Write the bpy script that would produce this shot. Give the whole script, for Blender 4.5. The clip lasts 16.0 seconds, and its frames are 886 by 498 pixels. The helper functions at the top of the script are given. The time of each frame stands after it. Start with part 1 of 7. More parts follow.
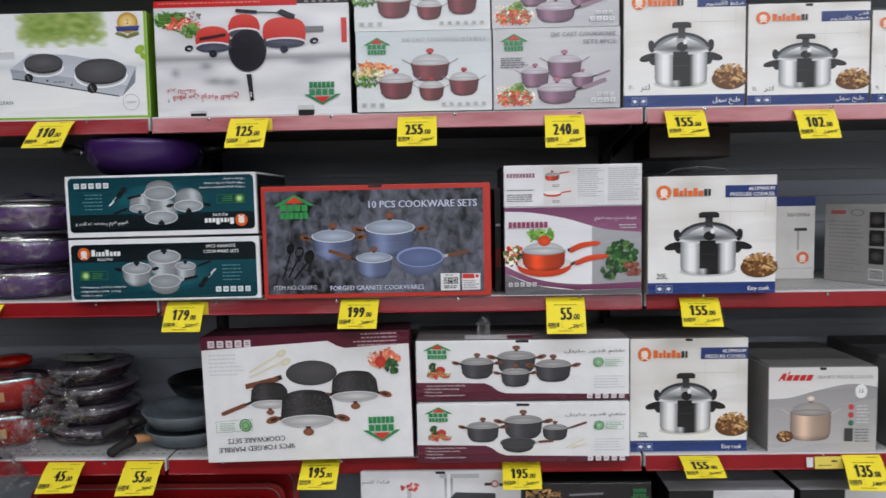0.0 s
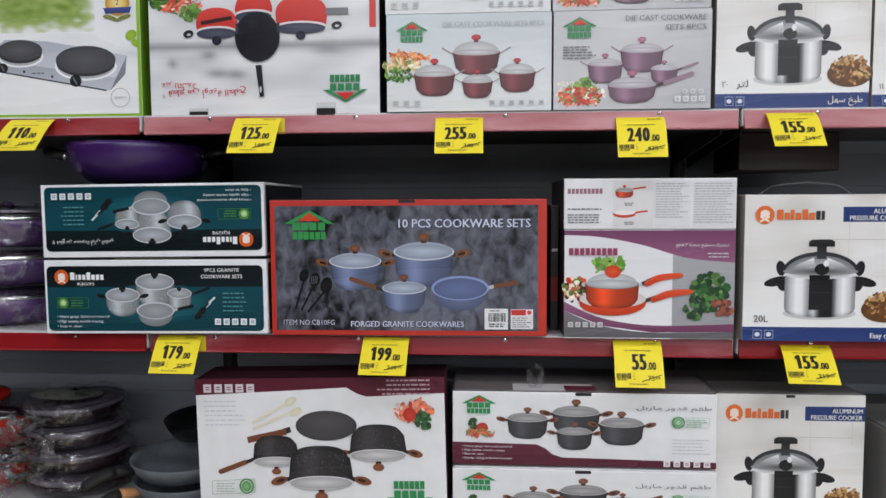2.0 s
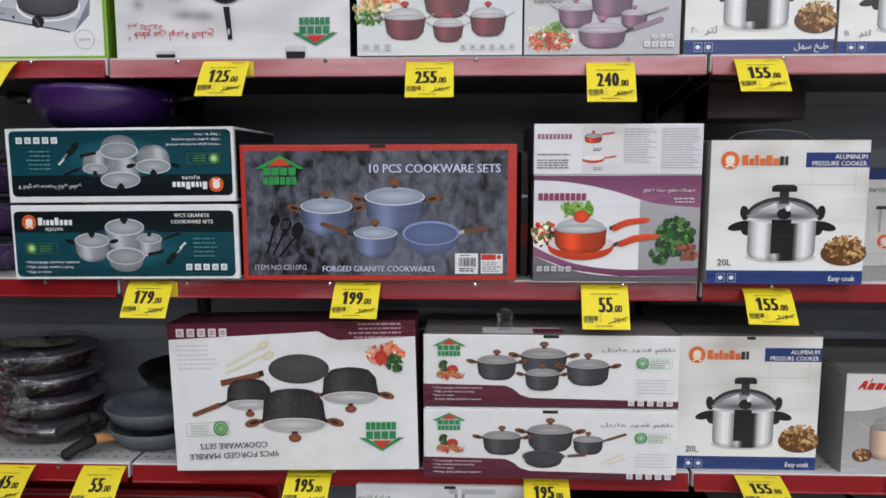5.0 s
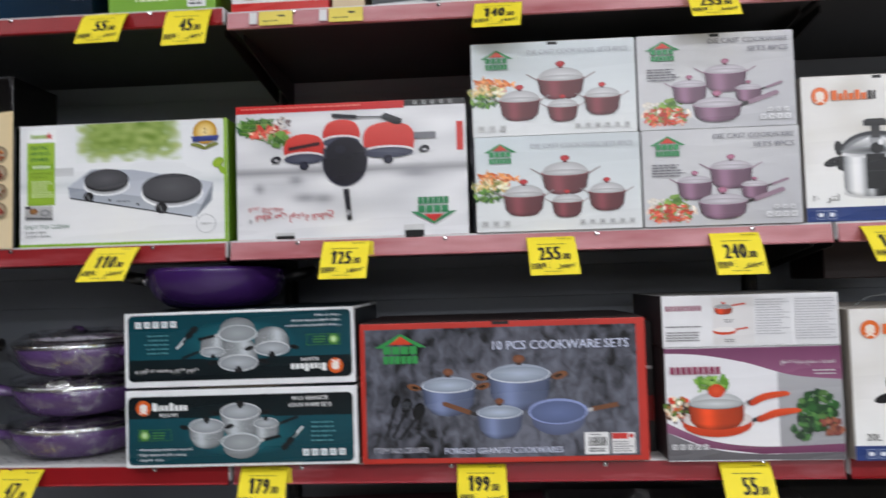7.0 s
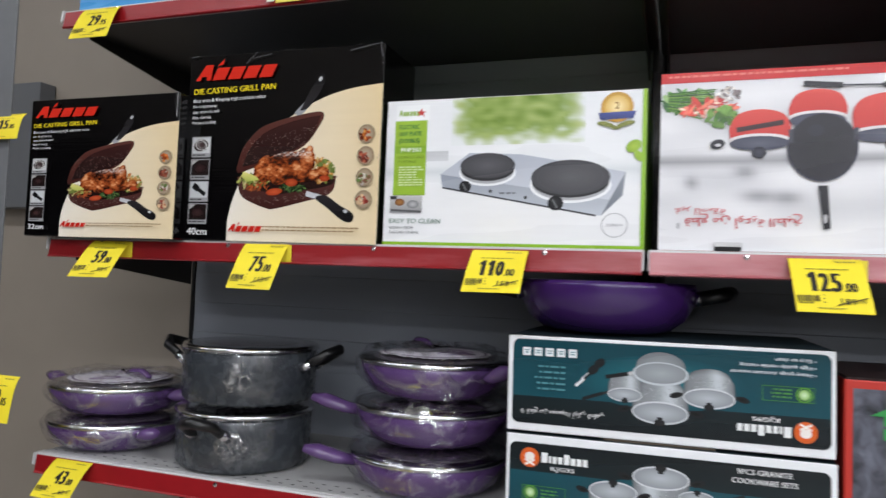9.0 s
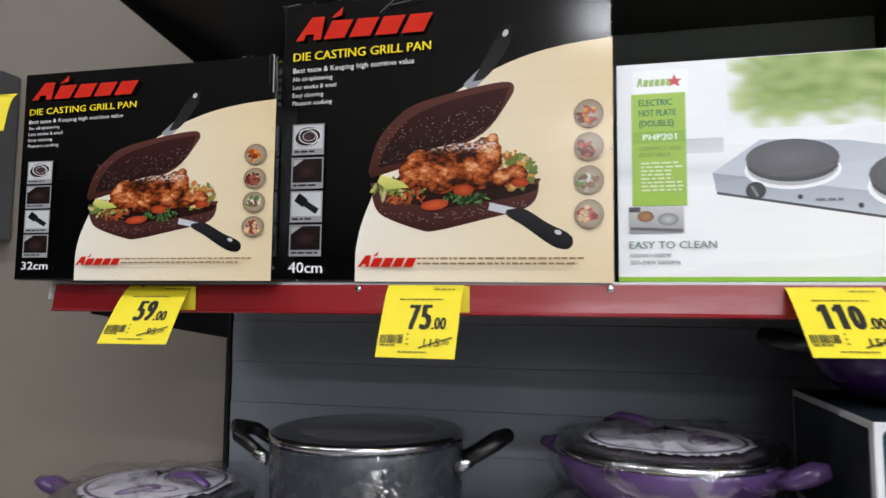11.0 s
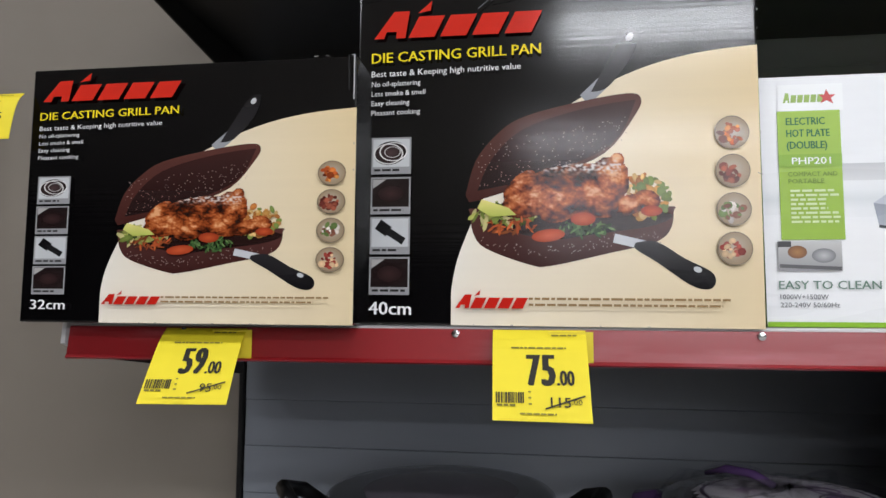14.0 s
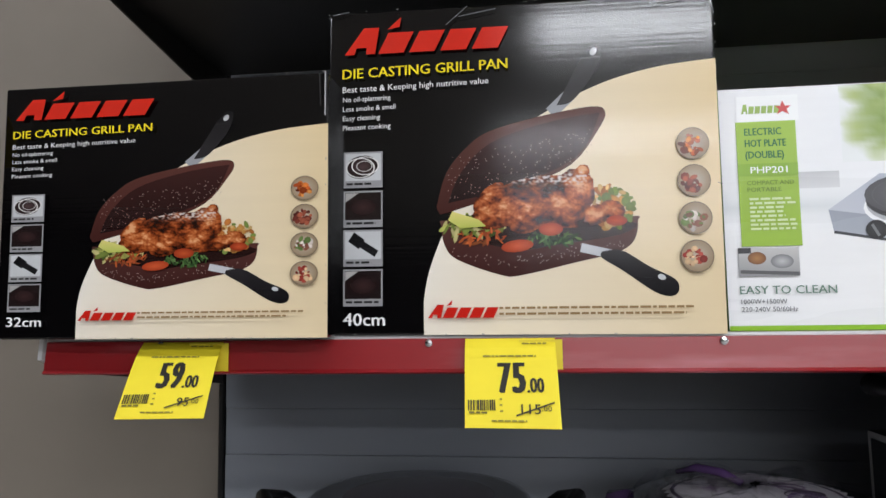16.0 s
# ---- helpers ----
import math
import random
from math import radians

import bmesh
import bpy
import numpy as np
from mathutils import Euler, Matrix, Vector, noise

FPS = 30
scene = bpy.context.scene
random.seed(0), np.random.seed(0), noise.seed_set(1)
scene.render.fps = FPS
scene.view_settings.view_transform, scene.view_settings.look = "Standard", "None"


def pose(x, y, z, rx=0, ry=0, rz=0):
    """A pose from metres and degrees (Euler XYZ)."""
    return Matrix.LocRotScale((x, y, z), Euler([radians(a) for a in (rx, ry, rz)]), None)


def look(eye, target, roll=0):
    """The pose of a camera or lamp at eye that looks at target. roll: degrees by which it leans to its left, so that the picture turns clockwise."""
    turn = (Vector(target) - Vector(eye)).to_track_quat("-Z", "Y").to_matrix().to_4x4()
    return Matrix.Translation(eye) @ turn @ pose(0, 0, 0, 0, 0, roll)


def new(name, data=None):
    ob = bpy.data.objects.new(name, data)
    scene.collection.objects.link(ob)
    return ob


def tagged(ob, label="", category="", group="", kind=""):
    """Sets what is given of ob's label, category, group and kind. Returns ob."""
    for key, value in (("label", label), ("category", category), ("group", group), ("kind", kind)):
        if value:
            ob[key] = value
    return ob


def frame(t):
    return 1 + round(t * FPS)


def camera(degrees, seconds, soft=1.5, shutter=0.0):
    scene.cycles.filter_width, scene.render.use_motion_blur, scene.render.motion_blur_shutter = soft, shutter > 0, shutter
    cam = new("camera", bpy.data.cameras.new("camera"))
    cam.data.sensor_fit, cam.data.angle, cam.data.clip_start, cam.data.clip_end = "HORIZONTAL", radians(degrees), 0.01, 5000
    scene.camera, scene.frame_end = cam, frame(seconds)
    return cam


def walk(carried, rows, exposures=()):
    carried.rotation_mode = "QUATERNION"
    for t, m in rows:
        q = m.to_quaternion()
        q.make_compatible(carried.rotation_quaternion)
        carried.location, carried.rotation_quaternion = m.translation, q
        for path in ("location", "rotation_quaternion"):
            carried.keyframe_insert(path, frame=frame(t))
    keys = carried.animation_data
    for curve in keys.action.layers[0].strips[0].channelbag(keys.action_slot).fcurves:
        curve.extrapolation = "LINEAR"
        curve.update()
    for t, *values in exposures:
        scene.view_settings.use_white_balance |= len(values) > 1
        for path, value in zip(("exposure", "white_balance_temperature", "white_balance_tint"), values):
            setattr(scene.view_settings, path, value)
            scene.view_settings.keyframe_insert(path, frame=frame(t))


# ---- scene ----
cam = camera(65.1, 16.0, shutter=0.4)
PATH = [
    (0, (0.017, 0.049, 1.432), (-0.028, 2.043, 1.285), -1.0),
    (0.5, (-0.025, 0.119, 1.436), (-0.111, 2.112, 1.29), -1.2),
    (1, (-0.009, 0.282, 1.451), (-0.119, 2.278, 1.395), -0.6),
    (1.5, (-0.006, 0.347, 1.47), (-0.1, 2.342, 1.366), -0.1),
    (2, (-0.019, 0.35, 1.46), (-0.151, 2.341, 1.327), -0.2),
    (2.5, (-0.009, 0.36, 1.427), (-0.121, 2.35, 1.265), -1.3),
    (3, (0.008, 0.357, 1.367), (-0.1, 2.335, 1.096), -1.6),
    (3.2, (0.013, 0.349, 1.354), (-0.102, 2.326, 1.071), -1.6),
    (5.3, (-0.001, 0.336, 1.428), (-0.073, 2.325, 1.221), 0.1),
    (5.5, (-0.001, 0.336, 1.432), (-0.075, 2.327, 1.264), 0.1),
    (6, (-0.015, 0.336, 1.5), (-0.043, 2.331, 1.372), 0.8),
    (6.5, (-0.072, 0.342, 1.536), (-0.098, 2.342, 1.499), 0.1),
    (7, (-0.205, 0.361, 1.55), (-0.329, 2.355, 1.638), -1.6),
    (7.5, (-0.347, 0.374, 1.562), (-0.584, 2.355, 1.697), -3.1),
    (8, (-0.455, 0.424, 1.597), (-0.894, 2.375, 1.661), -0.5),
    (8.5, (-0.559, 0.557, 1.596), (-1.112, 2.477, 1.691), -0.1),
    (9, (-0.68, 0.625, 1.579), (-1.325, 2.516, 1.673), 2.2),
    (9.5, (-0.852, 0.652, 1.592), (-1.332, 2.592, 1.659), -1.1),
    (10, (-0.977, 0.727, 1.596), (-1.461, 2.666, 1.656), -0.1),
    (10.2, (-1.021, 0.781, 1.595), (-1.552, 2.707, 1.688), -0.0),
    (12.3, (-1.369, 1.004, 1.642), (-1.657, 2.974, 1.833), 1.0),
    (12.5, (-1.372, 1.01, 1.643), (-1.67, 2.981, 1.803), 0.8),
    (13, (-1.387, 1.01, 1.659), (-1.666, 2.985, 1.805), 0.2),
    (13.5, (-1.405, 1.013, 1.661), (-1.702, 2.986, 1.809), 0.3),
    (14, (-1.401, 1.017, 1.654), (-1.689, 2.987, 1.836), 0.3),
    (14.5, (-1.403, 1.009, 1.658), (-1.677, 2.985, 1.804), 0.1),
    (15, (-1.399, 1.003, 1.659), (-1.671, 2.98, 1.794), -0.1),
    (15.5, (-1.387, 1.005, 1.658), (-1.632, 2.981, 1.837), -0.4),
    (16, (-1.387, 1.001, 1.665), (-1.626, 2.979, 1.846), -0.8),
]
walk(cam, [(t, look(eye, target, roll)) for t, eye, target, roll in PATH],
     [(0.0, -0.2), (3.2, -0.18), (6.5, -0.14), (8.5, 0.14), (10.2, 0.23), (12.5, 0.2), (16.0, 0.14)])

# ---- light ----
world = bpy.data.worlds.new("world")
scene.world = world
world.use_nodes = True
world.node_tree.nodes["Background"].inputs[0].default_value = (1.0, 0.98, 0.95, 1)
world.node_tree.nodes["Background"].inputs[1].default_value = 0.02
LAMP_POWER = 19.0


# ---- materials ----
def lin(c):
    """An everyday 0-255 colour as linear values."""
    return tuple((v / 255 / 12.92) if v / 255 <= 0.04045 else ((v / 255 + 0.055) / 1.055) ** 2.4 for v in c) + (1.0,)


def material(name, colour, rough=0.5, metal=0.0, vary=0.12, scale=40.0, bump=0.05, bump_scale=300.0, coat=0.0, spec=0.5, stretch=(1, 1, 1)):
    """A surface with its base colour, blotches at two sizes and a fine relief."""
    m = bpy.data.materials.new(name)
    m.use_nodes = True
    t, ln = m.node_tree.nodes, m.node_tree.links
    b = t["Principled BSDF"]
    co = t.new("ShaderNodeTexCoord")
    mp = t.new("ShaderNodeMapping")
    mp.inputs["Scale"].default_value = stretch
    ln.new(co.outputs["Object"], mp.inputs[0])
    n1, n2, n3 = (t.new("ShaderNodeTexNoise") for _ in range(3))
    n1.inputs["Scale"].default_value, n2.inputs["Scale"].default_value, n3.inputs["Scale"].default_value = scale, scale * 0.12, bump_scale
    n1.inputs["Detail"].default_value, n2.inputs["Detail"].default_value = 5, 3
    for n in (n1, n2, n3):
        ln.new(mp.outputs[0], n.inputs["Vector"])
    add = t.new("ShaderNodeMath")
    add.operation = "ADD"
    ln.new(n1.outputs[0], add.inputs[0]), ln.new(n2.outputs[0], add.inputs[1])
    ramp = t.new("ShaderNodeMapRange")
    ramp.inputs[1].default_value, ramp.inputs[2].default_value = 0.6, 1.4
    ramp.inputs[3].default_value, ramp.inputs[4].default_value = 1 - vary, 1 + vary
    ln.new(add.outputs[0], ramp.inputs[0])
    mul = t.new("ShaderNodeMix")
    mul.data_type, mul.blend_type = "RGBA", "MULTIPLY"
    mul.inputs[0].default_value = 1
    if colour == "ink":
        at = t.new("ShaderNodeAttribute")
        at.attribute_name = "ink"
        ln.new(at.outputs["Color"], mul.inputs[6])
    else:
        mul.inputs[6].default_value = lin(colour)
    ln.new(ramp.outputs[0], mul.inputs[7])
    ln.new(mul.outputs[2], b.inputs["Base Color"])
    rr = t.new("ShaderNodeMapRange")
    rr.inputs[3].default_value, rr.inputs[4].default_value = max(rough * 0.75, 0.02), rough * 1.25
    ln.new(n2.outputs[0], rr.inputs[0])
    ln.new(rr.outputs[0], b.inputs["Roughness"])
    b.inputs["Metallic"].default_value = metal
    b.inputs["Coat Weight"].default_value = coat
    b.inputs["Coat Roughness"].default_value = 0.12
    b.inputs["Specular IOR Level"].default_value = spec
    bp = t.new("ShaderNodeBump")
    bp.inputs["Strength"].default_value = bump
    bp.inputs["Distance"].default_value = 0.0005
    ln.new(n3.outputs[0], bp.inputs["Height"])
    ln.new(bp.outputs[0], b.inputs["Normal"])
    return m


def film_material(name, least, most, scale):
    """Crumpled clear plastic film: mostly see-through, with glossy creases."""
    m = bpy.data.materials.new(name)
    m.use_nodes = True
    t, ln = m.node_tree.nodes, m.node_tree.links
    t.remove(t["Principled BSDF"])
    co, n = t.new("ShaderNodeTexCoord"), t.new("ShaderNodeTexNoise")
    n.inputs["Scale"].default_value, n.inputs["Detail"].default_value, n.inputs["Distortion"].default_value = scale, 4, 1.5
    ln.new(co.outputs["Object"], n.inputs["Vector"])
    r = t.new("ShaderNodeMapRange")
    r.inputs[1].default_value, r.inputs[2].default_value, r.inputs[3].default_value, r.inputs[4].default_value = 0.48, 0.68, least, most
    ln.new(n.outputs[0], r.inputs[0])
    bp = t.new("ShaderNodeBump")
    bp.inputs["Strength"].default_value, bp.inputs["Distance"].default_value = 0.9, 0.006
    ln.new(n.outputs[0], bp.inputs["Height"])
    a, g, mx = t.new("ShaderNodeBsdfTransparent"), t.new("ShaderNodeBsdfGlossy"), t.new("ShaderNodeMixShader")
    a.inputs[0].default_value = (0.97, 0.97, 0.98, 1)
    g.inputs["Roughness"].default_value = 0.12
    ln.new(bp.outputs[0], g.inputs["Normal"])
    ln.new(r.outputs[0], mx.inputs[0]), ln.new(a.outputs[0], mx.inputs[1]), ln.new(g.outputs[0], mx.inputs[2])
    ln.new(mx.outputs[0], t["Material Output"].inputs[0])
    return m


def slate_material(name):
    """Printed photograph of dark slate."""
    m = material(name, (78, 80, 90), 0.3, vary=0.95, scale=46.0, bump=0.03, stretch=(1.0, 1, 0.7))
    for n in m.node_tree.nodes:
        if n.type == "TEX_NOISE" and n.inputs["Scale"].default_value < 100:
            n.inputs["Detail"].default_value, n.inputs["Distortion"].default_value = 8, 0.6
        if n.type == "MAP_RANGE" and n.inputs[1].default_value > 0.5:
            n.inputs[1].default_value, n.inputs[2].default_value = 0.8, 1.2
    return m


def worn_rail(name, base, pale, lo=0.26, hi=0.56):
    """Red plastic that has gone pale and cloudy in long patches."""
    m = material(name, base, 0.34, vary=0.1, scale=20, bump=0.02, coat=0.3)
    t, ln = m.node_tree.nodes, m.node_tree.links
    co, mp, n, r, mx = t.new("ShaderNodeTexCoord"), t.new("ShaderNodeMapping"), t.new("ShaderNodeTexNoise"), t.new("ShaderNodeMapRange"), t.new("ShaderNodeMix")
    mp.inputs["Scale"].default_value = (1, 3, 6)
    n.inputs["Scale"].default_value, n.inputs["Detail"].default_value = 3.2, 5
    r.inputs[1].default_value, r.inputs[2].default_value = lo, hi
    mx.data_type = "RGBA"
    mx.inputs[6].default_value, mx.inputs[7].default_value = lin(base), lin(pale)
    ln.new(co.outputs["Object"], mp.inputs[0]), ln.new(mp.outputs[0], n.inputs["Vector"]), ln.new(n.outputs[0], r.inputs[0]), ln.new(r.outputs[0], mx.inputs[0])
    ln.new(mx.outputs[2], t["Principled BSDF"].inputs["Base Color"])
    return m


PRINT = material("laminated_print", "ink", 0.28, vary=0.03, scale=30, bump=0.06, bump_scale=90, stretch=(0.35, 1, 3.0), spec=0.42)
PRINT_GLOSS = material("glossy_laminated_print", "ink", 0.13, vary=0.03, scale=30, bump=0.12, bump_scale=75, stretch=(0.045, 1, 3.6), spec=0.5)
CARTON = material("carton_board", "ink", 0.42, vary=0.07, scale=25, bump=0.08, bump_scale=200)
CARTON_GLOSS = material("glossy_carton_board", "ink", 0.13, vary=0.05, scale=25, bump=0.12, bump_scale=75, stretch=(0.045, 1, 3.6), spec=0.5)
SLATE = slate_material("slate_print")
TAG_PAPER = material("tag_paper", "ink", 0.6, vary=0.05, scale=30, bump=0.05)
RAIL_RED = material("red_price_rail", (140, 22, 28), 0.38, vary=0.12, scale=20, bump=0.02, spec=0.3)
RAIL_PINK = worn_rail("worn_pink_price_rail", (150, 54, 60), (190, 126, 131))
RAIL_MIX = worn_rail("half_worn_price_rail", (140, 30, 38), (186, 112, 118), 0.46, 0.66)
RAIL_FADED = worn_rail("fading_price_rail", (140, 24, 30), (178, 96, 102), 0.52, 0.74)
RAIL_LIP = material("rail_lip_grey", (205, 205, 205), 0.35, vary=0.08)
DECK = material("shelf_deck_grey", (172, 172, 171), 0.42, vary=0.08, scale=18, bump=0.03)
# dark grey steel, browned and deepened with the shade under the shelves
SHELF_DARK_SHADED = material("shelf_steel_dark_shaded", (46, 43, 41), 0.45, vary=0.15, scale=14, bump=0.03)
BACK = material("back_panel_charcoal", (146, 151, 159), 0.42, vary=0.08, scale=6, bump=0.03, stretch=(0.4, 1, 2))
POST = material("upright_black", (22, 22, 23), 0.45, vary=0.1)
WALL = material("wall_paint_warm_grey", (143, 134, 123), 0.55, vary=0.05, scale=8, bump=0.05, bump_scale=180)
FAR = material("far_wall_grey", (36, 36, 36), 0.7, vary=0.2, scale=2, bump=0.02)
FLOOR = material("floor_tile_cream", (150, 146, 140), 0.3, vary=0.08, scale=5, bump=0.02)
CEIL = material("ceiling_white", (215, 213, 208), 0.8, vary=0.04, scale=6)
PURPLE = material("purple_enamel", (92, 66, 114), 0.24, vary=0.06, scale=15, bump=0.01, coat=0.4)
PURPLE_DARK = material("dark_purple_enamel", (58, 28, 90), 0.25, vary=0.06, scale=15, bump=0.01, coat=0.4)
GRANITE = material("grey_granite_coating", (58, 62, 66), 0.27, vary=0.22, scale=420, bump=0.06, bump_scale=500)
PAN_GREY = material("speckled_grey_coating", (94, 102, 108), 0.42, vary=0.3, scale=300, bump=0.05, bump_scale=400)
CHROME = material("polished_steel", (205, 205, 208), 0.14, metal=1.0, vary=0.05)
GLASS_LID = material("smoked_glass_lid", (84, 78, 86), 0.1, vary=0.08, scale=10, coat=0.6)
BLACK = material("black_bakelite", (17, 17, 18), 0.35, vary=0.15, bump=0.03)
MATT_BLACK = material("soft_black_handle", (14, 13, 13), 0.7, vary=0.15, bump=0.03)
RED_ENAMEL = material("red_enamel", (160, 24, 16), 0.25, vary=0.06, scale=15, coat=0.4)
RED_TRAY = material("red_tray_pack", (132, 14, 18), 0.3, vary=0.08, scale=10)
PLUM = material("dark_plum_enamel", (32, 17, 25), 0.22, vary=0.1, scale=15, coat=0.4)
WOOD = material("beech_wood", (186, 132, 88), 0.5, vary=0.2, scale=60, stretch=(6, 1, 1))
FILM = film_material("clear_film", 0.03, 0.5, 20)
FILM_LIGHT = film_material("tight_clear_film", 0.015, 0.14, 16)
FILM_HEAVY = film_material("crumpled_clear_film", 0.02, 0.3, 30)
FILM_KNOT = film_material("gathered_clear_film", 0.03, 0.75, 60)
GREY_CARD = material("grey_card", (104, 106, 108), 0.5, vary=0.08)
TUBE = bpy.data.materials.new("lit_tube")
TUBE.use_nodes = True
TUBE.node_tree.nodes["Principled BSDF"].inputs["Emission Color"].default_value = (0.955, 0.98, 1.05, 1)
TUBE.node_tree.nodes["Principled BSDF"].inputs["Emission Strength"].default_value = 6.0


# ---- builders ----
def part(name, bm, mat, parent=None, label="", smooth=False):
    """Links a bmesh as one mesh object, under a thing or a part where one is given."""
    me = bpy.data.meshes.new(name)
    bm.to_mesh(me)
    bm.free()
    me.materials.append(mat)
    if smooth:
        for p in me.polygons:
            p.use_smooth = True
    ob = new(name, me)
    if parent is not None:
        ob.parent = parent
    if label:
        tagged(ob, label)
    return ob


def block(x0, x1, y0, y1, z0, z1, bevel=0.0, seg=1):
    bm = bmesh.new()
    bmesh.ops.create_cube(bm, size=1)
    for v in bm.verts:
        v.co = Vector((x0 + (v.co.x + 0.5) * (x1 - x0), y0 + (v.co.y + 0.5) * (y1 - y0), z0 + (v.co.z + 0.5) * (z1 - z0)))
    if bevel:
        bmesh.ops.bevel(bm, geom=bm.edges[:], offset=bevel, segments=seg, affect="EDGES", profile=0.5)
    return bm


def prism(points, y0, y1):
    """An outline in x and z, pulled from y0 to y1."""
    bm = bmesh.new()
    a = [bm.verts.new((x, y0, z)) for x, z in points]
    b = [bm.verts.new((x, y1, z)) for x, z in points]
    bm.faces.new(a), bm.faces.new(b[::-1])
    for i in range(len(a)):
        bm.faces.new((a[i], b[i], b[i - 1], a[i - 1]))
    bmesh.ops.recalc_face_normals(bm, faces=bm.faces[:])
    return bm


def extrude_x(points, x0, x1):
    """An outline in y and z, pulled from x0 to x1."""
    bm = bmesh.new()
    a = [bm.verts.new((x0, y, z)) for y, z in points]
    b = [bm.verts.new((x1, y, z)) for y, z in points]
    bm.faces.new(a), bm.faces.new(b[::-1])
    for i in range(len(a)):
        bm.faces.new((a[i], b[i], b[i - 1], a[i - 1]))
    bmesh.ops.recalc_face_normals(bm, faces=bm.faces[:])
    return bm


def lathe(profile, seg=40, wobble=0.0, seed=0, squash=1.0):
    """A profile of (radius, z) turned round the z axis."""
    bm = bmesh.new()
    rings = []
    for r, z in profile:
        ring = []
        for i in range(seg):
            a = 2 * math.pi * i / seg
            k = 1.0
            dz = 0.0
            if wobble:
                p = Vector((math.cos(a) * 2.2, math.sin(a) * 2.2, z * 22 + seed * 7.3))
                k += wobble * noise.noise(p * 1.7)
                dz = wobble * 0.12 * noise.noise(p * 2.1 + Vector((9, 3, 1)))
            ring.append(bm.verts.new((r * k * math.cos(a), r * k * squash * math.sin(a), z + dz)))
        rings.append(ring)
    for a, b in zip(rings, rings[1:]):
        for i in range(seg):
            bm.faces.new((a[i - 1], a[i], b[i], b[i - 1]))
    if profile[0][0] > 1e-6:
        bm.faces.new(rings[0][::-1])
    if profile[-1][0] > 1e-6:
        bm.faces.new(rings[-1])
    bmesh.ops.remove_doubles(bm, verts=bm.verts[:], dist=1e-5)
    return bm


def tube(points, radii, seg=10, flat=1.0):
    """A bar along points, with a radius at each; flat squeezes it in z."""
    bm = bmesh.new()
    rings = []
    pts = [Vector(p) for p in points]
    for i, p in enumerate(pts):
        d = (pts[min(i + 1, len(pts) - 1)] - pts[max(i - 1, 0)]).normalized()
        side = d.cross(Vector((0, 0, 1)))
        side = side.normalized() if side.length > 1e-4 else Vector((1, 0, 0))
        up = side.cross(d)
        r = radii[i] if isinstance(radii, (list, tuple)) else radii
        rings.append([bm.verts.new(p + side * r * math.cos(2 * math.pi * j / seg) + up * r * flat * math.sin(2 * math.pi * j / seg)) for j in range(seg)])
    for a, b in zip(rings, rings[1:]):
        for j in range(seg):
            bm.faces.new((a[j - 1], a[j], b[j], b[j - 1]))
    bm.faces.new(rings[0]), bm.faces.new(rings[-1][::-1])
    bmesh.ops.recalc_face_normals(bm, faces=bm.faces[:])
    return bm


LETTERS = {}
SHAPES = {  # joined forms of the script used on the cartons: alone, end, start, middle
    "\u0627": "\ufe8d\ufe8e", "\u0623": "\ufe83\ufe84", "\u0628": "\ufe8f\ufe90\ufe91\ufe92", "\u062a": "\ufe95\ufe96\ufe97\ufe98", "\u0629": "\ufe93\ufe94",
    "\u062e": "\ufea5\ufea6\ufea7\ufea8", "\u062d": "\ufea1\ufea2\ufea3\ufea4", "\u062c": "\ufe9d\ufe9e\ufe9f\ufea0", "\u062f": "\ufea9\ufeaa", "\u0631": "\ufead\ufeae",
    "\u0632": "\ufeaf\ufeb0", "\u0633": "\ufeb1\ufeb2\ufeb3\ufeb4", "\u0635": "\ufeb9\ufeba\ufebb\ufebc", "\u0636": "\ufebd\ufebe\ufebf\ufec0", "\u0637": "\ufec1\ufec2\ufec3\ufec4", "\u0639": "\ufec9\ufeca\ufecb\ufecc",
    "\u063a": "\ufecd\ufece\ufecf\ufed0", "\u0641": "\ufed1\ufed2\ufed3\ufed4", "\u0642": "\ufed5\ufed6\ufed7\ufed8", "\u0643": "\ufed9\ufeda\ufedb\ufedc", "\u0644": "\ufedd\ufede\ufedf\ufee0",
    "\u0645": "\ufee1\ufee2\ufee3\ufee4", "\u0646": "\ufee5\ufee6\ufee7\ufee8", "\u0647": "\ufee9\ufeea\ufeeb\ufeec", "\u0648": "\ufeed\ufeee", "\u064a": "\ufef1\ufef2\ufef3\ufef4"}


def joined(s):
    """Right-to-left words with joined letter forms, in drawing order."""
    out = []
    for i, c in enumerate(s):
        f = SHAPES.get(c)
        if not f:
            out.append(c)
            continue
        before = i > 0 and len(SHAPES.get(s[i - 1], "")) == 4
        after = i + 1 < len(s) and s[i + 1] in SHAPES and len(f) == 4
        out.append(f[3] if before and after else f[1] if before else f[2] if after else f[0])
    return "".join(out[::-1])


def letters(s, bold):
    key = (s, bold)
    if key not in LETTERS:
        cu = bpy.data.curves.new("lettering", "FONT")
        cu.body, cu.resolution_u, cu.offset = s, 2, bold
        ob = bpy.data.objects.new("lettering", cu)
        me = bpy.data.meshes.new_from_object(ob)
        LETTERS[key] = ([tuple(v.co) for v in me.vertices], [tuple(p.vertices) for p in me.polygons])
        bpy.data.meshes.remove(me), bpy.data.objects.remove(ob), bpy.data.curves.remove(cu)
    return LETTERS[key]


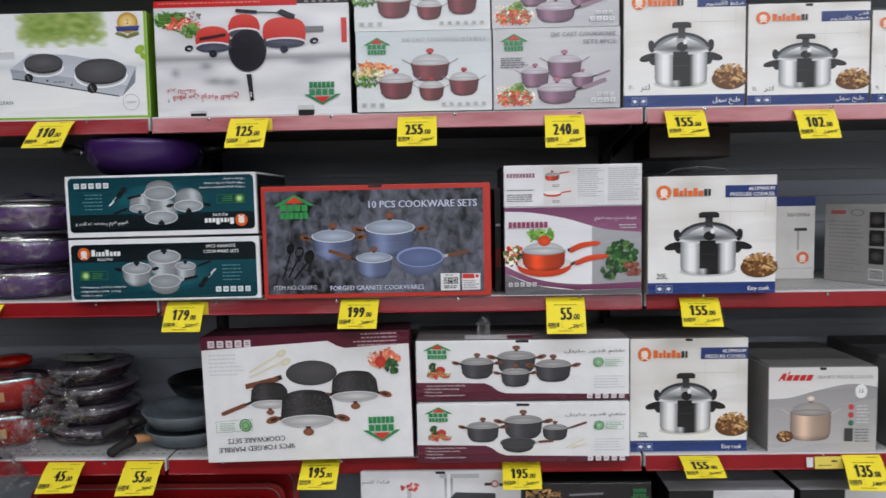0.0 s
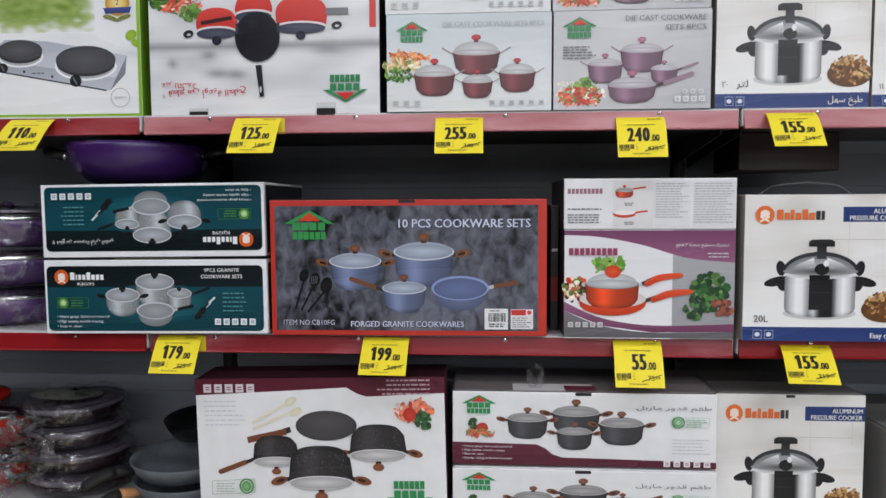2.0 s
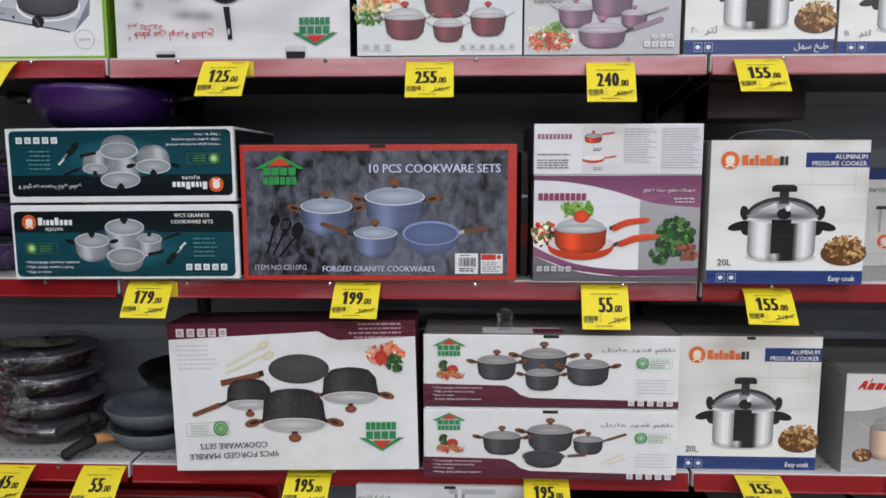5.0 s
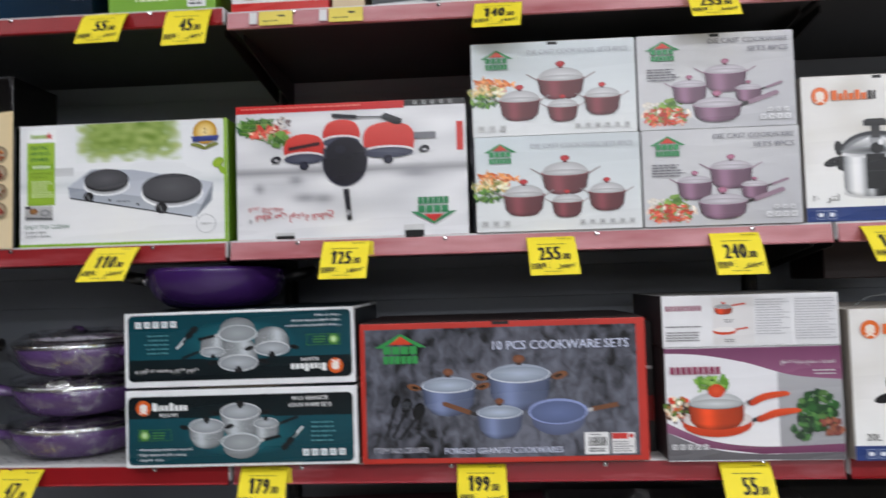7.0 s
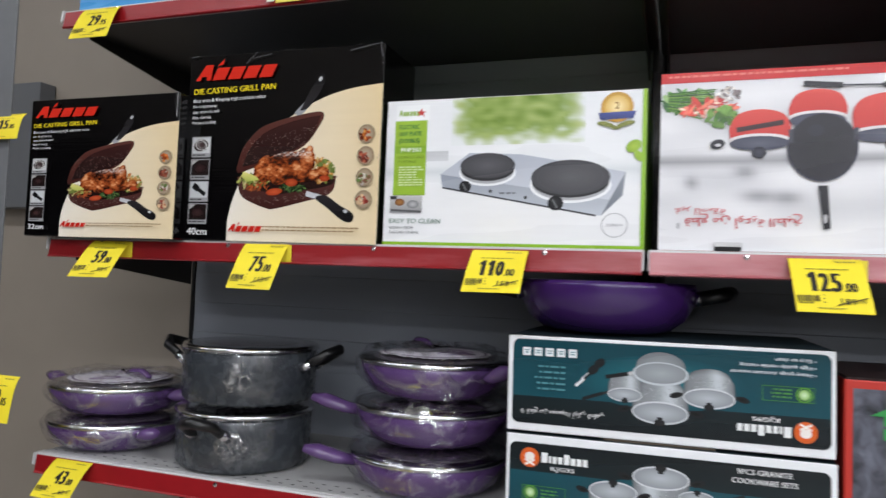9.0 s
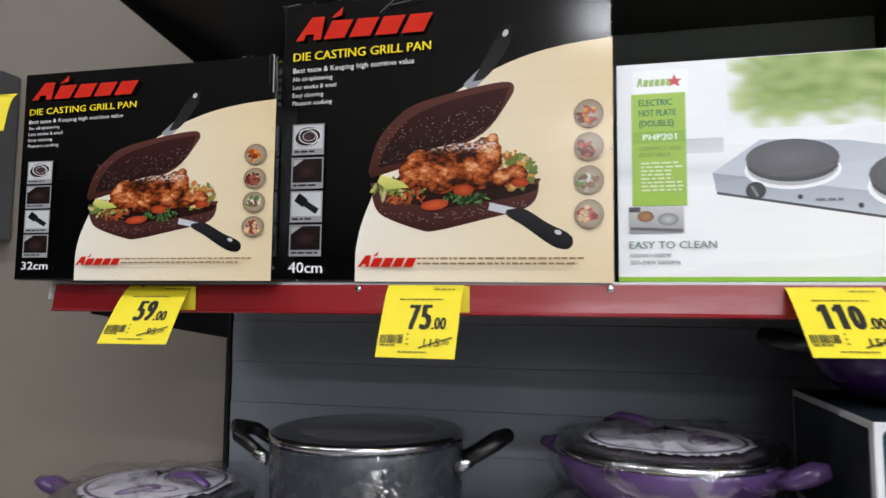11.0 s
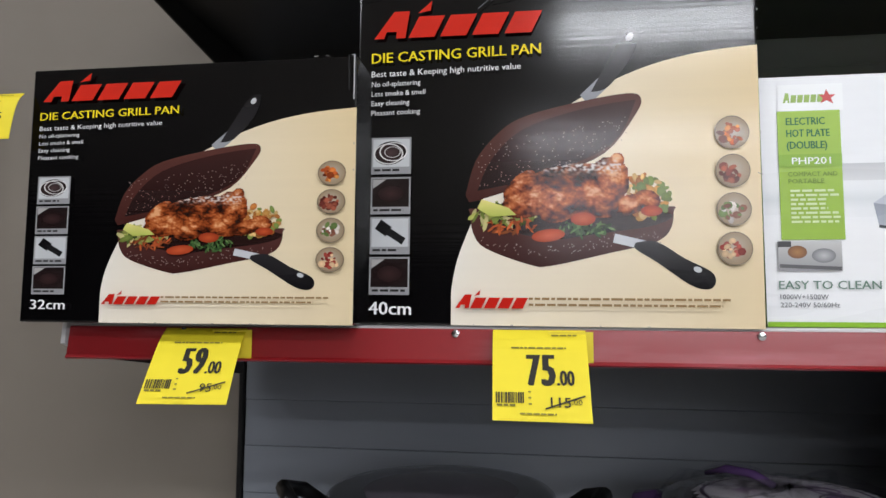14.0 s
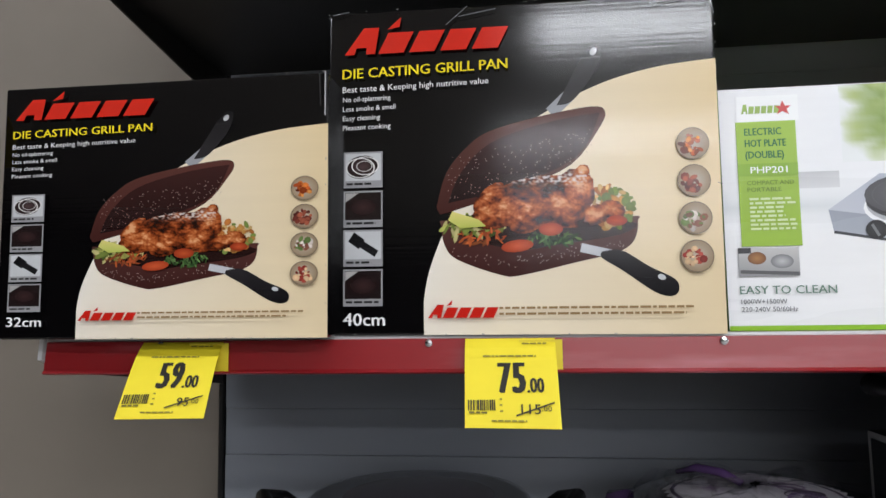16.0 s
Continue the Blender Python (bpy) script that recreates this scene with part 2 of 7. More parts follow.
class Art:
    """Printing on a flat or bent face. The design runs in units of the rect given (x right, y down), which covers the face of width w and height h."""

    def __init__(self, parent, w, h, rect, mat=None, surf=None, turned=False):
        self.parent, self.w, self.h, self.rect, self.mat = parent, w, h, rect, mat or PRINT
        self.surf, self.turned, self.layer = surf, turned, 0
        self.v, self.f, self.c = [], [], []

    def put(self, x, y):
        x0, y0, x1, y1 = self.rect
        u, v = (x - x0) / (x1 - x0), 1 - (y - y0) / (y1 - y0)
        if self.turned:
            u, v = 1 - u, 1 - v
        lift = 0.0006 + self.layer * 0.00003
        return self.surf(u, v, lift) if self.surf else (u * self.w, -lift, v * self.h)

    def poly(self, pts, col, col2=None):
        """A filled outline; with col2 the colour runs down to it."""
        ys = [p[1] for p in pts]
        lo, hi = min(ys), max(ys)
        n = len(self.v)
        a, b = lin(col), lin(col2 or col)
        for x, y in pts:
            k = (y - lo) / (hi - lo) if hi > lo else 0
            self.v.append(self.put(x, y))
            self.c.append(tuple(p + (q - p) * k for p, q in zip(a, b)))
        self.f.append(tuple(range(n, n + len(pts))))
        self.layer += 1

    def rect_(self, x0, y0, x1, y1, col, col2=None):
        self.poly([(x0, y0), (x1, y0), (x1, y1), (x0, y1)], col, col2)

    def line(self, x0, y0, x1, y1, w, col):
        d = math.hypot(x1 - x0, y1 - y0) or 1
        nx, ny = (y0 - y1) / d * w / 2, (x1 - x0) / d * w / 2
        self.poly([(x0 + nx, y0 + ny), (x1 + nx, y1 + ny), (x1 - nx, y1 - ny), (x0 - nx, y0 - ny)], col)

    def ell(self, cx, cy, rx, ry, col, col2=None, rot=0, n=24, a0=0, a1=360):
        """A disc, or a slice of one; col in the middle, col2 at the edge."""
        k = len(self.v)
        self.v.append(self.put(cx, cy)), self.c.append(lin(col))
        cr, sr = math.cos(radians(rot)), math.sin(radians(rot))
        full = a1 - a0 >= 360
        for i in range(n if full else n + 1):
            a = radians(a0 + (a1 - a0) * i / n)
            x, y = rx * math.cos(a), ry * math.sin(a)
            self.v.append(self.put(cx + x * cr - y * sr, cy + x * sr + y * cr)), self.c.append(lin(col2 or col))
        for i in range(n):
            self.f.append((k, k + 1 + i, k + 1 + ((i + 1) % n if full else i + 1)))
        self.layer += 1

    def ring(self, cx, cy, rx, ry, w, col, n=28):
        k = len(self.v)
        for i in range(n):
            a = 2 * math.pi * i / n
            for q in (1, 1 - w):
                self.v.append(self.put(cx + rx * q * math.cos(a), cy + ry * q * math.sin(a))), self.c.append(lin(col))
        for i in range(n):
            j = (i + 1) % n
            self.f.append((k + 2 * i, k + 2 * j, k + 2 * j + 1, k + 2 * i + 1))
        self.layer += 1

    def grid(self, x0, y0, x1, y1, nx, ny, fn, keep=None):
        """A soft picture: fn(u, v) gives the colour at each knot; keep(u, v) may cut its outline."""
        k = len(self.v)
        for j in range(ny + 1):
            for i in range(nx + 1):
                u, v = i / nx, j / ny
                self.v.append(self.put(x0 + (x1 - x0) * u, y0 + (y1 - y0) * v)), self.c.append(lin(fn(u, v)))
        for j in range(ny):
            for i in range(nx):
                if keep is None or keep((i + 0.5) / nx, (j + 0.5) / ny):
                    a = k + j * (nx + 1) + i
                    self.f.append((a, a + 1, a + nx + 2, a + nx + 1))
        self.layer += 1

    def blob(self, cx, cy, rx, ry, cols, n, seed, size=0.22, up=1):
        """A heap of food or leaves out of many small flecks."""
        rnd = random.Random(seed)
        for _ in range(n):
            a, d = rnd.random() * 2 * math.pi, math.sqrt(rnd.random())
            c = rnd.choice(cols)
            g = rnd.uniform(0.84, 1.14)
            c = tuple(min(255, q * g) for q in c)
            s = size * rnd.uniform(0.5, 1.3)
            self.layer = self.layer + 0.22
            self.ell(cx + rx * d * math.cos(a), cy + ry * d * math.sin(a), rx * s, ry * s * rnd.uniform(0.6, 1.2), tuple(min(255, q * 1.1 + 4) for q in c), c, rnd.uniform(0, 180), 7)
            self.layer -= 1
        self.layer += 1

    def bars(self, x0, y0, x1, h, n, step, col, seed=0, right=False):
        """Lines of print too small to read, as plain bars."""
        rnd = random.Random(seed)
        base = self.layer
        for i in range(n):
            y = y0 + i * step
            x, end = x0, x0 + (x1 - x0) * rnd.uniform(0.7, 1.0)
            sh = (x1 - end) if right else 0
            while x < end:
                w = min(rnd.uniform(1.5, 5.0) * h, end - x)
                self.layer = base
                self.rect_(x + sh, y, x + sh + w, y + h, col)
                x += w + h * 0.8
        self.layer = base + 1

    def text(self, s, x, y, h, col, w=None, align="l", rot=0, bold=0.0, slant=0.0, tilt=0.0):
        """Lettering with its baseline at y and capitals h high; w fits its width; rot 180 stands it on its head."""
        vs, fs = letters(s, 0.0)
        if not vs:
            return
        if bold:
            d = bold * h * 0.9
            for q in (-1, 1):
                self.text(s, x + q * d, y, h, col, w, align, rot, 0.0, slant, tilt)
        xs = [p[0] for p in vs]
        lo, hi = min(xs), max(xs)
        sy = h / 0.73
        sx = w / (hi - lo) if w else sy
        wide = (hi - lo) * sx
        off = {"l": 0, "c": -wide / 2, "r": -wide}[align]
        k, sg = len(self.v), -1 if rot == 180 else 1
        for p in vs:
            dx, dy = off + (p[0] - lo + slant * p[1]) * sx, -p[1] * sy
            dy += dx * tilt
            self.v.append(self.put(x + sg * dx, y + sg * dy)), self.c.append(lin(col))
        self.f += [tuple(k + i for i in f) for f in fs]
        self.layer += 1

    def pot(self, cx, top, w, h, body, up=1, lid=(200, 205, 210), rim=(225, 225, 228), knob=(120, 70, 45), ears="ee", ear=(120, 70, 45), taper=0.84, e=0.13, dome=0.16, speck=None, shine=0.3):
        """A printed picture of a pot: ears is a letter for each side, e: an ear, l: a long handle, -: none. up -1 stands it on its head."""
        ry = w * e / 2
        for side, kind in zip((-1, 1), ears):
            y = top + up * h * 0.12
            if kind == "e":
                self.line(cx + side * w * 0.46, y, cx + side * w * 0.62, y - up * w * 0.02, w * 0.06, (40, 36, 36))
                self.ell(cx + side * w * 0.64, y - up * w * 0.03, w * 0.13, w * 0.06, tuple(min(255, q * 1.25) for q in ear), ear, rot=side * up * -14)
                self.ell(cx + side * w * 0.62, y - up * w * 0.025, w * 0.07, w * 0.026, tuple(q * 0.42 for q in ear), rot=side * up * -14, n=12)
            elif kind == "w":
                self.line(cx + side * w * 0.46, y, cx + side * w * 0.72, y - up * w * 0.16, w * 0.028, ear)
            elif kind == "l":
                self.line(cx + side * w * 0.46, y, cx + side * w * 0.68, y - up * w * 0.08, w * 0.07, (50, 46, 46))
                self.line(cx + side * w * 0.64, y - up * w * 0.06, cx + side * w * 1.2, y - up * w * 0.26, w * 0.1, ear)
                self.ell(cx + side * w * 1.2, y - up * w * 0.26, w * 0.06, w * 0.05, ear)
        n, k = 14, len(self.v)
        for i in range(n + 1):
            q = -1 + 2 * i / n
            g = 0.62 + 0.5 * math.exp(-((q + 0.35) / 0.35) ** 2) * shine * 2 + 0.12 * (1 - q * q) - 0.1 * (abs(q) > 0.95)
            c = tuple(min(255, b * g * 1.12) for b in body)
            d = tuple(b * 0.72 for b in c)
            arc = math.sqrt(max(0, 1 - q * q))
            self.v.append(self.put(cx + q * w / 2, top)), self.c.append(lin(c))
            self.v.append(self.put(cx + q * w / 2 * (0.5 + taper / 2), top + up * h * 0.72 + up * ry * arc * 0.8)), self.c.append(lin(c))
            self.v.append(self.put(cx + q * w / 2 * taper * 0.93, top + up * h * 0.9 + up * ry * arc)), self.c.append(lin(d))
        for i in range(n):
            for r in (0, 1):
                a = k + 3 * i + r
                self.f.append((a, a + 3, a + 4, a + 1))
        self.layer += 1
        if speck:
            rnd = random.Random(int(cx * 7 + top))
            base = self.layer
            for j in range(120):
                self.layer = base
                q, z = rnd.uniform(-0.95, 0.95), rnd.uniform(0.08, 0.95)
                s = rnd.uniform(0.005, 0.011)
                self.ell(cx + q * w / 2 * taper, top + up * h * z, w * s, w * s * 0.8, speck if j % 3 else tuple(b * 0.5 for b in body), n=5)
            self.layer = base + 1
        self.ell(cx, top, w / 2, ry, rim)
        if lid:
            self.ell(cx, top, w * 0.475, w * dome, tuple(min(255, q * 1.1) for q in lid), tuple(q * 0.86 for q in lid), a0=180 if up > 0 else 0, a1=360 if up > 0 else 180, n=18)
            self.ell(cx, top, w * 0.475, ry * 0.85, tuple(min(255, q * 1.02) for q in lid), tuple(q * 0.8 for q in lid))
            if knob:
                y = top - up * w * (dome - 0.02)
                self.rect_(cx - w * 0.045, min(y, y - up * w * 0.08), cx + w * 0.045, max(y, y - up * w * 0.08), tuple(q * 0.6 for q in knob))
                self.ell(cx, y - up * w * 0.1, w * 0.1, w * 0.065, tuple(min(255, q * 1.3) for q in knob), knob, n=12)
        else:
            self.ell(cx, top, w * 0.47, ry * 0.8, tuple(min(255, q * 0.9) for q in body), tuple(q * 1.0 for q in body))

    def pan(self, cx, cy, w, body, inner, hcol, side=1, up=1, deep=0.3, rise=0.12):
        """A printed picture of an open frying pan."""
        self.line(cx + side * w * 0.46, cy, cx + side * w * 0.62, cy - up * w * rise * 0.4, w * 0.06, (190, 190, 190))
        self.line(cx + side * w * 0.58, cy - up * w * rise * 0.3, cx + side * w * 1.0, cy - up * w * rise, w * 0.075, hcol)
        self.ell(cx, cy + up * w * deep * 0.3, w * 0.44, w * deep * 0.62, tuple(q * 0.9 for q in body), tuple(q * 0.7 for q in body))
        self.ell(cx, cy, w * 0.5, w * deep * 0.5, tuple(min(255, q * 1.15) for q in body))
        self.ell(cx, cy + up * w * 0.01, w * 0.46, w * deep * 0.43, inner, tuple(q * 0.85 for q in inner))

    def mark(self, x0, y0, x1, y1, red, green, up=1):
        """A maker's mark: a red gable over two green bands."""
        cx, h = (x0 + x1) / 2, y1 - y0
        a, b = (y0, 1) if up > 0 else (y1, -1)
        self.poly([(x0, a + b * h * 0.46), (cx, a), (x1, a + b * h * 0.46), (x1 - (x1 - x0) * 0.14, a + b * h * 0.46), (cx, a + b * h * 0.12), (x0 + (x1 - x0) * 0.14, a + b * h * 0.46)], green)
        self.poly([(cx - (x1 - x0) * 0.22, a + b * h * 0.36), (cx, a + b * h * 0.08), (cx + (x1 - x0) * 0.22, a + b * h * 0.36)], red)
        w = x1 - x0
        for j, (p, q, n) in enumerate(((0.42, 0.68, 4), (0.74, 1.0, 6))):
            for i in range(n):
                s = w * 0.68 / n
                xa = cx - w * 0.34 + i * s
                self.rect_(xa, min(a + b * h * p, a + b * h * q), xa + s * 0.84, max(a + b * h * p, a + b * h * q), green)

    def wordmark(self, x0, y0, x1, y1, col, n=5, slant=0.25, leaf=False):
        """A maker's name as plain slanted blocks."""
        w, h = (x1 - x0) / n, y1 - y0
        for i in range(n):
            xa = x0 + i * w
            k = h * slant
            top = y0 if i == 0 else y0 + h * 0.22
            if i == 0:
                self.poly([(xa + k * 1.6, top), (xa + k * 1.6 + w * 0.5, top), (xa + w * 0.9, y1), (xa + w * 0.6, y1), (xa + w * 0.62, y1 - h * 0.25), (xa + w * 0.3, y1 - h * 0.25), (xa + w * 0.22, y1), (xa - w * 0.1, y1)], col)
            else:
                self.poly([(xa + k, top), (xa + k + w * 0.82, top), (xa + w * 0.82, y1), (xa, y1)], col)
        if leaf:
            self.poly([(x0 + w * 1.3, y0 + h * 0.1), (x0 + w * 1.75, y0 - h * 0.35), (x0 + w * 1.7, y0 + h * 0.02)], col)

    def badge(self, x, y, r, col, inner):
        """A round mark with a pale device in it."""
        self.ell(x, y, r, r, col)
        self.ell(x, y - r * 0.12, r * 0.5, r * 0.42, inner)
        self.line(x - r * 0.5, y + r * 0.2, x + r * 0.5, y + r * 0.75, r * 0.2, inner)
        self.line(x + r * 0.5, y + r * 0.2, x - r * 0.5, y + r * 0.75, r * 0.2, inner)

    def icons(self, x, y, s, step, n, col, mark):
        for i in range(n):
            self.rect_(x + i * step, y, x + i * step + s, y + s, col)
            self.rect_(x + i * step + s * 0.25, y + s * 0.3, x + i * step + s * 0.75, y + s * 0.45, mark)
            self.rect_(x + i * step + s * 0.2, y + s * 0.6, x + i * step + s * 0.8, y + s * 0.72, mark)

    def done(self, name, label="", mat=None, kind=""):
        """Closes what was drawn so far as one printed part."""
        if not self.f:
            return None
        me = bpy.data.meshes.new(name)
        me.from_pydata(self.v, [], self.f)
        at = me.attributes.new("ink", "FLOAT_COLOR", "POINT")
        at.data.foreach_set("color", [q for c in self.c for q in c])
        me.materials.append(mat or self.mat)
        ob = new(name, me)
        ob.parent = self.parent
        if label:
            tagged(ob, label)
        if name in ("fine_print", "printed_lettering"):
            tagged(ob, kind="stuff")
        self.v, self.f, self.c = [], [], []
        return ob


def inked(ob, front, side, top):
    """Colours set for a carton's faces: front, sides and back, top and bottom."""
    me = ob.data
    at = me.attributes.new("ink", "FLOAT_COLOR", "CORNER")
    cols = []
    for p in me.polygons:
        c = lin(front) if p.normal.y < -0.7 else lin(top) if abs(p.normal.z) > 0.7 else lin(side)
        cols += [q for _ in p.loop_indices for q in c]
    at.data.foreach_set("color", cols)


def carton(name, x0, x1, z0, z1, yf, depth, label, front=(236, 236, 236), side=None, top=None, yaw=0.0, roll=0.0, lean=0.0, gloss=False, group="", category="box", flap=True, flap_col=None):
    """A closed carton whose front lower left corner stands at (x0, yf, z0)."""
    w, h = x1 - x0, z1 - z0
    bm = block(0, w, 0, depth, 0, h, 0.0022, 2)
    ob = part(name, bm, CARTON_GLOSS if gloss else CARTON)
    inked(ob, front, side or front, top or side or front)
    tagged(ob, label, category, group)
    ob.matrix_basis = pose(x0, yf, z0, -lean, roll, yaw)
    if flap:
        c = flap_col or tuple(q * 0.82 for q in (top or side or front))
        f = part("closing_flap", block(0.004, w - 0.004, 0.003, depth * 0.5 - 0.001, h + 0.0002, h + 0.0022, 0.0006), CARTON, ob)
        inked(f, c, c, c)
        t = part("tuck_slot", block(w * 0.47, w * 0.53, -0.0007, 0.004, h - 0.007, h - 0.001), POST, ob)
    return ob


# ---- setting ----
BAYS = (-1.942, -0.729, 0.468, 1.665)
LEVELS = {"s0": 0.38, "s1": 0.787, "s2": 1.192, "s3": 1.641, "s4": 2.116}
YF, YB = 1.748, 2.19
tagged(part("floor", block(-9, 9, -16, 3, -0.1, 0), FLOOR), "cream floor tiles of the shop", "floor", kind="structure")
tagged(part("ceiling", block(-9, 9, -16, 3, 3.4, 3.5), CEIL), "white shop ceiling", "ceiling", kind="structure")
tagged(part("wall_north", block(-9, 9, 2.26, 2.4, 0, 3.4), WALL), "warm grey painted wall behind the shelving", "wall", kind="structure")
tagged(part("wall_south", block(-9, 9, -16.1, -16, 0, 3.4), FAR), "plain wall that closes the shop", "wall", kind="structure")
tagged(part("wall_west", block(-9.1, -9, -16, 2.4, 0, 3.4), FAR), "plain wall that closes the shop", "wall", kind="structure")
tagged(part("wall_east", block(9, 9.1, -16, 2.4, 0, 3.4), FAR), "plain wall that closes the shop", "wall", kind="structure")


def ceiling_lamp(x, y, power, length=1.2):
    """A batten with two bare tubes, running along the aisle."""
    e = new("ceiling_lamp")
    tagged(e, "white batten lamp with two lit fluorescent tubes", "lamp", "ceiling lamps")
    e.matrix_basis = pose(x, y, 3.4)
    part("batten", block(-length / 2, length / 2, -0.09, 0.09, -0.05, 0, 0.006), CEIL, e)
    for k in (-0.05, 0.05):
        part("tube", tube([(-length / 2 + 0.02, k, -0.075), (length / 2 - 0.02, k, -0.075)], 0.016, 8), TUBE, e)
    la = bpy.data.lights.new("tube_light", "AREA")
    la.shape, la.size, la.size_y, la.energy, la.color = "RECTANGLE", length, 0.16, LAMP_POWER * power, (0.955, 0.98, 1.05)
    lo = new("tube_light", la)
    lo.parent = e
    lo.matrix_basis = pose(0, 0, -0.1)


for lx in (-4.1, -2.4, -0.7, 1.0, 2.7):
    ceiling_lamp(lx, 0.45, 0.58)
for lx in (-0.7, 1.0, 2.7, 4.4):
    ceiling_lamp(lx, -1.5, 1.7)
for ly in (-4.2, -7.2, -10.5, -14.0):
    ceiling_lamp(2.9, ly, 8.6, 9.0)


def back_panels(a, b):
    """The charcoal sheets behind one bay, in strips."""
    e = new("back_panel")
    tagged(e, "charcoal sheet-steel back panel of the shelving in horizontal strips", "panel", kind="structure")
    z, i = 0.06, 0
    while z < 2.5:
        part("strip", block(a + 0.016, b - 0.016, YB + 0.012 + 0.0015 * (i % 2), YB + 0.03, z, z + 0.0795, 0.0008), BACK, e)
        z += 0.08
        i += 1


for a, b in zip(BAYS, BAYS[1:]):
    back_panels(a, b)
for x in BAYS:
    end = x == BAYS[0]
    e = part("shelf_upright", block(x + 0.004 if end else x - 0.014, x + 0.014, YB + 0.008 if end else YB - 0.012, YB + 0.032, 0, 2.55, 0.002), POST)
    tagged(e, "black slotted steel upright of the shelving", "upright", "shelf uprights", kind="structure")
    for i in range(0 if end else 46):
        part("slot", block(x - 0.004, x + 0.004, YB - 0.0135, YB - 0.0118, 0.2 + i * 0.05, 0.225 + i * 0.05), SHELF_DARK_SHADED, e)


def shelf(a, b, z, rail=None):
    """One shelf: deck, red price rail with its grey lip, two brackets and a row of slots."""
    e = new("shelf")
    tagged(e, "grey steel shelf with a red plastic price rail along its front", "shelf", "shelves of the wall unit")
    part("deck", block(a + 0.003, b - 0.003, YF + 0.012, YB - 0.014, z - 0.004, z, 0.001), DECK, e)
    # underside and brackets carry the shade below the deck in their colour
    part("underside", block(a + 0.005, b - 0.005, YF + 0.02, YB - 0.016, z - 0.03, z - 0.0045, 0.002), SHELF_DARK_SHADED, e)
    part("front_lip", block(a + 0.003, b - 0.003, YF - 0.002, YF + 0.0125, z - 0.034, z - 0.0005, 0.0015), RAIL_LIP, e)
    prof = [(YF - 0.0022, z - 0.004), (YF - 0.0045, z - 0.0045), (YF - 0.009, z - 0.036), (YF - 0.012, z - 0.039), (YF - 0.009, z - 0.041), (YF - 0.0022, z - 0.039)]
    part("price_rail", extrude_x(prof, a + 0.006, b - 0.006), rail or RAIL_RED, e, "pale worn red price rail" if rail else "glossy red price rail")
    for x in (a + 0.02, b - 0.02):
        part("bracket", extrude_x([(YB - 0.014, z - 0.0302), (YF + 0.05, z - 0.0302), (YF + 0.05, z - 0.045), (YB - 0.014, z - 0.095)], x - 0.0015, x + 0.0015), SHELF_DARK_SHADED, e)
    if a == BAYS[0]:
        part("end_cap", extrude_x([(YF + 0.02, z - 0.0005), (YF - 0.006, z - 0.0005), (YF - 0.0085, z - 0.024), (YF + 0.02, z - 0.034)], a - 0.0025, a + 0.0025), RAIL_LIP, e, "pale steel end of the shelf")
    bm = bmesh.new()
    n = int((b - a) / 0.026)
    for i in range(n):
        x = a + 0.02 + i * 0.026
        for y in (YF + 0.03, YF + 0.055):
            vs = [bm.verts.new((x + p * 0.004, y + q * 0.0022, z + 0.0004)) for p, q in ((-1, -1), (1, -1), (1, 1), (-1, 1))]
            bm.faces.new(vs)
    tagged(part("slot_row", bm, POST, e), "punched slots in the deck", kind="stuff")
    for i in range(4):
        x = a + (b - a) * (0.12 + 0.25 * i)
        part("rivet", lathe([(0.0045, 0), (0.004, 0.0025), (0.0, 0.0035)], 10), CHROME, e).matrix_basis = pose(x, YF - 0.0052, z - 0.009, 90)


WORN = {("s3", 0), ("s2", 1), ("s3", 1), ("s4", 1), ("s3", 2), ("s4", 2)}
for lv, z in LEVELS.items():
    for i, (a, b) in enumerate(zip(BAYS, BAYS[1:])):
        shelf(a, b, z + (0.012 if (lv, i) == ("s4", 0) else 0), None if (lv, i) not in WORN else RAIL_MIX if lv == "s2" else RAIL_FADED if i == 0 else RAIL_PINK)
for a, b in zip(BAYS, BAYS[1:]):
    tagged(part("plinth", block(a + 0.003, b - 0.003, YF + 0.02, YF + 0.035, 0, 0.12, 0.002), SHELF_DARK_SHADED), "dark kick plate under the shelving", "plinth", kind="structure")

# ---- cartons on the shelves ----
Z1, Z2, Z3, Z4, Z0 = (LEVELS[k] + 0.0003 for k in ("s1", "s2", "s3", "s4", "s0"))
Z4W = Z4 + 0.012
# third shelf
grill32 = carton("grill_pan_box", -1.973, -1.595, Z3, Z3 + 0.284, 1.709, 0.14, "glossy black and cream carton of a small grill pan", (7, 6, 7), gloss=True, group="grill pan boxes", flap=False, roll=0.15)
grill40 = carton("grill_pan_box", -1.604, -1.186, Z3, Z3 + 0.362, 1.742, 0.15, "glossy black and cream carton of a large grill pan, corner creased", (7, 6, 7), gloss=True, group="grill pan boxes", flap=False, roll=0.3)
hotplate = carton("hot_plate_box", -1.18, -0.733, Z3, Z3 + 0.256, 1.757, 0.3, "white carton of a double electric hot plate with lime green edges", (232, 234, 234), (120, 170, 40), (120, 170, 40), flap=False)
redset = carton("cookware_box", -0.712, -0.238, Z3, Z3 + 0.276, 1.752, 0.3, "white and red carton of a cookware set standing upside down", (228, 228, 230), (40, 38, 40), (190, 30, 34), flap=False)
plum = carton("cookware_box", -0.222, 0.103, Z3, Z3 + 0.19, 1.742, 0.32, "pale carton of plum red die cast pots", (214, 216, 216), (120, 116, 112), (200, 200, 200), group="plum pot boxes", flap=False)
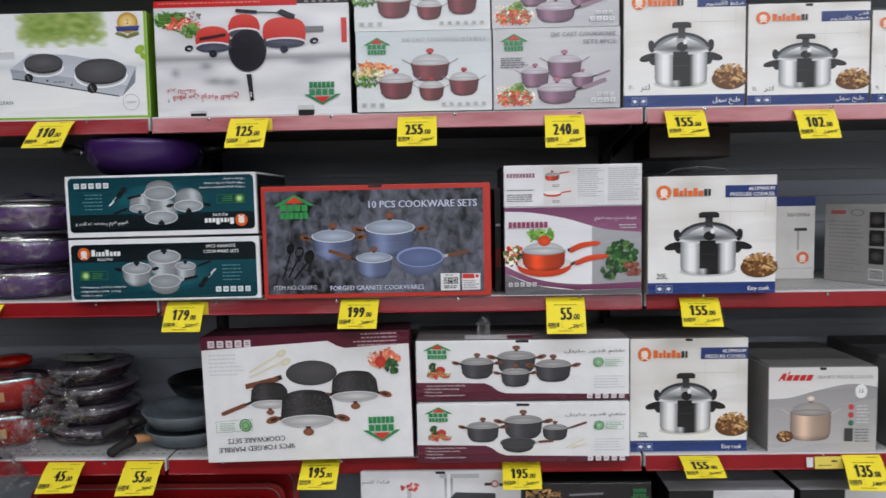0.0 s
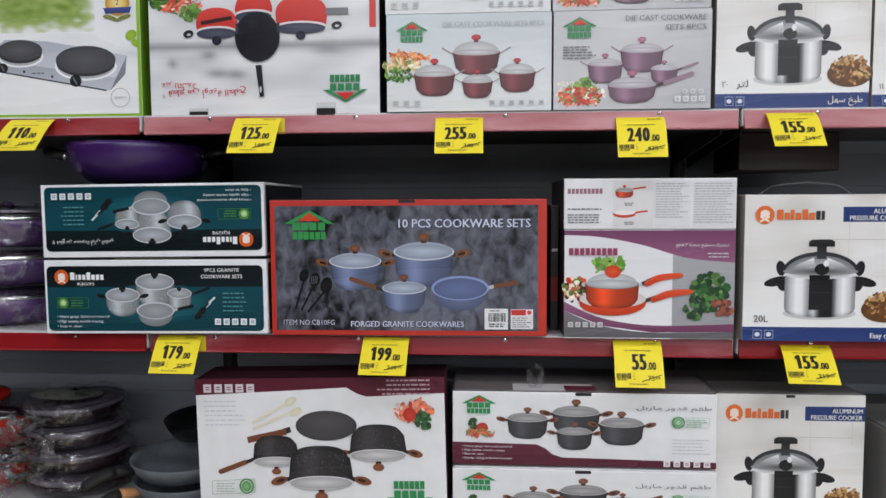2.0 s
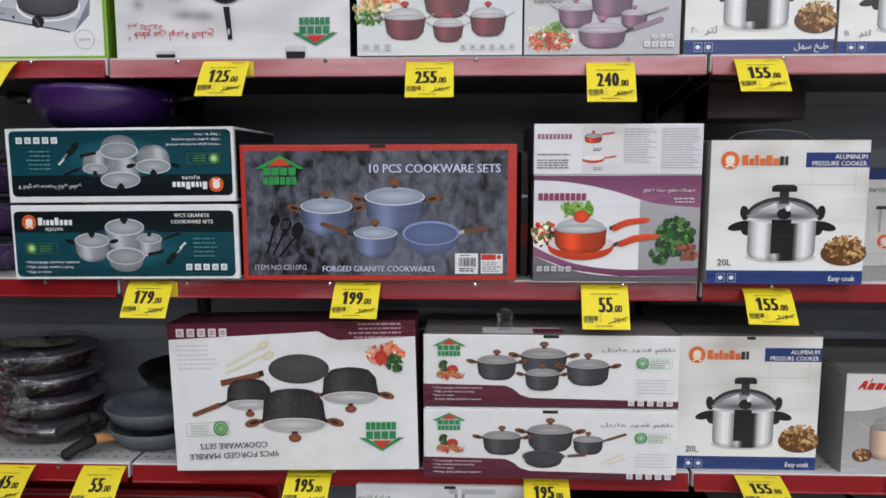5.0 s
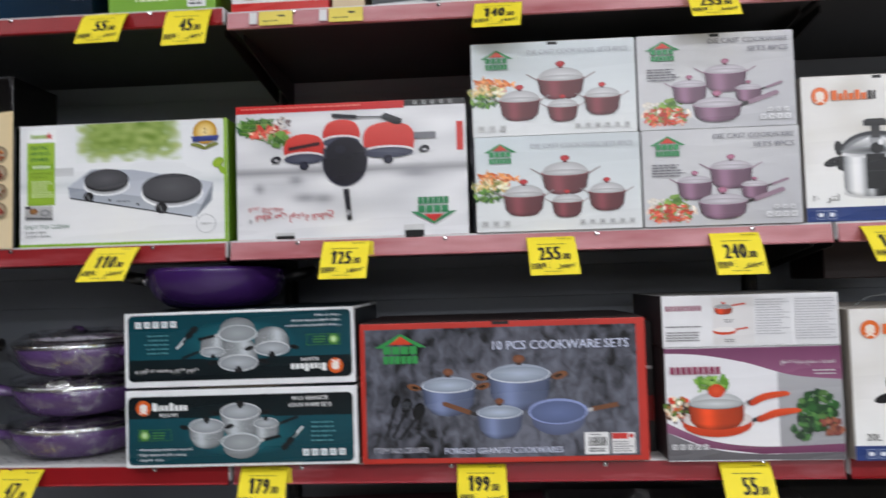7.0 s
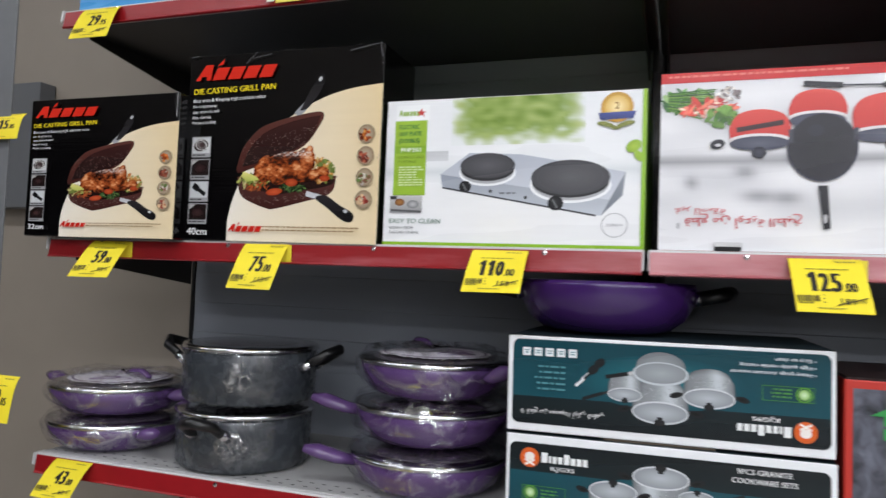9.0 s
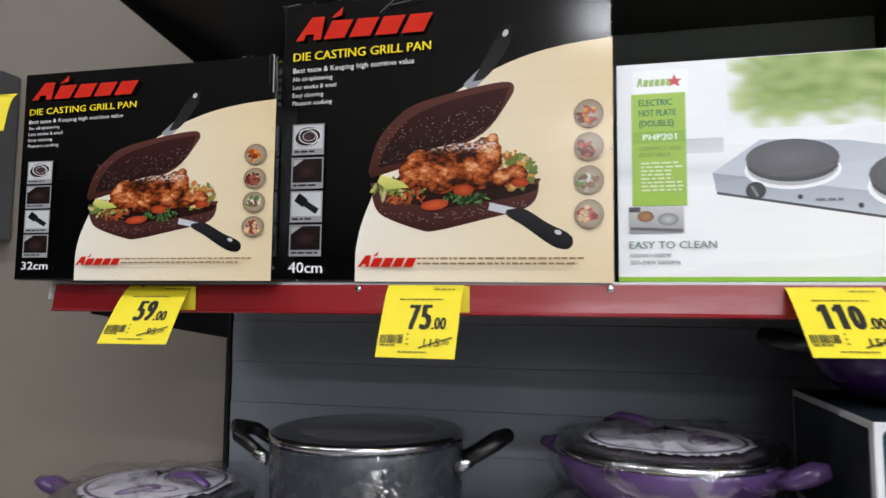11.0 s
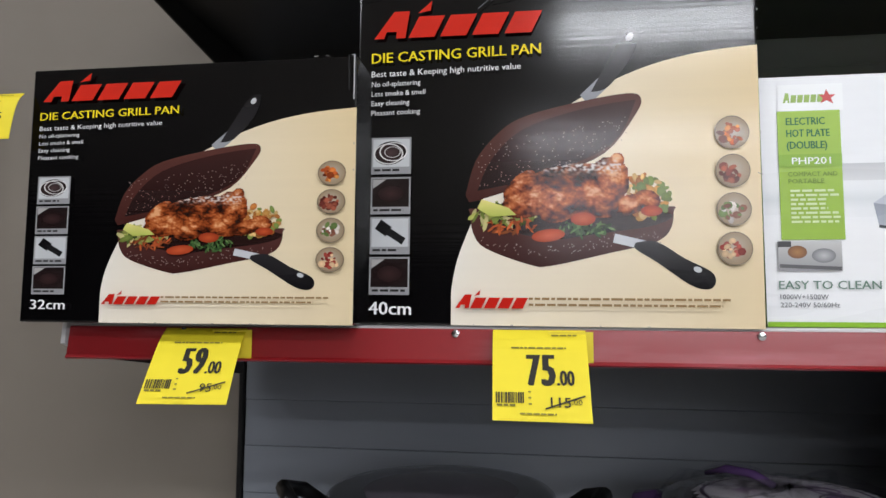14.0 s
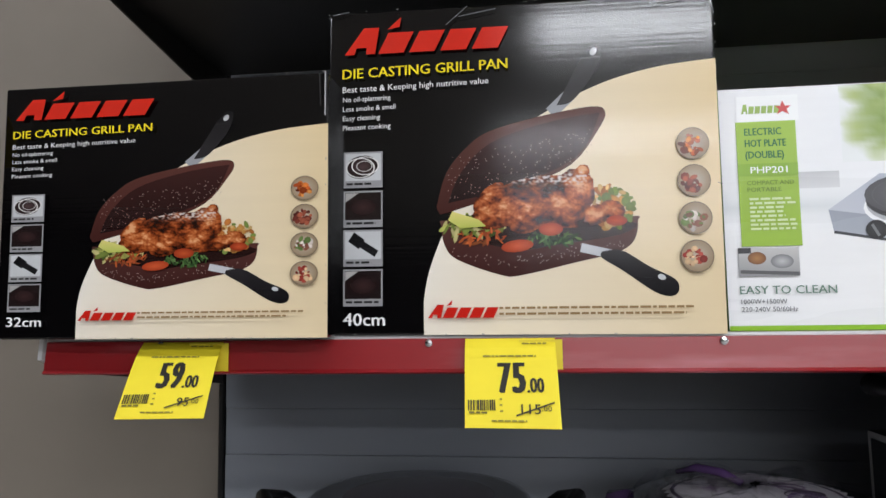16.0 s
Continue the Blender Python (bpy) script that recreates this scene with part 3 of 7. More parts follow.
plum_top = carton("cookware_box", -0.224, 0.101, Z3 + 0.1915, Z3 + 0.3795, 1.744, 0.32, "pale carton of plum red die cast pots, stacked on another", (214, 216, 216), (120, 116, 112), (200, 200, 200), group="plum pot boxes")
mauve = carton("cookware_box", 0.107, 0.409, Z3, Z3 + 0.19, 1.742, 0.32, "grey carton of mauve die cast pots", (196, 196, 198), (110, 108, 108), (190, 190, 190), group="mauve pot boxes", flap=False)
mauve_top = carton("cookware_box", 0.105, 0.407, Z3 + 0.1915, Z3 + 0.3795, 1.744, 0.32, "grey carton of mauve die cast pots, stacked on another", (196, 196, 198), (110, 108, 108), (190, 190, 190), group="mauve pot boxes")
# cooker cartons: sides and tops set darker than the fronts
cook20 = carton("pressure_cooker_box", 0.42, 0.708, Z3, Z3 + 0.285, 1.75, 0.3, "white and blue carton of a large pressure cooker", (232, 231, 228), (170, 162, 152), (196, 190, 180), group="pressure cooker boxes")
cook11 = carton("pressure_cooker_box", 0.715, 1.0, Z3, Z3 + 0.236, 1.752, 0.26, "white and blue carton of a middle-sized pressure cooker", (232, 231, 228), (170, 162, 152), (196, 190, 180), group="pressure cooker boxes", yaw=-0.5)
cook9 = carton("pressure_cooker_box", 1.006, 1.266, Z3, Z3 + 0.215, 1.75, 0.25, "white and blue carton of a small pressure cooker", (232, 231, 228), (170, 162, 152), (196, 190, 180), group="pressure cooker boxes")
# second shelf
teal = carton("cookware_box", -0.932, -0.466, Z2, Z2 + 0.153, 1.715, 0.3, "teal and white carton of grey granite cookware", (232, 234, 236), (225, 225, 225), (30, 44, 50), group="teal cookware boxes", flap=False, roll=-0.4, yaw=0.5)
teal_top = carton("cookware_box", -0.934, -0.469, Z2 + 0.157, Z2 + 0.307, 1.717, 0.3, "teal and white carton of granite cookware standing upside down on another", (232, 234, 236), (225, 225, 225), (30, 44, 50), group="teal cookware boxes", flap=False, roll=-0.5, yaw=0.5)
slate_box = carton("cookware_box", -0.459, 0.096, Z2, Z2 + 0.274, 1.722, 0.3, "red-edged carton with blue-grey granite pots printed on dark slate", (188, 48, 36), (165, 40, 32), (52, 36, 36), roll=-0.15, yaw=0.4)
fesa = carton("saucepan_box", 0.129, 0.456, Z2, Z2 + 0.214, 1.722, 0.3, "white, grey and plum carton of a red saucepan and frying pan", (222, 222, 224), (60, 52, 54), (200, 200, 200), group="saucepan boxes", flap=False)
fesa_top = carton("saucepan_box", 0.127, 0.457, Z2 + 0.2145, Z2 + 0.314, 1.722, 0.26, "white carton printed with a small red saucepan, stacked on another", (230, 230, 232), (58, 50, 52), (150, 148, 146), group="saucepan boxes", flap=False)
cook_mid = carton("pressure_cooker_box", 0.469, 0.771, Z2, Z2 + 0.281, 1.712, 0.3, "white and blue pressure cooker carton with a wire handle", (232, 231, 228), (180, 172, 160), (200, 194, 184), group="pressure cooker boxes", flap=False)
cook_back = carton("pressure_cooker_box", 0.71, 0.994, Z2, Z2 + 0.226, 1.97, 0.2, "white and blue pressure cooker carton upside down behind another", (214, 212, 208), (190, 186, 178), (180, 176, 168), flap=False)
side_box = carton("appliance_box", 1.012, 1.232, Z2, Z2 + 0.205, 1.955, 0.26, "light grey carton with small black pictures down its edge", (166, 165, 164), (150, 150, 150), (150, 148, 146), flap=False, yaw=-66)
dark_gap = carton("appliance_box", 0.108, 0.126, Z2, Z2 + 0.262, 1.80, 0.26, "narrow black carton with red print between two others", (26, 23, 24), (28, 24, 24), flap=False)
# first shelf
marble9 = carton("cookware_box", -0.607, -0.1, Z1 + 0.004, Z1 + 0.318, 1.70, 0.11, "white and maroon carton of marble cookware standing upside down, tilted", (232, 232, 232), (90, 30, 44), (44, 18, 26), roll=-1.3, flap=False)
marble8 = carton("cookware_box", -0.091, 0.424, Z1, Z1 + 0.146, 1.70, 0.26, "long white and maroon carton of marble cookware", (230, 230, 230), (200, 198, 196), (216, 216, 216), group="marble cookware boxes", flap_col=(222, 222, 222))
# shade below the next shelf is put into these three tops and flaps
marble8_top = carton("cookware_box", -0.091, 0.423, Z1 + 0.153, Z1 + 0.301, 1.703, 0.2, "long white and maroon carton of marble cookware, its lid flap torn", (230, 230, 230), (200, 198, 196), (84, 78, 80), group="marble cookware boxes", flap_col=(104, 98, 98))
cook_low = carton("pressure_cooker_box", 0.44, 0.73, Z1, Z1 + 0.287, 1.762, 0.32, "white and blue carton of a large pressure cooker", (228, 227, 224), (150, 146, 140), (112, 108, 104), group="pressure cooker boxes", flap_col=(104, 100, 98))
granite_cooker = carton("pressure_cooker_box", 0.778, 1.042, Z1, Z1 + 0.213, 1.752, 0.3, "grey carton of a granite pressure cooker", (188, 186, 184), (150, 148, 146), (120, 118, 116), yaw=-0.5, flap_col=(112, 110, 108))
grey_low = carton("appliance_box", 1.085, 1.4, Z1, Z1 + 0.225, 1.77, 0.3, "dark grey carton beside the granite cooker", (120, 118, 118), (96, 94, 94), (90, 88, 88))
# bottom shelf
grinder = carton("meat_grinder_box", -0.238, 0.163, Z0, 0.752, 1.735, 0.3, "white carton printed with an electric meat grinder", (226, 226, 228), (200, 200, 200), (210, 210, 210))
black_low = carton("cookware_box", 0.168, 0.5, Z0, 0.70, 1.78, 0.36, "flat black carton with a white lower edge and gilt print", (30, 26, 27), (22, 20, 20), (24, 22, 22), gloss=True)
mixer_box = carton("appliance_box", 0.535, 0.845, Z0, 0.69, 1.75, 0.36, "black and white appliance carton", (206, 206, 208), (26, 26, 28), (150, 150, 152), flap=False)
mixer_box2 = carton("appliance_box", 0.86, 1.17, Z0, 0.69, 1.75, 0.36, "black and white appliance carton", (206, 206, 208), (26, 26, 28), (150, 150, 152), flap=False)
# top shelf
blue_white = carton("appliance_box", -1.915, -1.615, Z4W, Z4W + 0.25, 1.76, 0.3, "white carton with a sky blue band and an orange disc", (224, 228, 232), (200, 205, 210), flap=False)
dark_blue = carton("appliance_box", -1.61, -1.022, Z4W, Z4W + 0.3, 1.76, 0.3, "dark blue appliance carton on the top shelf", (12, 30, 46), (10, 26, 40), gloss=True, flap=False)
lime = carton("appliance_box", -0.99, -0.757, Z4W, Z4W + 0.083, 1.765, 0.3, "lime green appliance carton", (118, 168, 44), (100, 150, 36), group="lime boxes", flap=False)
lime_top = carton("appliance_box", -0.99, -0.757, Z4W + 0.0835, Z4W + 0.17, 1.765, 0.3, "lime green appliance carton on another", (122, 172, 46), (104, 154, 38), group="lime boxes", flap=False)
white_red = carton("cookware_box", -0.72, -0.515, Z4, Z4 + 0.25, 1.757, 0.3, "white carton with a red lower band", (226, 226, 226), (190, 30, 30), flap=False)
beige_box = carton("appliance_box", -0.508, -0.44, Z4, Z4 + 0.2, 1.76, 0.3, "narrow beige carton on the top shelf", (206, 184, 150), (190, 170, 138), flap=False)
slate_top = carton("appliance_box", -0.425, 0.085, Z4, Z4 + 0.28, 1.757, 0.3, "dark slate carton with a scuffed lower edge", (46, 52, 56), (40, 46, 50), flap=False)
white_top = carton("cookware_box", 0.1, 0.44, Z4, Z4 + 0.25, 1.757, 0.3, "white cookware carton on the top shelf", (220, 220, 220), (180, 180, 180), flap=False)
red_top = carton("cookware_box", 0.475, 0.9, Z4, Z4 + 0.25, 1.757, 0.3, "red and white cookware carton", (196, 40, 38), (180, 34, 34), flap=False)

# ---- printing on the cartons ----
WHITE, INK, YELLOW = (240, 240, 240), (30, 30, 32), (240, 214, 30)
GREENS = [(60, 110, 40), (90, 140, 50), (40, 80, 34), (120, 160, 70)]
MEAT = [(196, 110, 50), (168, 78, 34), (132, 56, 26), (212, 140, 70), (150, 66, 30), (96, 40, 22)]
VEG = [(200, 60, 40), (210, 90, 50), (90, 130, 50), (236, 214, 190), (220, 120, 60), (60, 96, 40)]
RICE = [(150, 104, 56), (176, 132, 80), (112, 72, 38), (90, 56, 30), (196, 158, 104)]


def mixc(a, b, k):
    return tuple(p + (q - p) * k for p, q in zip(a, b))


def soft(seed, scale, palette):
    """A blurred photograph: colours that drift over the face."""
    def fn(u, v):
        k = 0.5 + 0.9 * noise.noise(Vector((u * scale, v * scale, seed)))
        k = min(max(k, 0), 0.999) * (len(palette) - 1)
        i = int(k)
        return mixc(palette[i], palette[i + 1], k - i)
    return fn


def curve(pts, n=6):
    """Points of a smooth line through those given."""
    out = []
    for i in range(len(pts) - 1):
        p0, p1, p2, p3 = (pts[max(i - 1, 0)], pts[i], pts[i + 1], pts[min(i + 2, len(pts) - 1)])
        for j in range(n):
            t = j / n
            out.append(tuple(0.5 * (2 * b + (c - a) * t + (2 * a - 5 * b + 4 * c - d) * t * t + (3 * b - a - 3 * c + d) * t ** 3) for a, b, c, d in zip(p0, p1, p2, p3)))
    return out + [pts[-1]]


def print_grill(ob, w, h, size, seed):
    a = Art(ob, w, h, (8, 15, 925, 780 if size == "40cm" else 797), PRINT_GLOSS)
    arc = curve([(238, a.rect[3]), (242, 690), (266, 600), (330, 470), (440, 340), (560, 262), (680, 210), (800, 182), (925, 170)])
    k = len(a.v)
    for x, y in arc:
        g = (x - 238) / 690
        for yy in (y, a.rect[3]):
            a.v.append(a.put(max(x, 240), yy)), a.c.append(lin(mixc(mixc((238, 232, 220), (226, 204, 160), g), (234, 220, 194), 0.3 * (yy > 779))))
    for i in range(len(arc) - 1):
        a.f.append((k + 2 * i, k + 2 * i + 2, k + 2 * i + 3, k + 2 * i + 1))
    a.layer += 1
    a.done("printed_cream_panel", "cream printed panel with a curved edge")
    # the double pan
    a.line(545, 280, 598, 232, 30, (150, 152, 156))
    a.poly(curve([(560, 262), (592, 205), (630, 140), (655, 118), (668, 130), (655, 180), (615, 235), (588, 258), (560, 262)], 4), (26, 25, 27), (44, 42, 44))
    a.ell(648, 140, 7, 10, (190, 190, 192), rot=30)
    a.poly(curve([(272, 488), (296, 410), (345, 352), (400, 316), (510, 288), (640, 268), (672, 282), (655, 322), (590, 400), (470, 450), (300, 502), (278, 500), (272, 488)], 4), (88, 52, 46), (66, 34, 30))
    a.poly(curve([(300, 480), (330, 412), (400, 345), (520, 305), (640, 285), (655, 295), (600, 385), (440, 450), (300, 480)], 4), (58, 32, 30), (34, 18, 18))
    rnd = random.Random(seed)
    base = a.layer
    for _ in range(150):
        a.layer = base
        x = rnd.uniform(300, 640)
        y = rnd.uniform(0, 1)
        y = (300 + (640 - x) * 0.16) + y * (395 - (x - 300) * 0.12 - 290) + 20
        a.ell(x, y, 1.4, 1.2, (158, 138, 132), n=5)
    a.layer = base + 1
    a.done("printed_pan_lid", "printed dark brown speckled upper pan")
    a.poly(curve([(282, 528), (300, 520), (500, 540), (720, 520), (738, 532), (728, 575), (690, 600), (600, 620), (470, 648), (420, 646), (320, 610), (290, 575), (282, 528)], 4), (84, 50, 46), (58, 30, 28))
    a.poly(curve([(300, 532), (500, 522), (722, 532), (700, 560), (560, 580), (460, 590), (340, 560), (300, 532)], 4), (40, 22, 20))
    base = a.layer
    for _ in range(90):
        a.layer = base
        x = rnd.uniform(305, 710)
        a.ell(x, rnd.uniform(575, 600) + 30 * math.exp(-((x - 450) / 120) ** 2), 1.5, 1.3, (158, 138, 132), n=5)
    a.layer = base + 1
    a.line(608, 588, 676, 604, 20, (196, 198, 202))
    a.poly(curve([(655, 598), (700, 596), (760, 632), (815, 660), (824, 684), (808, 698), (770, 688), (700, 640), (655, 612), (655, 598)], 4), (44, 42, 44), (20, 19, 21))
    a.ell(787, 656, 9, 6, (196, 198, 200), rot=20)
    a.done("printed_pan_base", "printed dark brown speckled lower pan with a black handle")
    a.blob(360, 535, 70, 24, [(150, 154, 80), (108, 122, 56), (186, 178, 120), (70, 86, 40)], 60, seed + 1, 0.26)
    a.blob(670, 500, 60, 46, [(184, 134, 70), (160, 100, 50), (206, 170, 110), (104, 120, 60)], 80, seed + 2, 0.17)
    lobes = ((515, 482, 128, 58, -6), (396, 470, 46, 20, -42), (418, 508, 64, 34, -12), (492, 516, 54, 34, -24), (572, 506, 52, 36, 20), (600, 452, 42, 42, 40), (614, 424, 17, 24, 20), (642, 516, 48, 22, -14), (680, 506, 30, 22, 10))

    def inside(u, v):
        x, y = 340 + u * 380, 398 + v * 160
        for cx, cy, rx, ry, rot in lobes:
            c_, s_ = math.cos(radians(rot)), math.sin(radians(rot))
            p, q = ((x - cx) * c_ + (y - cy) * s_) / rx, (-(x - cx) * s_ + (y - cy) * c_) / ry
            if p * p + q * q < 1 + 0.12 * noise.noise(Vector((x * 0.06, y * 0.06, 3))):
                return True
        return False

    def roast(u, v):
        x, y = 340 + u * 380, 398 + v * 160
        n = noise.noise(Vector((x * 0.022, y * 0.03, seed))) + 0.9 * noise.noise(Vector((x * 0.05, y * 0.085, 2))) + 0.55 * noise.noise(Vector((x * 0.15, y * 0.2, 5))) + 0.3 * noise.noise(Vector((x * 0.4, y * 0.45, 8))) - 0.7 * max(0, 0.16 - abs(noise.noise(Vector((x * 0.026, y * 0.04, seed + 4))))) * 5
        best = 0
        for cx, cy, rx, ry, rot in lobes[1:]:
            c_, s_ = math.cos(radians(rot)), math.sin(radians(rot))
            p, q = ((x - cx) * c_ + (y - cy) * s_) / rx, (-(x - cx) * s_ + (y - cy) * c_) / ry
            best = max(best, 1 - (p * p + (q + 0.25) ** 2))
        k = min(0.999, max(0, 0.3 + 0.5 * best + 0.42 * n))
        pal = ((34, 14, 9), (86, 36, 18), (142, 66, 30), (186, 102, 54), (224, 164, 116))
        i_ = min(3, int(k * 4))
        c_ = mixc(pal[i_], pal[i_ + 1], k * 4 - i_)
        glaze = math.exp(-((y - 428 - (x - 520) * 0.05) / 15) ** 2) * (abs(x - 520) < 105) * max(0, 0.35 + noise.noise(Vector((x * 0.12, y * 0.2, 9))) * 1.3)
        return mixc(c_, (226, 220, 216), min(0.9, glaze * 1.25))
    a.grid(340, 398, 720, 558, 190, 88, roast, inside)
    a.blob(380, 560, 60, 18, [(176, 88, 46), (150, 70, 38), (110, 60, 34)], 34, seed + 7, 0.2)
    a.blob(545, 566, 60, 20, [(56, 84, 44), (38, 60, 32), (84, 112, 64)], 60, seed + 8, 0.16)
    a.ell(540, 546, 28, 15, (190, 84, 46), (150, 54, 30), n=14)
    a.ell(462, 582, 38, 14, (198, 88, 52), (164, 62, 34), rot=-6, n=14)
    a.ell(690, 530, 24, 12, (190, 80, 44), (150, 54, 30), n=14)
    a.poly([(300, 520), (310, 500), (372, 520), (390, 536), (330, 540)], (226, 216, 130), (180, 190, 90))
    a.done("printed_roast_chicken", "printed roast chicken with vegetables")
    for i, y in enumerate((362, 445, 528, 612)):
        a.ell(865, y, 37, 36, (110, 98, 84))
        a.ell(865, y, 35, 34, (190, 176, 156), (150, 130, 104))
        a.blob(862, y + 3, 24, 20, [MEAT, [(110, 50, 40), (150, 80, 60), (90, 40, 34)], [(120, 76, 60), (90, 110, 60), (200, 190, 180)], [(120, 44, 38), (150, 64, 54), (214, 180, 140)]][i], 26, seed + 20 + i, 0.34)
        a.done("printed_food_roundel", "small round food picture")
    for i, y in enumerate((355, 447, 538, 629)):
        a.rect_(47, y, 143, y + 85, (150, 150, 152))
        a.rect_(51, y + 4, 139, y + 68, (196, 198, 200) if i in (0, 2) else (34, 26, 26))
        if i == 0:
            a.ell(92, y + 36, 40, 27, (74, 58, 58), (34, 26, 26), rot=-8)
            a.ring(88, y + 38, 36, 24, 0.1, (214, 212, 210)), a.ring(100, y + 33, 34, 22, 0.09, (226, 224, 222)), a.ring(98, y + 34, 20, 13, 0.12, (190, 186, 184))
        elif i == 2:
            a.line(66, y + 16, 92, y + 34, 26, (20, 20, 22))
            a.line(86, y + 30, 128, y + 56, 17, (30, 30, 32))
        else:
            a.ell(95, y + 38, 40, 24, (58, 40, 40), (30, 20, 20))
            a.poly([(52, y + 5), (84, y + 5), (52, y + 26)], (170, 168, 166))
        a.bars(54, y + 73, 136, 5, 1, 8, (40, 40, 40), seed + i)
        a.done("printed_thumbnail", "small framed picture")
    RED = (206, 44, 30)
    a.wordmark(56, 58, 438, 122, RED, 5, 0.4, True)
    a.wordmark(254, 712, 410, 742, (196, 36, 26), 5, 0.4, True)
    a.done("printed_maker_mark", "red maker's mark as plain blocks")
    a.text("DIE CASTING GRILL PAN", 44, 180, 25, (236, 214, 40), 402, bold=0.03, tilt=-0.02)
    a.text("Best taste & Keeping high nutritive value", 44, 213, 15, WHITE, 356, tilt=-0.02)
    for i, s in enumerate(("No oil-splattering", "Less smoke & smell", "Easy cleaning", "Pleasant cooking")):
        a.text(s, 45, 236 + i * 22.5, 12.5, WHITE, (118, 130, 92, 118)[i], tilt=-0.02)
    a.text(size, 48, 758, 30, WHITE, 100, bold=0.03)
    a.bars(418, 718, 884, 5, 2, 13, (150, 122, 84), seed + 40)
    a.done("printed_lettering", "yellow and white lettering")
    bottom = a.rect[3]
    for _ in range(26):
        side = rnd.randrange(4)
        p, s = rnd.random(), rnd.uniform(2, 9)
        x, y = ((9 + p * 912, 17), (9 + p * 912, bottom - 2), (10, 17 + p * (bottom - 22)), (923, 17 + p * (bottom - 22)))[side]
        a.line(x, y, x + (s if side < 2 else 0.6), y + (0.6 if side < 2 else s), rnd.uniform(1, 2.2), (150, 148, 146))
    if size == "40cm":
        for x0, y0, x1, y1 in ((300, 62, 352, 20), (330, 44, 420, 30), (780, 40, 900, 20), (912, 15, 922, 70), (915, 452, 925, 456), (20, 24, 60, 18)):
            a.line(x0, y0, x1, y1, 1.6, (120, 122, 126))
    else:
        a.line(921, 17, 921, 150, 3.4, (176, 176, 178)), a.line(906, 17, 908, 120, 1.6, (70, 70, 72))
    a.done("worn_edge", "pale scuffs and creases along the edges")


def print_hotplate(ob, w, h):
    a = Art(ob, w, h, (25, 58, 655, 410))
    a.grid(25, 58, 655, 410, 40, 26, lambda u, v: mixc(soft(3.1, 3, [(226, 230, 232), (236, 238, 240), (240, 241, 242)])(u, v), (208, 214, 216), 0.7 * math.exp(-((v - 0.5) / 0.035) ** 2)) if v < 0.6 else (238, 239, 240))
    a.done("printed_kitchen", "pale blurred printed kitchen")

    def leafy(u, v):
        n = noise.noise(Vector((u * 9, v * 7, 4)))
        edge = min(1, max(0, (u * (1 - u)) * 9 - 0.1 + n * 0.9)) * min(1, max(0, (1 - v) * 3.2 + n))
        return mixc((232, 236, 236), mixc((118, 146, 62), (166, 184, 110), 0.5 + n), edge)
    a.grid(196, 59, 520, 172, 44, 18, leafy)
    a.rect_(132, 184, 190, 208, (196, 198, 200), (216, 218, 220))
    a.done("printed_shrub", "blurred green shrub in the printed window")
    a.poly([(172, 240), (245, 190), (370, 196), (612, 240), (578, 302)], (176, 182, 194), (206, 210, 218))
    a.poly([(172, 240), (578, 302), (560, 337), (545, 336), (178, 272)], (150, 156, 168), (196, 202, 210))
    a.poly([(578, 302), (612, 240), (606, 292), (560, 337)], (142, 148, 158), (116, 122, 132))
    a.line(178, 272, 548, 337, 4, (60, 62, 66))
    a.done("printed_hot_plate", "printed silver double hot plate")
    for x, y, rx, ry in ((290, 224, 68, 30), (488, 254, 91, 40)):
        a.ell(x, y + 15, rx * 1.03, ry, (140, 142, 146), (244, 246, 248))
        a.ell(x, y + 11, rx * 0.97, ry * 0.95, (150, 152, 156), (176, 178, 182))
        a.ell(x, y + 5, rx * 0.98, ry * 0.95, (70, 70, 74), (48, 48, 50))
        a.ell(x, y - 3, rx, ry, (96, 96, 100), (74, 74, 78))
        for q in (0.85, 0.6, 0.35):
            a.ring(x, y - 3, rx * q, ry * q, 0.03, (84, 84, 88))
        a.done("printed_cooking_ring", "printed black cooking ring")
    for x, y, r in ((236, 270, 15), (456, 309, 18)):
        a.ell(x, y, r, r * 0.92, (52, 52, 55), (24, 24, 26), n=18)
        a.line(x - r * 0.4, y - r * 0.5, x + r * 0.2, y + r * 0.6, 4, (120, 122, 124))
        a.done("printed_knob", "printed black knob")
    for x, y in ((300, 281), (385, 296)):
        a.ell(x, y, 4, 4, (40, 40, 42), n=8)
    a.bars(322, 284, 372, 4, 1, 6, (110, 114, 120), 3)
    a.done("printed_switch_marks", "small printed lamps and marks")
    a.rect_(48, 108, 133, 290, (158, 192, 70), (150, 186, 60))
    a.rect_(50, 70, 138, 108, (244, 246, 246))
    a.wordmark(58, 82, 112, 96, (150, 180, 90), 6, 0.1)
    a.poly([(116, 78), (120, 86), (128, 86), (122, 91), (125, 99), (116, 94), (108, 98), (111, 91), (106, 86), (113, 86)], (200, 70, 70))
    for i, s in enumerate(("ELECTRIC", "HOT PLATE", "(DOUBLE)")):
        a.text(s, 60, 128 + i * 17, 11, (34, 110, 66), (52, 58, 54)[i], bold=0.03)
    a.rect_(48, 170, 133, 188, (138, 178, 56))
    a.text("PHP201", 66, 184, 10, (244, 246, 240), 52, bold=0.02)
    a.text("COMPACT AND", 60, 201, 6.5, (110, 140, 50), 66)
    a.text("PORTABLE", 60, 211, 6.5, (110, 140, 50), 48)
    a.bars(62, 220, 128, 3.2, 8, 6.2, (214, 230, 170), 5)
    a.done("printed_green_panel", "lime green lettered panel")
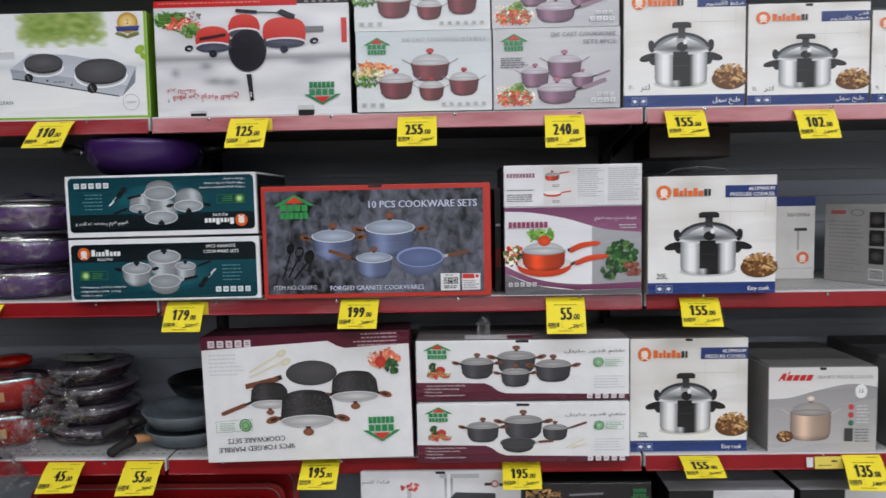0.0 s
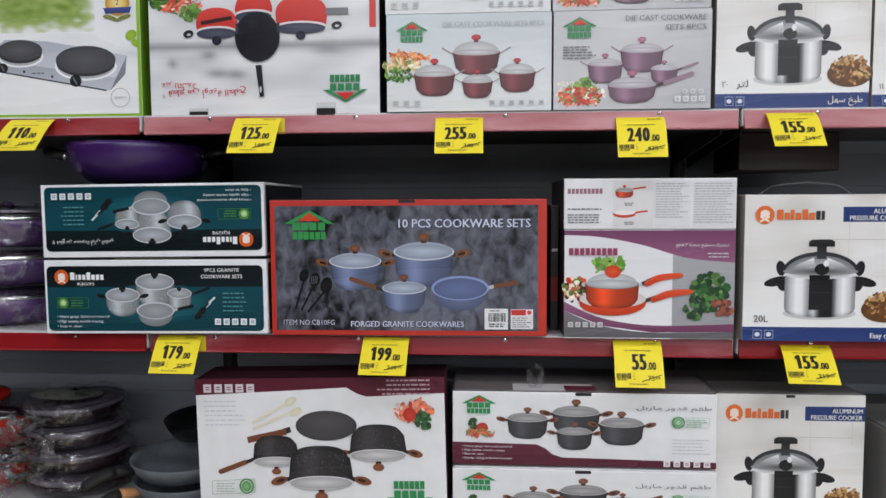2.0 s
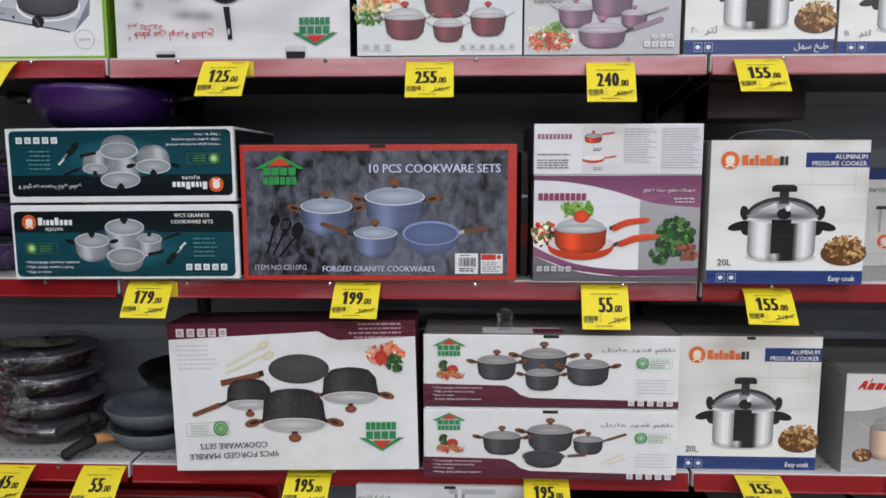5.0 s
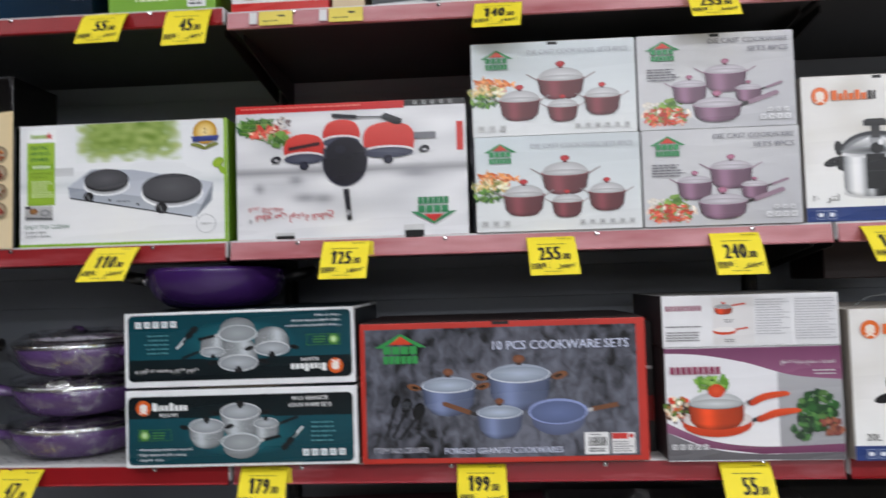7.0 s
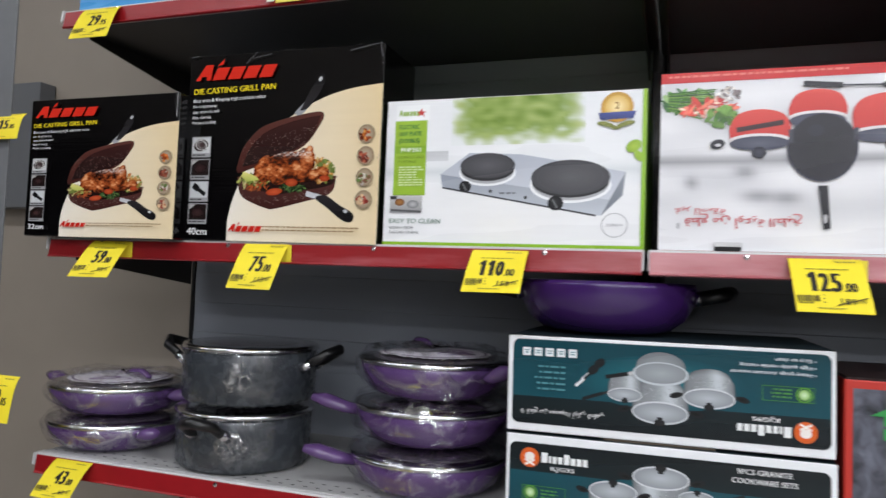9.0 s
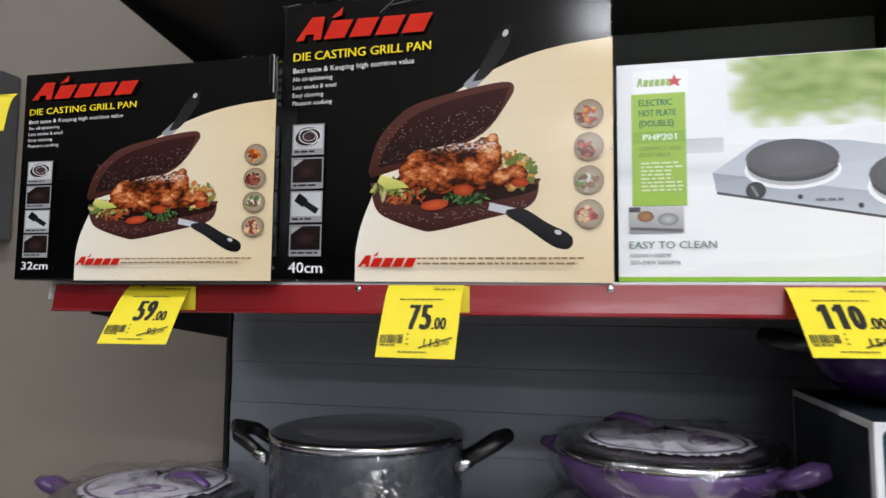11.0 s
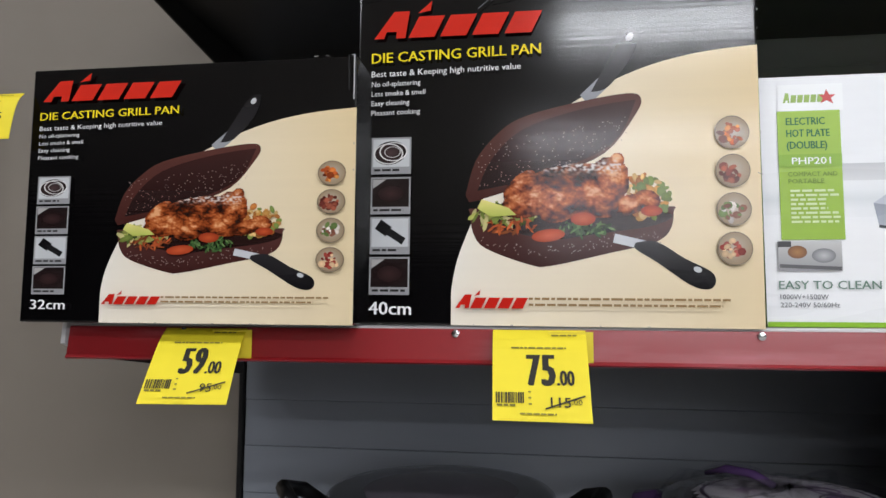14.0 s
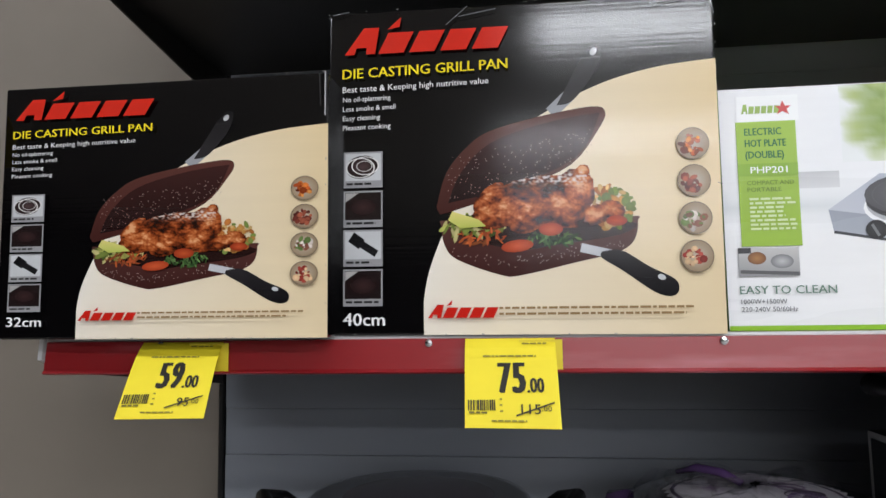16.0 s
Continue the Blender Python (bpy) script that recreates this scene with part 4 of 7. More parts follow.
    a.rect_(42, 292, 127, 333, (196, 196, 194), (150, 150, 152))
    a.ell(68, 307, 13, 9, (170, 120, 70), (120, 80, 50))
    a.ell(103, 312, 16, 10, (190, 190, 192), (120, 122, 124))
    a.line(44, 326, 126, 330, 5, (90, 90, 92))
    a.rect_(42, 292, 60, 300, (60, 60, 62))
    a.done("printed_thumbnail", "small picture of bowls on the hot plate")
    a.text("EASY TO CLEAN", 42, 358, 12, (96, 128, 112), 134, bold=0.012)
    a.text("1000W+1500W", 43, 372, 7, (80, 84, 88), 64)
    a.text("220-240V 50/60Hz", 43, 383, 7, (80, 84, 88), 78)
    a.ring(590, 358, 29, 27, 0.06, (170, 172, 174))
    a.text("2500W", 590, 361, 7, (150, 152, 154), 36, "c")
    a.done("printed_lettering", "grey lettering and a ring")
    a.ell(590, 96, 36, 34, (236, 204, 120), (196, 146, 50))
    a.ell(590, 96, 27, 26, (246, 228, 170), (220, 180, 90))
    a.text("2", 590, 100, 16, (150, 100, 30), None, "c", bold=0.02)
    a.poly([(548, 108), (632, 106), (626, 122), (554, 124)], (70, 84, 150), (50, 60, 120))
    for k in (-1, 1):
        for i in range(3):
            a.ell(588 + k * (10 + i * 9), 138 - i * 3, 14, 5, (150, 150, 80), (110, 120, 50), rot=k * (-30 + i * 12), n=10)
    a.done("printed_award_badge", "gold badge with a blue ribbon")
    a.ell(628, 184, 18, 13, (170, 196, 70), (140, 176, 50), rot=-30, n=14)
    a.ell(640, 206, 14, 9, (150, 184, 60), rot=50, n=12)
    a.rect_(646, 58, 655, 410, (150, 192, 56), (132, 180, 44))
    a.rect_(25, 403, 655, 410, (138, 184, 46))
    a.done("printed_lime_edge", "lime green printed edge")


def print_redset(ob, w, h):
    a = Art(ob, w, h, (28, 5, 985, 562))

    def room(u, v):
        n = noise.noise(Vector((u * 5, v * 6, 2)))
        c = mixc((206, 207, 210), (232, 232, 234), 0.5 + n)
        c = mixc(c, (150, 150, 154), 0.9 * math.exp(-((v - 0.47) / 0.03) ** 2))
        for x, y, s in ((0.3, 0.68, 0.05), (0.38, 0.69, 0.04), (0.26, 0.54, 0.03), (0.78, 0.51, 0.08), (0.1, 0.6, 0.02)):
            c = mixc(c, (140, 140, 146), 0.8 * math.exp(-((u - x) / s) ** 2 - ((v - y) / 0.035) ** 2))
        return mixc(c, (236, 236, 238), max(0, v - 0.7) * 2.5)
    a.grid(28, 38, 985, 562, 60, 40, room)
    a.done("printed_kitchen", "pale blurred printed kitchen")
    a.rect_(28, 5, 732, 37, (198, 32, 34))
    a.rect_(732, 5, 985, 30, (34, 32, 34))
    a.bars(50, 14, 700, 6, 1, 10, (226, 130, 120), 4)
    a.icons(770, 9, 16, 36, 5, (150, 150, 150), (50, 50, 50))
    a.rect_(945, 102, 972, 220, (204, 60, 54))
    a.done("printed_red_band", "red and black printed band")
    a.blob(110, 95, 75, 38, [(70, 120, 60), (100, 150, 80), (40, 90, 40), (150, 180, 120)], 70, 31, 0.2)
    for i in range(14):
        a.line(50, 70 + i * 4, 190 - i * 3, 62 + i * 7, 4, GREENS[i % 4])
    a.blob(170, 118, 80, 28, [(210, 70, 60), (226, 120, 100), (190, 50, 50), (240, 200, 180)], 60, 32, 0.22)
    a.blob(205, 148, 42, 30, [(80, 120, 50), (110, 150, 70), (60, 100, 40)], 30, 33, 0.34)
    a.blob(225, 80, 34, 20, [(226, 220, 214), (120, 110, 110), (190, 180, 170)], 26, 34, 0.26)
    a.done("printed_vegetable_picture", "printed vegetables")
    R, NV = (206, 56, 50), (52, 54, 70)

    def inverted(cx, y0, y1, x0, x1, knob=True):
        wd = x1 - x0
        a.poly(curve([(x0 + wd * 0.02, y1 - 22), (x0, y0 + 50), (x0 + wd * 0.14, y0 + 10), (cx, y0 - 4), (x1 - wd * 0.14, y0 + 10), (x1, y0 + 50), (x1 - wd * 0.02, y1 - 22)], 4), (216, 74, 66), (196, 46, 42))
        a.ell(cx, y1 - 22, wd * 0.5, 20, (226, 220, 220))
        a.ell(cx, y1 - 12, wd * 0.49, 22, (86, 90, 106), (60, 62, 80))
        if knob:
            a.ell(cx, y1 + 16, 20, 18, NV, (26, 26, 40), n=16)
        a.done("printed_red_pot", "printed red pot upside down")
    inverted(314, 134, 246, 230, 400)
    inverted(664, 98, 232, 562, 772)
    for x, y in ((196, 234), (812, 210)):
        a.ell(x, y, 22, 15, (36, 36, 44), rot=-12, n=14)
        a.ell(x + 2, y + 3, 9, 5, (200, 200, 204), n=10)
    inverted(470, 80, 182, 394, 548, False)
    a.done("printed_red_pot", "printed red pot with pale handles")
    a.line(250, 192, 380, 172, 15, (56, 30, 34))
    a.line(770, 154, 860, 154, 26, (120, 120, 126))
    a.ell(484, 250, 92, 100, (16, 15, 24), (24, 22, 34))
    a.ring(484, 250, 94, 102, 0.03, (58, 58, 78))
    a.ell(466, 200, 22, 18, (30, 30, 44), n=14)
    for x in (400, 572):
        a.line(x, 195, x, 235, 12, (60, 60, 72))
    a.poly([(474, 364), (500, 364), (508, 490), (490, 494)], (36, 36, 42), (20, 20, 24))
    a.ell(494, 462, 5, 14, (196, 196, 200), n=10)
    a.done("printed_frying_pan", "printed navy frying pan from above")
    a.line(432, 58, 536, 68, 16, (40, 40, 46))
    a.line(536, 68, 640, 72, 5, (60, 60, 66))
    a.poly([(630, 72), (656, 56), (724, 84), (718, 106), (690, 104)], (52, 52, 58), (36, 36, 40))
    a.done("printed_spatula", "printed black spatula")
    a.mark(752, 408, 938, 518, (200, 44, 40), (40, 130, 80), -1)
    a.done("printed_maker_mark", "red and green maker's mark upside down")
    a.text(joined("\u0642\u0637\u0639 \u0645\u0646 \u0623\u0648\u0639\u064a\u0629 \u0627\u0644\u0637\u0628\u062e"), 432, 462, 26, (196, 60, 66), 325, rot=180, bold=0.015)
    a.text(joined("\u063a\u064a\u0631 \u0644\u0627\u0635\u0642\u0629"), 222, 432, 20, (196, 60, 66), 146, rot=180, bold=0.015)
    a.text("8", 92, 478, 18, (150, 150, 154), None, rot=180)
    a.done("printed_lettering", "red lettering upside down")
    for x, lo, mid, hi in ((195, 0.0, 0.006, 0.013), (728, -0.012, 0.01, 0.022)):
        x0, x1 = (x - 30) / 957 * w, (x + 46) / 957 * w
        part("clip", block(x0, x1, -0.006, -0.0009, lo, mid, 0.001), MATT_BLACK, ob, "small black clip at the lower edge")
        part("clip_tab", block(x0 - 0.001, x1 + 0.001, -0.0045, -0.0012, mid + 0.0002, hi, 0.0006), RAIL_LIP, ob)


def print_plum(ob, w, h, seed):
    a = Art(ob, w, h, (8, 142, 582, 492))
    a.grid(8, 142, 582, 492, 24, 14, lambda u, v: mixc(mixc((206, 216, 220), (226, 228, 228), v), (196, 198, 200), max(0, 0.5 - v) * u))
    a.done("printed_background", "pale grey printed ground")
    a.blob(85, 300, 78, 22, [(214, 120, 60), (226, 150, 90), (196, 96, 44)], 60, seed, 0.24)
    a.blob(60, 325, 70, 24, [(226, 206, 160), (206, 180, 120), (120, 130, 60), (240, 230, 200)], 70, seed + 1, 0.18)
    a.blob(50, 358, 50, 22, GREENS, 40, seed + 2, 0.24)
    a.done("printed_food", "printed roast dish and vegetables")
    P = (122, 62, 68)
    for cx, y, ww, hh in ((322, 282, 166, 76), (176, 358, 146, 76), (464, 354, 128, 70), (326, 386, 108, 58)):
        a.pot(cx, y, ww, hh, P, lid=(206, 206, 208), rim=(150, 90, 92), knob=(160, 44, 48), ears="ww", ear=(150, 140, 140), taper=0.74, e=0.16, dome=0.24)
        a.done("printed_pot", "printed plum red pot with a glass lid")
    a.mark(40, 168, 156, 242, (206, 60, 44), (50, 140, 84))
    a.done("printed_maker_mark", "red and green maker's mark")
    a.text("DIE CAST COOKWARE SETS 8PCS", 556, 190, 18, (176, 180, 186), 350, "r", bold=0.02)
    a.icons(28, 452, 22, 38, 3, (196, 198, 198), (150, 150, 152))
    a.icons(368, 455, 18, 34, 6, (196, 198, 198), (130, 130, 134))
    a.done("printed_lettering", "pale grey lettering and small signs")


def print_mauve(ob, w, h, seed):
    a = Art(ob, w, h, (596, 135, 1130, 488))
    a.grid(596, 135, 1130, 488, 20, 14, lambda u, v: mixc((188, 188, 192), (204, 204, 206), 0.5 + 0.5 * math.sin(u * 3 + v * 2)))
    a.done("printed_background", "grey printed ground")
    a.blob(646, 404, 34, 18, [(226, 222, 214), (206, 200, 190)], 24, seed, 0.34)
    a.blob(706, 404, 36, 32, [(110, 150, 60), (140, 176, 84), (80, 120, 44)], 40, seed + 1, 0.34)
    a.blob(690, 440, 84, 32, [(206, 76, 54), (224, 120, 90), (236, 214, 196), (180, 60, 44), (120, 150, 80)], 110, seed + 2, 0.18)
    a.done("printed_vegetable_picture", "printed peppers and tomatoes")
    M = (138, 104, 126)
    for cx, y, ww, hh, er in ((896, 278, 146, 76, "ww"), (772, 326, 120, 66, "w-"), (972, 346, 92, 48, "-l"), (864, 402, 166, 58, "-l")):
        a.pot(cx, y, ww, hh, M, lid=(206, 200, 208), rim=(178, 150, 168), knob=(150, 96, 118), ears=er, ear=(150, 124, 140), taper=0.8, e=0.16, dome=0.17)
        a.done("printed_pot", "printed mauve pot with a glass lid")
    a.mark(624, 158, 744, 232, (206, 60, 44), (50, 140, 84))
    a.done("printed_maker_mark", "red and green maker's mark")
    a.text("DIE CAST COOKWARE", 1110, 174, 19, (128, 128, 136), 270, "r", bold=0.01)
    a.text("SETS 8PCS", 1110, 208, 19, (128, 128, 136), 136, "r", bold=0.01)
    a.bars(628, 262, 745, 5, 5, 10, (120, 118, 124), 3)
    a.icons(1008, 444, 20, 27, 4, (226, 226, 228), (150, 150, 152))
    a.icons(1034, 420, 16, 27, 3, (214, 214, 216), (150, 150, 152))
    a.done("printed_lettering", "grey lettering and small signs")


ALUMINIUM_WORDS = ("\u0642\u062f\u0631", "\u0636\u063a\u0637 \u0627\u0644\u0623\u0644\u0645\u0646\u064a\u0648\u0645")


def print_cooker(ob, w, h, litres, foreign, seed, part_hidden=False):
    """A pressure cooker carton, lettered in English or in the shop's other script."""
    a = Art(ob, w, h, (570, 88, 1050, 542))

    def room(u, v):
        c = soft(seed, 3.2, [(206, 202, 194), (226, 224, 220), (234, 232, 230)])(u, v * 1.4)
        for y in (0.34, 0.6):
            c = mixc(c, (196, 190, 180), 0.35 * math.exp(-((v - y) / 0.012) ** 2) * (u > 0.5))
        return mixc(c, (238, 238, 236), min(1, max(0, v - 0.62) * 4))
    a.grid(570, 88, 1050, 500, 36, 28, room)
    a.rect_(790, 225, 1010, 227, (196, 192, 184)), a.rect_(876, 150, 878, 330, (214, 210, 204)), a.rect_(1010, 170, 1012, 250, (206, 202, 194))
    a.done("printed_kitchen", "pale blurred printed kitchen")
    a.rect_(570, 498, 1050, 542, (36, 58, 116), (40, 62, 122))
    a.done("printed_blue_band", "dark blue printed band")
    a.rect_(858, 126, 1050, 172, (36, 58, 116))
    a.done("printed_blue_band", "dark blue printed band")
    # cooker
    for s in (-1, 1):
        a.ell(796 + s * 128, 356, 38, 14, (30, 30, 32), (18, 18, 20), rot=s * 14)
        a.ell(796 + s * 108, 364, 18, 22, (24, 24, 26), n=14)
        a.ell(796 + s * 116, 315, 14, 24, (34, 34, 36), rot=s * 10, n=12)
    a.ell(796, 455, 108, 20, (150, 152, 154), (206, 206, 206))
    k, n = len(a.v), 24
    tones = [(120, 122, 124), (196, 198, 200), (244, 244, 244), (236, 236, 238), (150, 152, 154), (206, 208, 210), (40, 40, 42), (16, 16, 18), (22, 22, 24), (196, 198, 200), (244, 244, 246), (206, 208, 210), (120, 122, 124)]
    for i in range(n + 1):
        q = -1 + 2 * i / n
        t = (q + 1) / 2 * (len(tones) - 1)
        c = lin(mixc(tones[int(t)], tones[min(int(t) + 1, len(tones) - 1)], t - int(t)))
        b = math.sqrt(max(0, 1 - q * q))
        a.v += [a.put(796 + q * 104, 330 + 8 * b), a.put(796 + q * 104, 438 + 16 * b), a.put(796 + q * 100, 448 + 20 * b)]
        a.c += [c, c, tuple(z * 0.6 for z in c)]
    for i in range(n):
        for r in (0, 1):
            p = k + 3 * i + r
            a.f.append((p, p + 3, p + 4, p + 1))
    a.layer += 1
    a.ell(796, 334, 108, 14, (110, 112, 114), (226, 226, 228))
    a.ell(796, 330, 114, 66, (90, 92, 96), (44, 46, 50), a0=180, a1=360)
    a.ell(796, 330, 104, 54, (210, 212, 214), (120, 122, 126), a0=183, a1=357)
    for s in (-1, 1):
        a.poly([(796 + s * 20, 282), (796 + s * 62, 300), (796 + s * 92, 322), (796 + s * 60, 318), (796 + s * 16, 306)], (240, 241, 242), (110, 112, 116))
    a.ell(796, 325, 110, 12, (60, 62, 64), (150, 152, 154))
    a.ell(800, 318, 22, 18, (24, 24, 26), n=14)
    a.ell(812, 300, 8, 10, (236, 236, 238), n=10)
    a.rect_(784, 246, 812, 286, (34, 34, 36), (60, 60, 62))
    a.rect_(764, 336, 824, 444, (16, 16, 18), (30, 30, 32))
    a.rect_(764, 388, 824, 390, (60, 60, 62))
    a.poly([(760, 232), (772, 226), (824, 226), (836, 232), (836, 248), (760, 248)], (40, 40, 42), (22, 22, 24))
    a.done("printed_pressure_cooker", "printed polished pressure cooker with black handles")
    a.ell(988, 442, 70, 40, (120, 82, 44), (96, 62, 34))
    a.blob(990, 428, 60, 42, RICE, 130, seed + 3, 0.15)
    a.done("printed_rice_dish", "printed plate of brown rice and meat")
    a.badge(628, 150, 28, (226, 110, 50), (240, 226, 214))
    for i, (x0, x1) in enumerate(((664, 682), (686, 700), (704, 714), (718, 734), (738, 754), (758, 774))):
        a.rect_(x0, 134 if i in (0, 2, 4) else 144, x1, 165, (226, 110, 50))
    for x0, x1 in ((778, 790), (794, 803)):
        a.rect_(x0, 138, x1, 165, (50, 46, 46))
    a.done("printed_maker_mark", "orange badge and maker's name as plain blocks")
    if foreign:
        a.text(joined(ALUMINIUM_WORDS[0]), 1042, 146, 14, WHITE, 40, "r")
        a.text(joined(ALUMINIUM_WORDS[1]), 1042, 167, 15, WHITE, 150, "r")
        a.text(joined("\u0644\u062a\u0631"), 634, 478, 22, (60, 56, 56), 38)
        a.text(litres, 590, 478, 20, (60, 56, 56), None)
        a.text(joined("\u0637\u0628\u062e \u0633\u0647\u0644"), 1030, 528, 19, WHITE, 108, "r")
    else:
        a.text("ALUMINUM", 1040, 146, 15, WHITE, 96, "r", bold=0.02)
        a.text("PRESSURE COOKER", 1040, 167, 15, WHITE, 164, "r", bold=0.02)
        a.text(litres, 602, 482, 22, (56, 54, 54), 42)
        a.text("Easy cook", 1026, 530, 17, WHITE, 80, "r", bold=0.02)
    for x in (600, 634):
        a.rect_(x, 507, x + 27, 535, (150, 164, 196))
        a.rect_(x + 2, 509, x + 25, 533, (36, 58, 116))
        a.ell(x + 13, 521, 8, 7, (226, 230, 238), n=10)
    a.done("printed_lettering", "white and grey lettering")


def print_teal(ob, w, h, turned, seed):
    a = Art(ob, w, h, (42, 462, 848, 722), turned=turned)

    def rounded(x0, y0, x1, y1, r):
        return [(cx + r * math.cos(radians(g)), cy + r * math.sin(radians(g))) for cx, cy, g0 in ((x1 - r, y1 - r, 0), (x0 + r, y1 - r, 90), (x0 + r, y0 + r, 180), (x1 - r, y0 + r, 270)) for g in range(g0, g0 + 91, 15)]
    a.poly(rounded(52, 484, 834, 712, 18), (18, 76, 88), (16, 62, 72))
    k = rounded(52, 484, 834, 566, 18)
    a.poly([(x, min(y, 558)) for x, y in k], (14, 22, 26), (16, 30, 34))
    a.ell(450, 615, 210, 70, (38, 112, 122), (17, 69, 80))
    a.done("printed_teal_panel", "teal printed panel with a black band")
    G = (168, 174, 178)
    for cx, y, ww, hh, er in ((446, 540, 140, 66, "ee"), (328, 586, 124, 54, "ee"), (534, 580, 88, 44, "-l")):
        a.pot(cx, y, ww, hh, G, lid=(176, 182, 188), rim=(206, 210, 214), knob=(24, 24, 26), ears=er, ear=(26, 26, 28), taper=0.9, e=0.42, dome=0.1, speck=(206, 210, 212))
        a.done("printed_pot", "printed grey granite pot")
    a.pan(446, 640, 138, G, (160, 166, 170), (26, 26, 28), 1, 1, 0.44, 0.12)
    a.done("printed_frying_pan", "printed grey frying pan")
    for i, (x, y) in enumerate(((600, 658), (616, 640))):
        a.ell(x, y, 16, 11, (28, 30, 32), rot=-40, n=12)
        a.line(x + 8, y - 10, x + 24, y - 26, 6, (36, 40, 42))
        a.line(x + 24, y - 26, x + 46, y - 46, 7, (214, 218, 220))
    a.done("printed_utensil_set", "printed black ladle and spatula")
    a.badge(108, 522, 26, (214, 96, 40), (240, 232, 226))
    for i, (x0, x1) in enumerate(((140, 156), (160, 166), (170, 180), (184, 196), (200, 214), (218, 230), (234, 246), (250, 262))):
        a.rect_(x0, 506 if i in (0, 4) else 514, x1, 532, (236, 238, 238))
    a.done("printed_maker_mark", "orange badge and white maker's name as plain blocks")
    a.text("KJG9S", 166, 551, 11, WHITE, 62, bold=0.02)
    if turned:
        a.text(joined("\u0642\u0637\u0639 \u0645\u0646 \u0645\u062c\u0645\u0648\u0639\u0629 \u0623\u0648\u0627\u0646\u064a \u0627\u0644\u0637\u0647\u064a"), 792, 522, 13, WHITE, 206, "r")
        a.text("9", 800, 524, 14, WHITE)
    else:
        a.text("9PCS GRANITE", 626, 506, 13, WHITE, 124, bold=0.02)
        a.text("COOKWARE SETS", 614, 528, 13, WHITE, 148, bold=0.02)
    for i, s in enumerate(("Heavy gauge aluminum material", "High quality marble coating", "Easy to clean")):
        a.text("\u2022 " + s, 86, 664 + i * 17, 9, (226, 232, 234), (192, 170, 90)[i], bold=0.012)
    a.bars(690, 578, 790, 5, 5, 15, (84, 140, 148), 8)
    a.icons(660, 668, 22, 31, 5, (226, 232, 234), (90, 130, 138))
    a.ring(112, 612, 19, 19, 0.2, (90, 150, 60)), a.ell(112, 612, 13, 13, (206, 226, 190), (130, 180, 90), n=14)
    for p, q in (((90, 594), (205, 594)), ((205, 594), (205, 630)), ((205, 630), (90, 630)), ((90, 630), (90, 594))):
        a.line(*p, *q, 1.6, (70, 130, 60))
    a.bars(140, 602, 196, 4, 3, 9, (80, 140, 70), 4)
    a.done("printed_lettering", "white lettering and small signs")


def print_slate(ob, w, h):
    a = Art(ob, w, h, (5, 50, 1035, 548))
    a.rect_(24, 72, 1002, 528, (90, 94, 104))
    a.done("printed_slate", "printed dark slate ground", SLATE)
    a.ell(520, 300, 2, 2, (90, 94, 104), n=5)
    B, WD = (112, 124, 158), (116, 76, 52)
    for cx, y, ww, hh, er in ((582, 240, 226, 106, "ee"), (326, 274, 196, 90, "ee"), (508, 372, 164, 78, "l-")):
        a.pot(cx, y, ww, hh, B, lid=(176, 188, 206), rim=(206, 212, 222), knob=(110, 70, 50), ears=er, ear=WD, taper=0.82, e=0.28, dome=0.16)
        a.done("printed_pot", "printed blue-grey pot with a wooden knob")
    a.pan(716, 372, 214, (120, 132, 172), (104, 118, 160), WD, 1, 1, 0.42, 0.1)
    a.done("printed_frying_pan", "printed blue-grey frying pan with a wooden handle")
    for x, y, dx, s in ((132, 326, -34, 22), (172, 342, -52, 25), (216, 362, -72, 28)):
        a.line(x, y + 14, x + dx, y + 124 - (x - 132) * 0.3, 8, (22, 23, 26))
        a.ell(x, y, s * 0.8, s * 1.1, (26, 27, 30), (18, 18, 20), rot=18, n=14)
    for i in range(4):
        a.line(163 + i * 7, 328, 157 + i * 7, 356, 2.4, (96, 100, 108))
    a.done("printed_utensil_set", "printed black spoon, slotted turner and spatula")
    a.mark(62, 88, 250, 194, (214, 70, 44), (56, 150, 78))
    a.done("printed_maker_mark", "red and green maker's mark")
    for dx, dy, c in ((2, 2, (40, 46, 80)), (0, 0, (206, 212, 232))):
        a.text("10 PCS COOKWARE SETS", 490 + dx, 152 + dy, 32, c, 484, bold=0.03)
        a.text("FORGED GRANITE COOKWARES", 308 + dx, 514 + dy, 22, c, 422, bold=0.03)
        a.text("ITEM NO.CB10FG", 52 + dx, 508 + dy, 20, (196, 198, 206) if dx == 0 else c, 194)
    a.done("printed_lettering", "pale outlined lettering")
    a.rect_(806, 446, 892, 522, (232, 232, 232))
    rnd = random.Random(3)
    x = 820
    while x < 880:
        d = rnd.uniform(1, 4)
        a.rect_(x, 462, x + d, 494, (40, 40, 42))
        x += d + rnd.uniform(1.2, 3)
    a.bars(826, 452, 874, 4, 1, 6, (110, 110, 112), 1), a.bars(822, 500, 880, 5, 2, 8, (90, 90, 92), 2)
    a.done("barcode_sticker", "white bar code sticker")
    a.rect_(902, 448, 984, 520, (228, 226, 226))
    a.rect_(904, 450, 958, 470, (206, 60, 56)), a.ell(970, 460, 8, 8, (206, 60, 56), n=12)
    a.bars(908, 478, 978, 4, 5, 8, (150, 150, 152), 3)
    a.done("small_sticker", "white and red sticker")


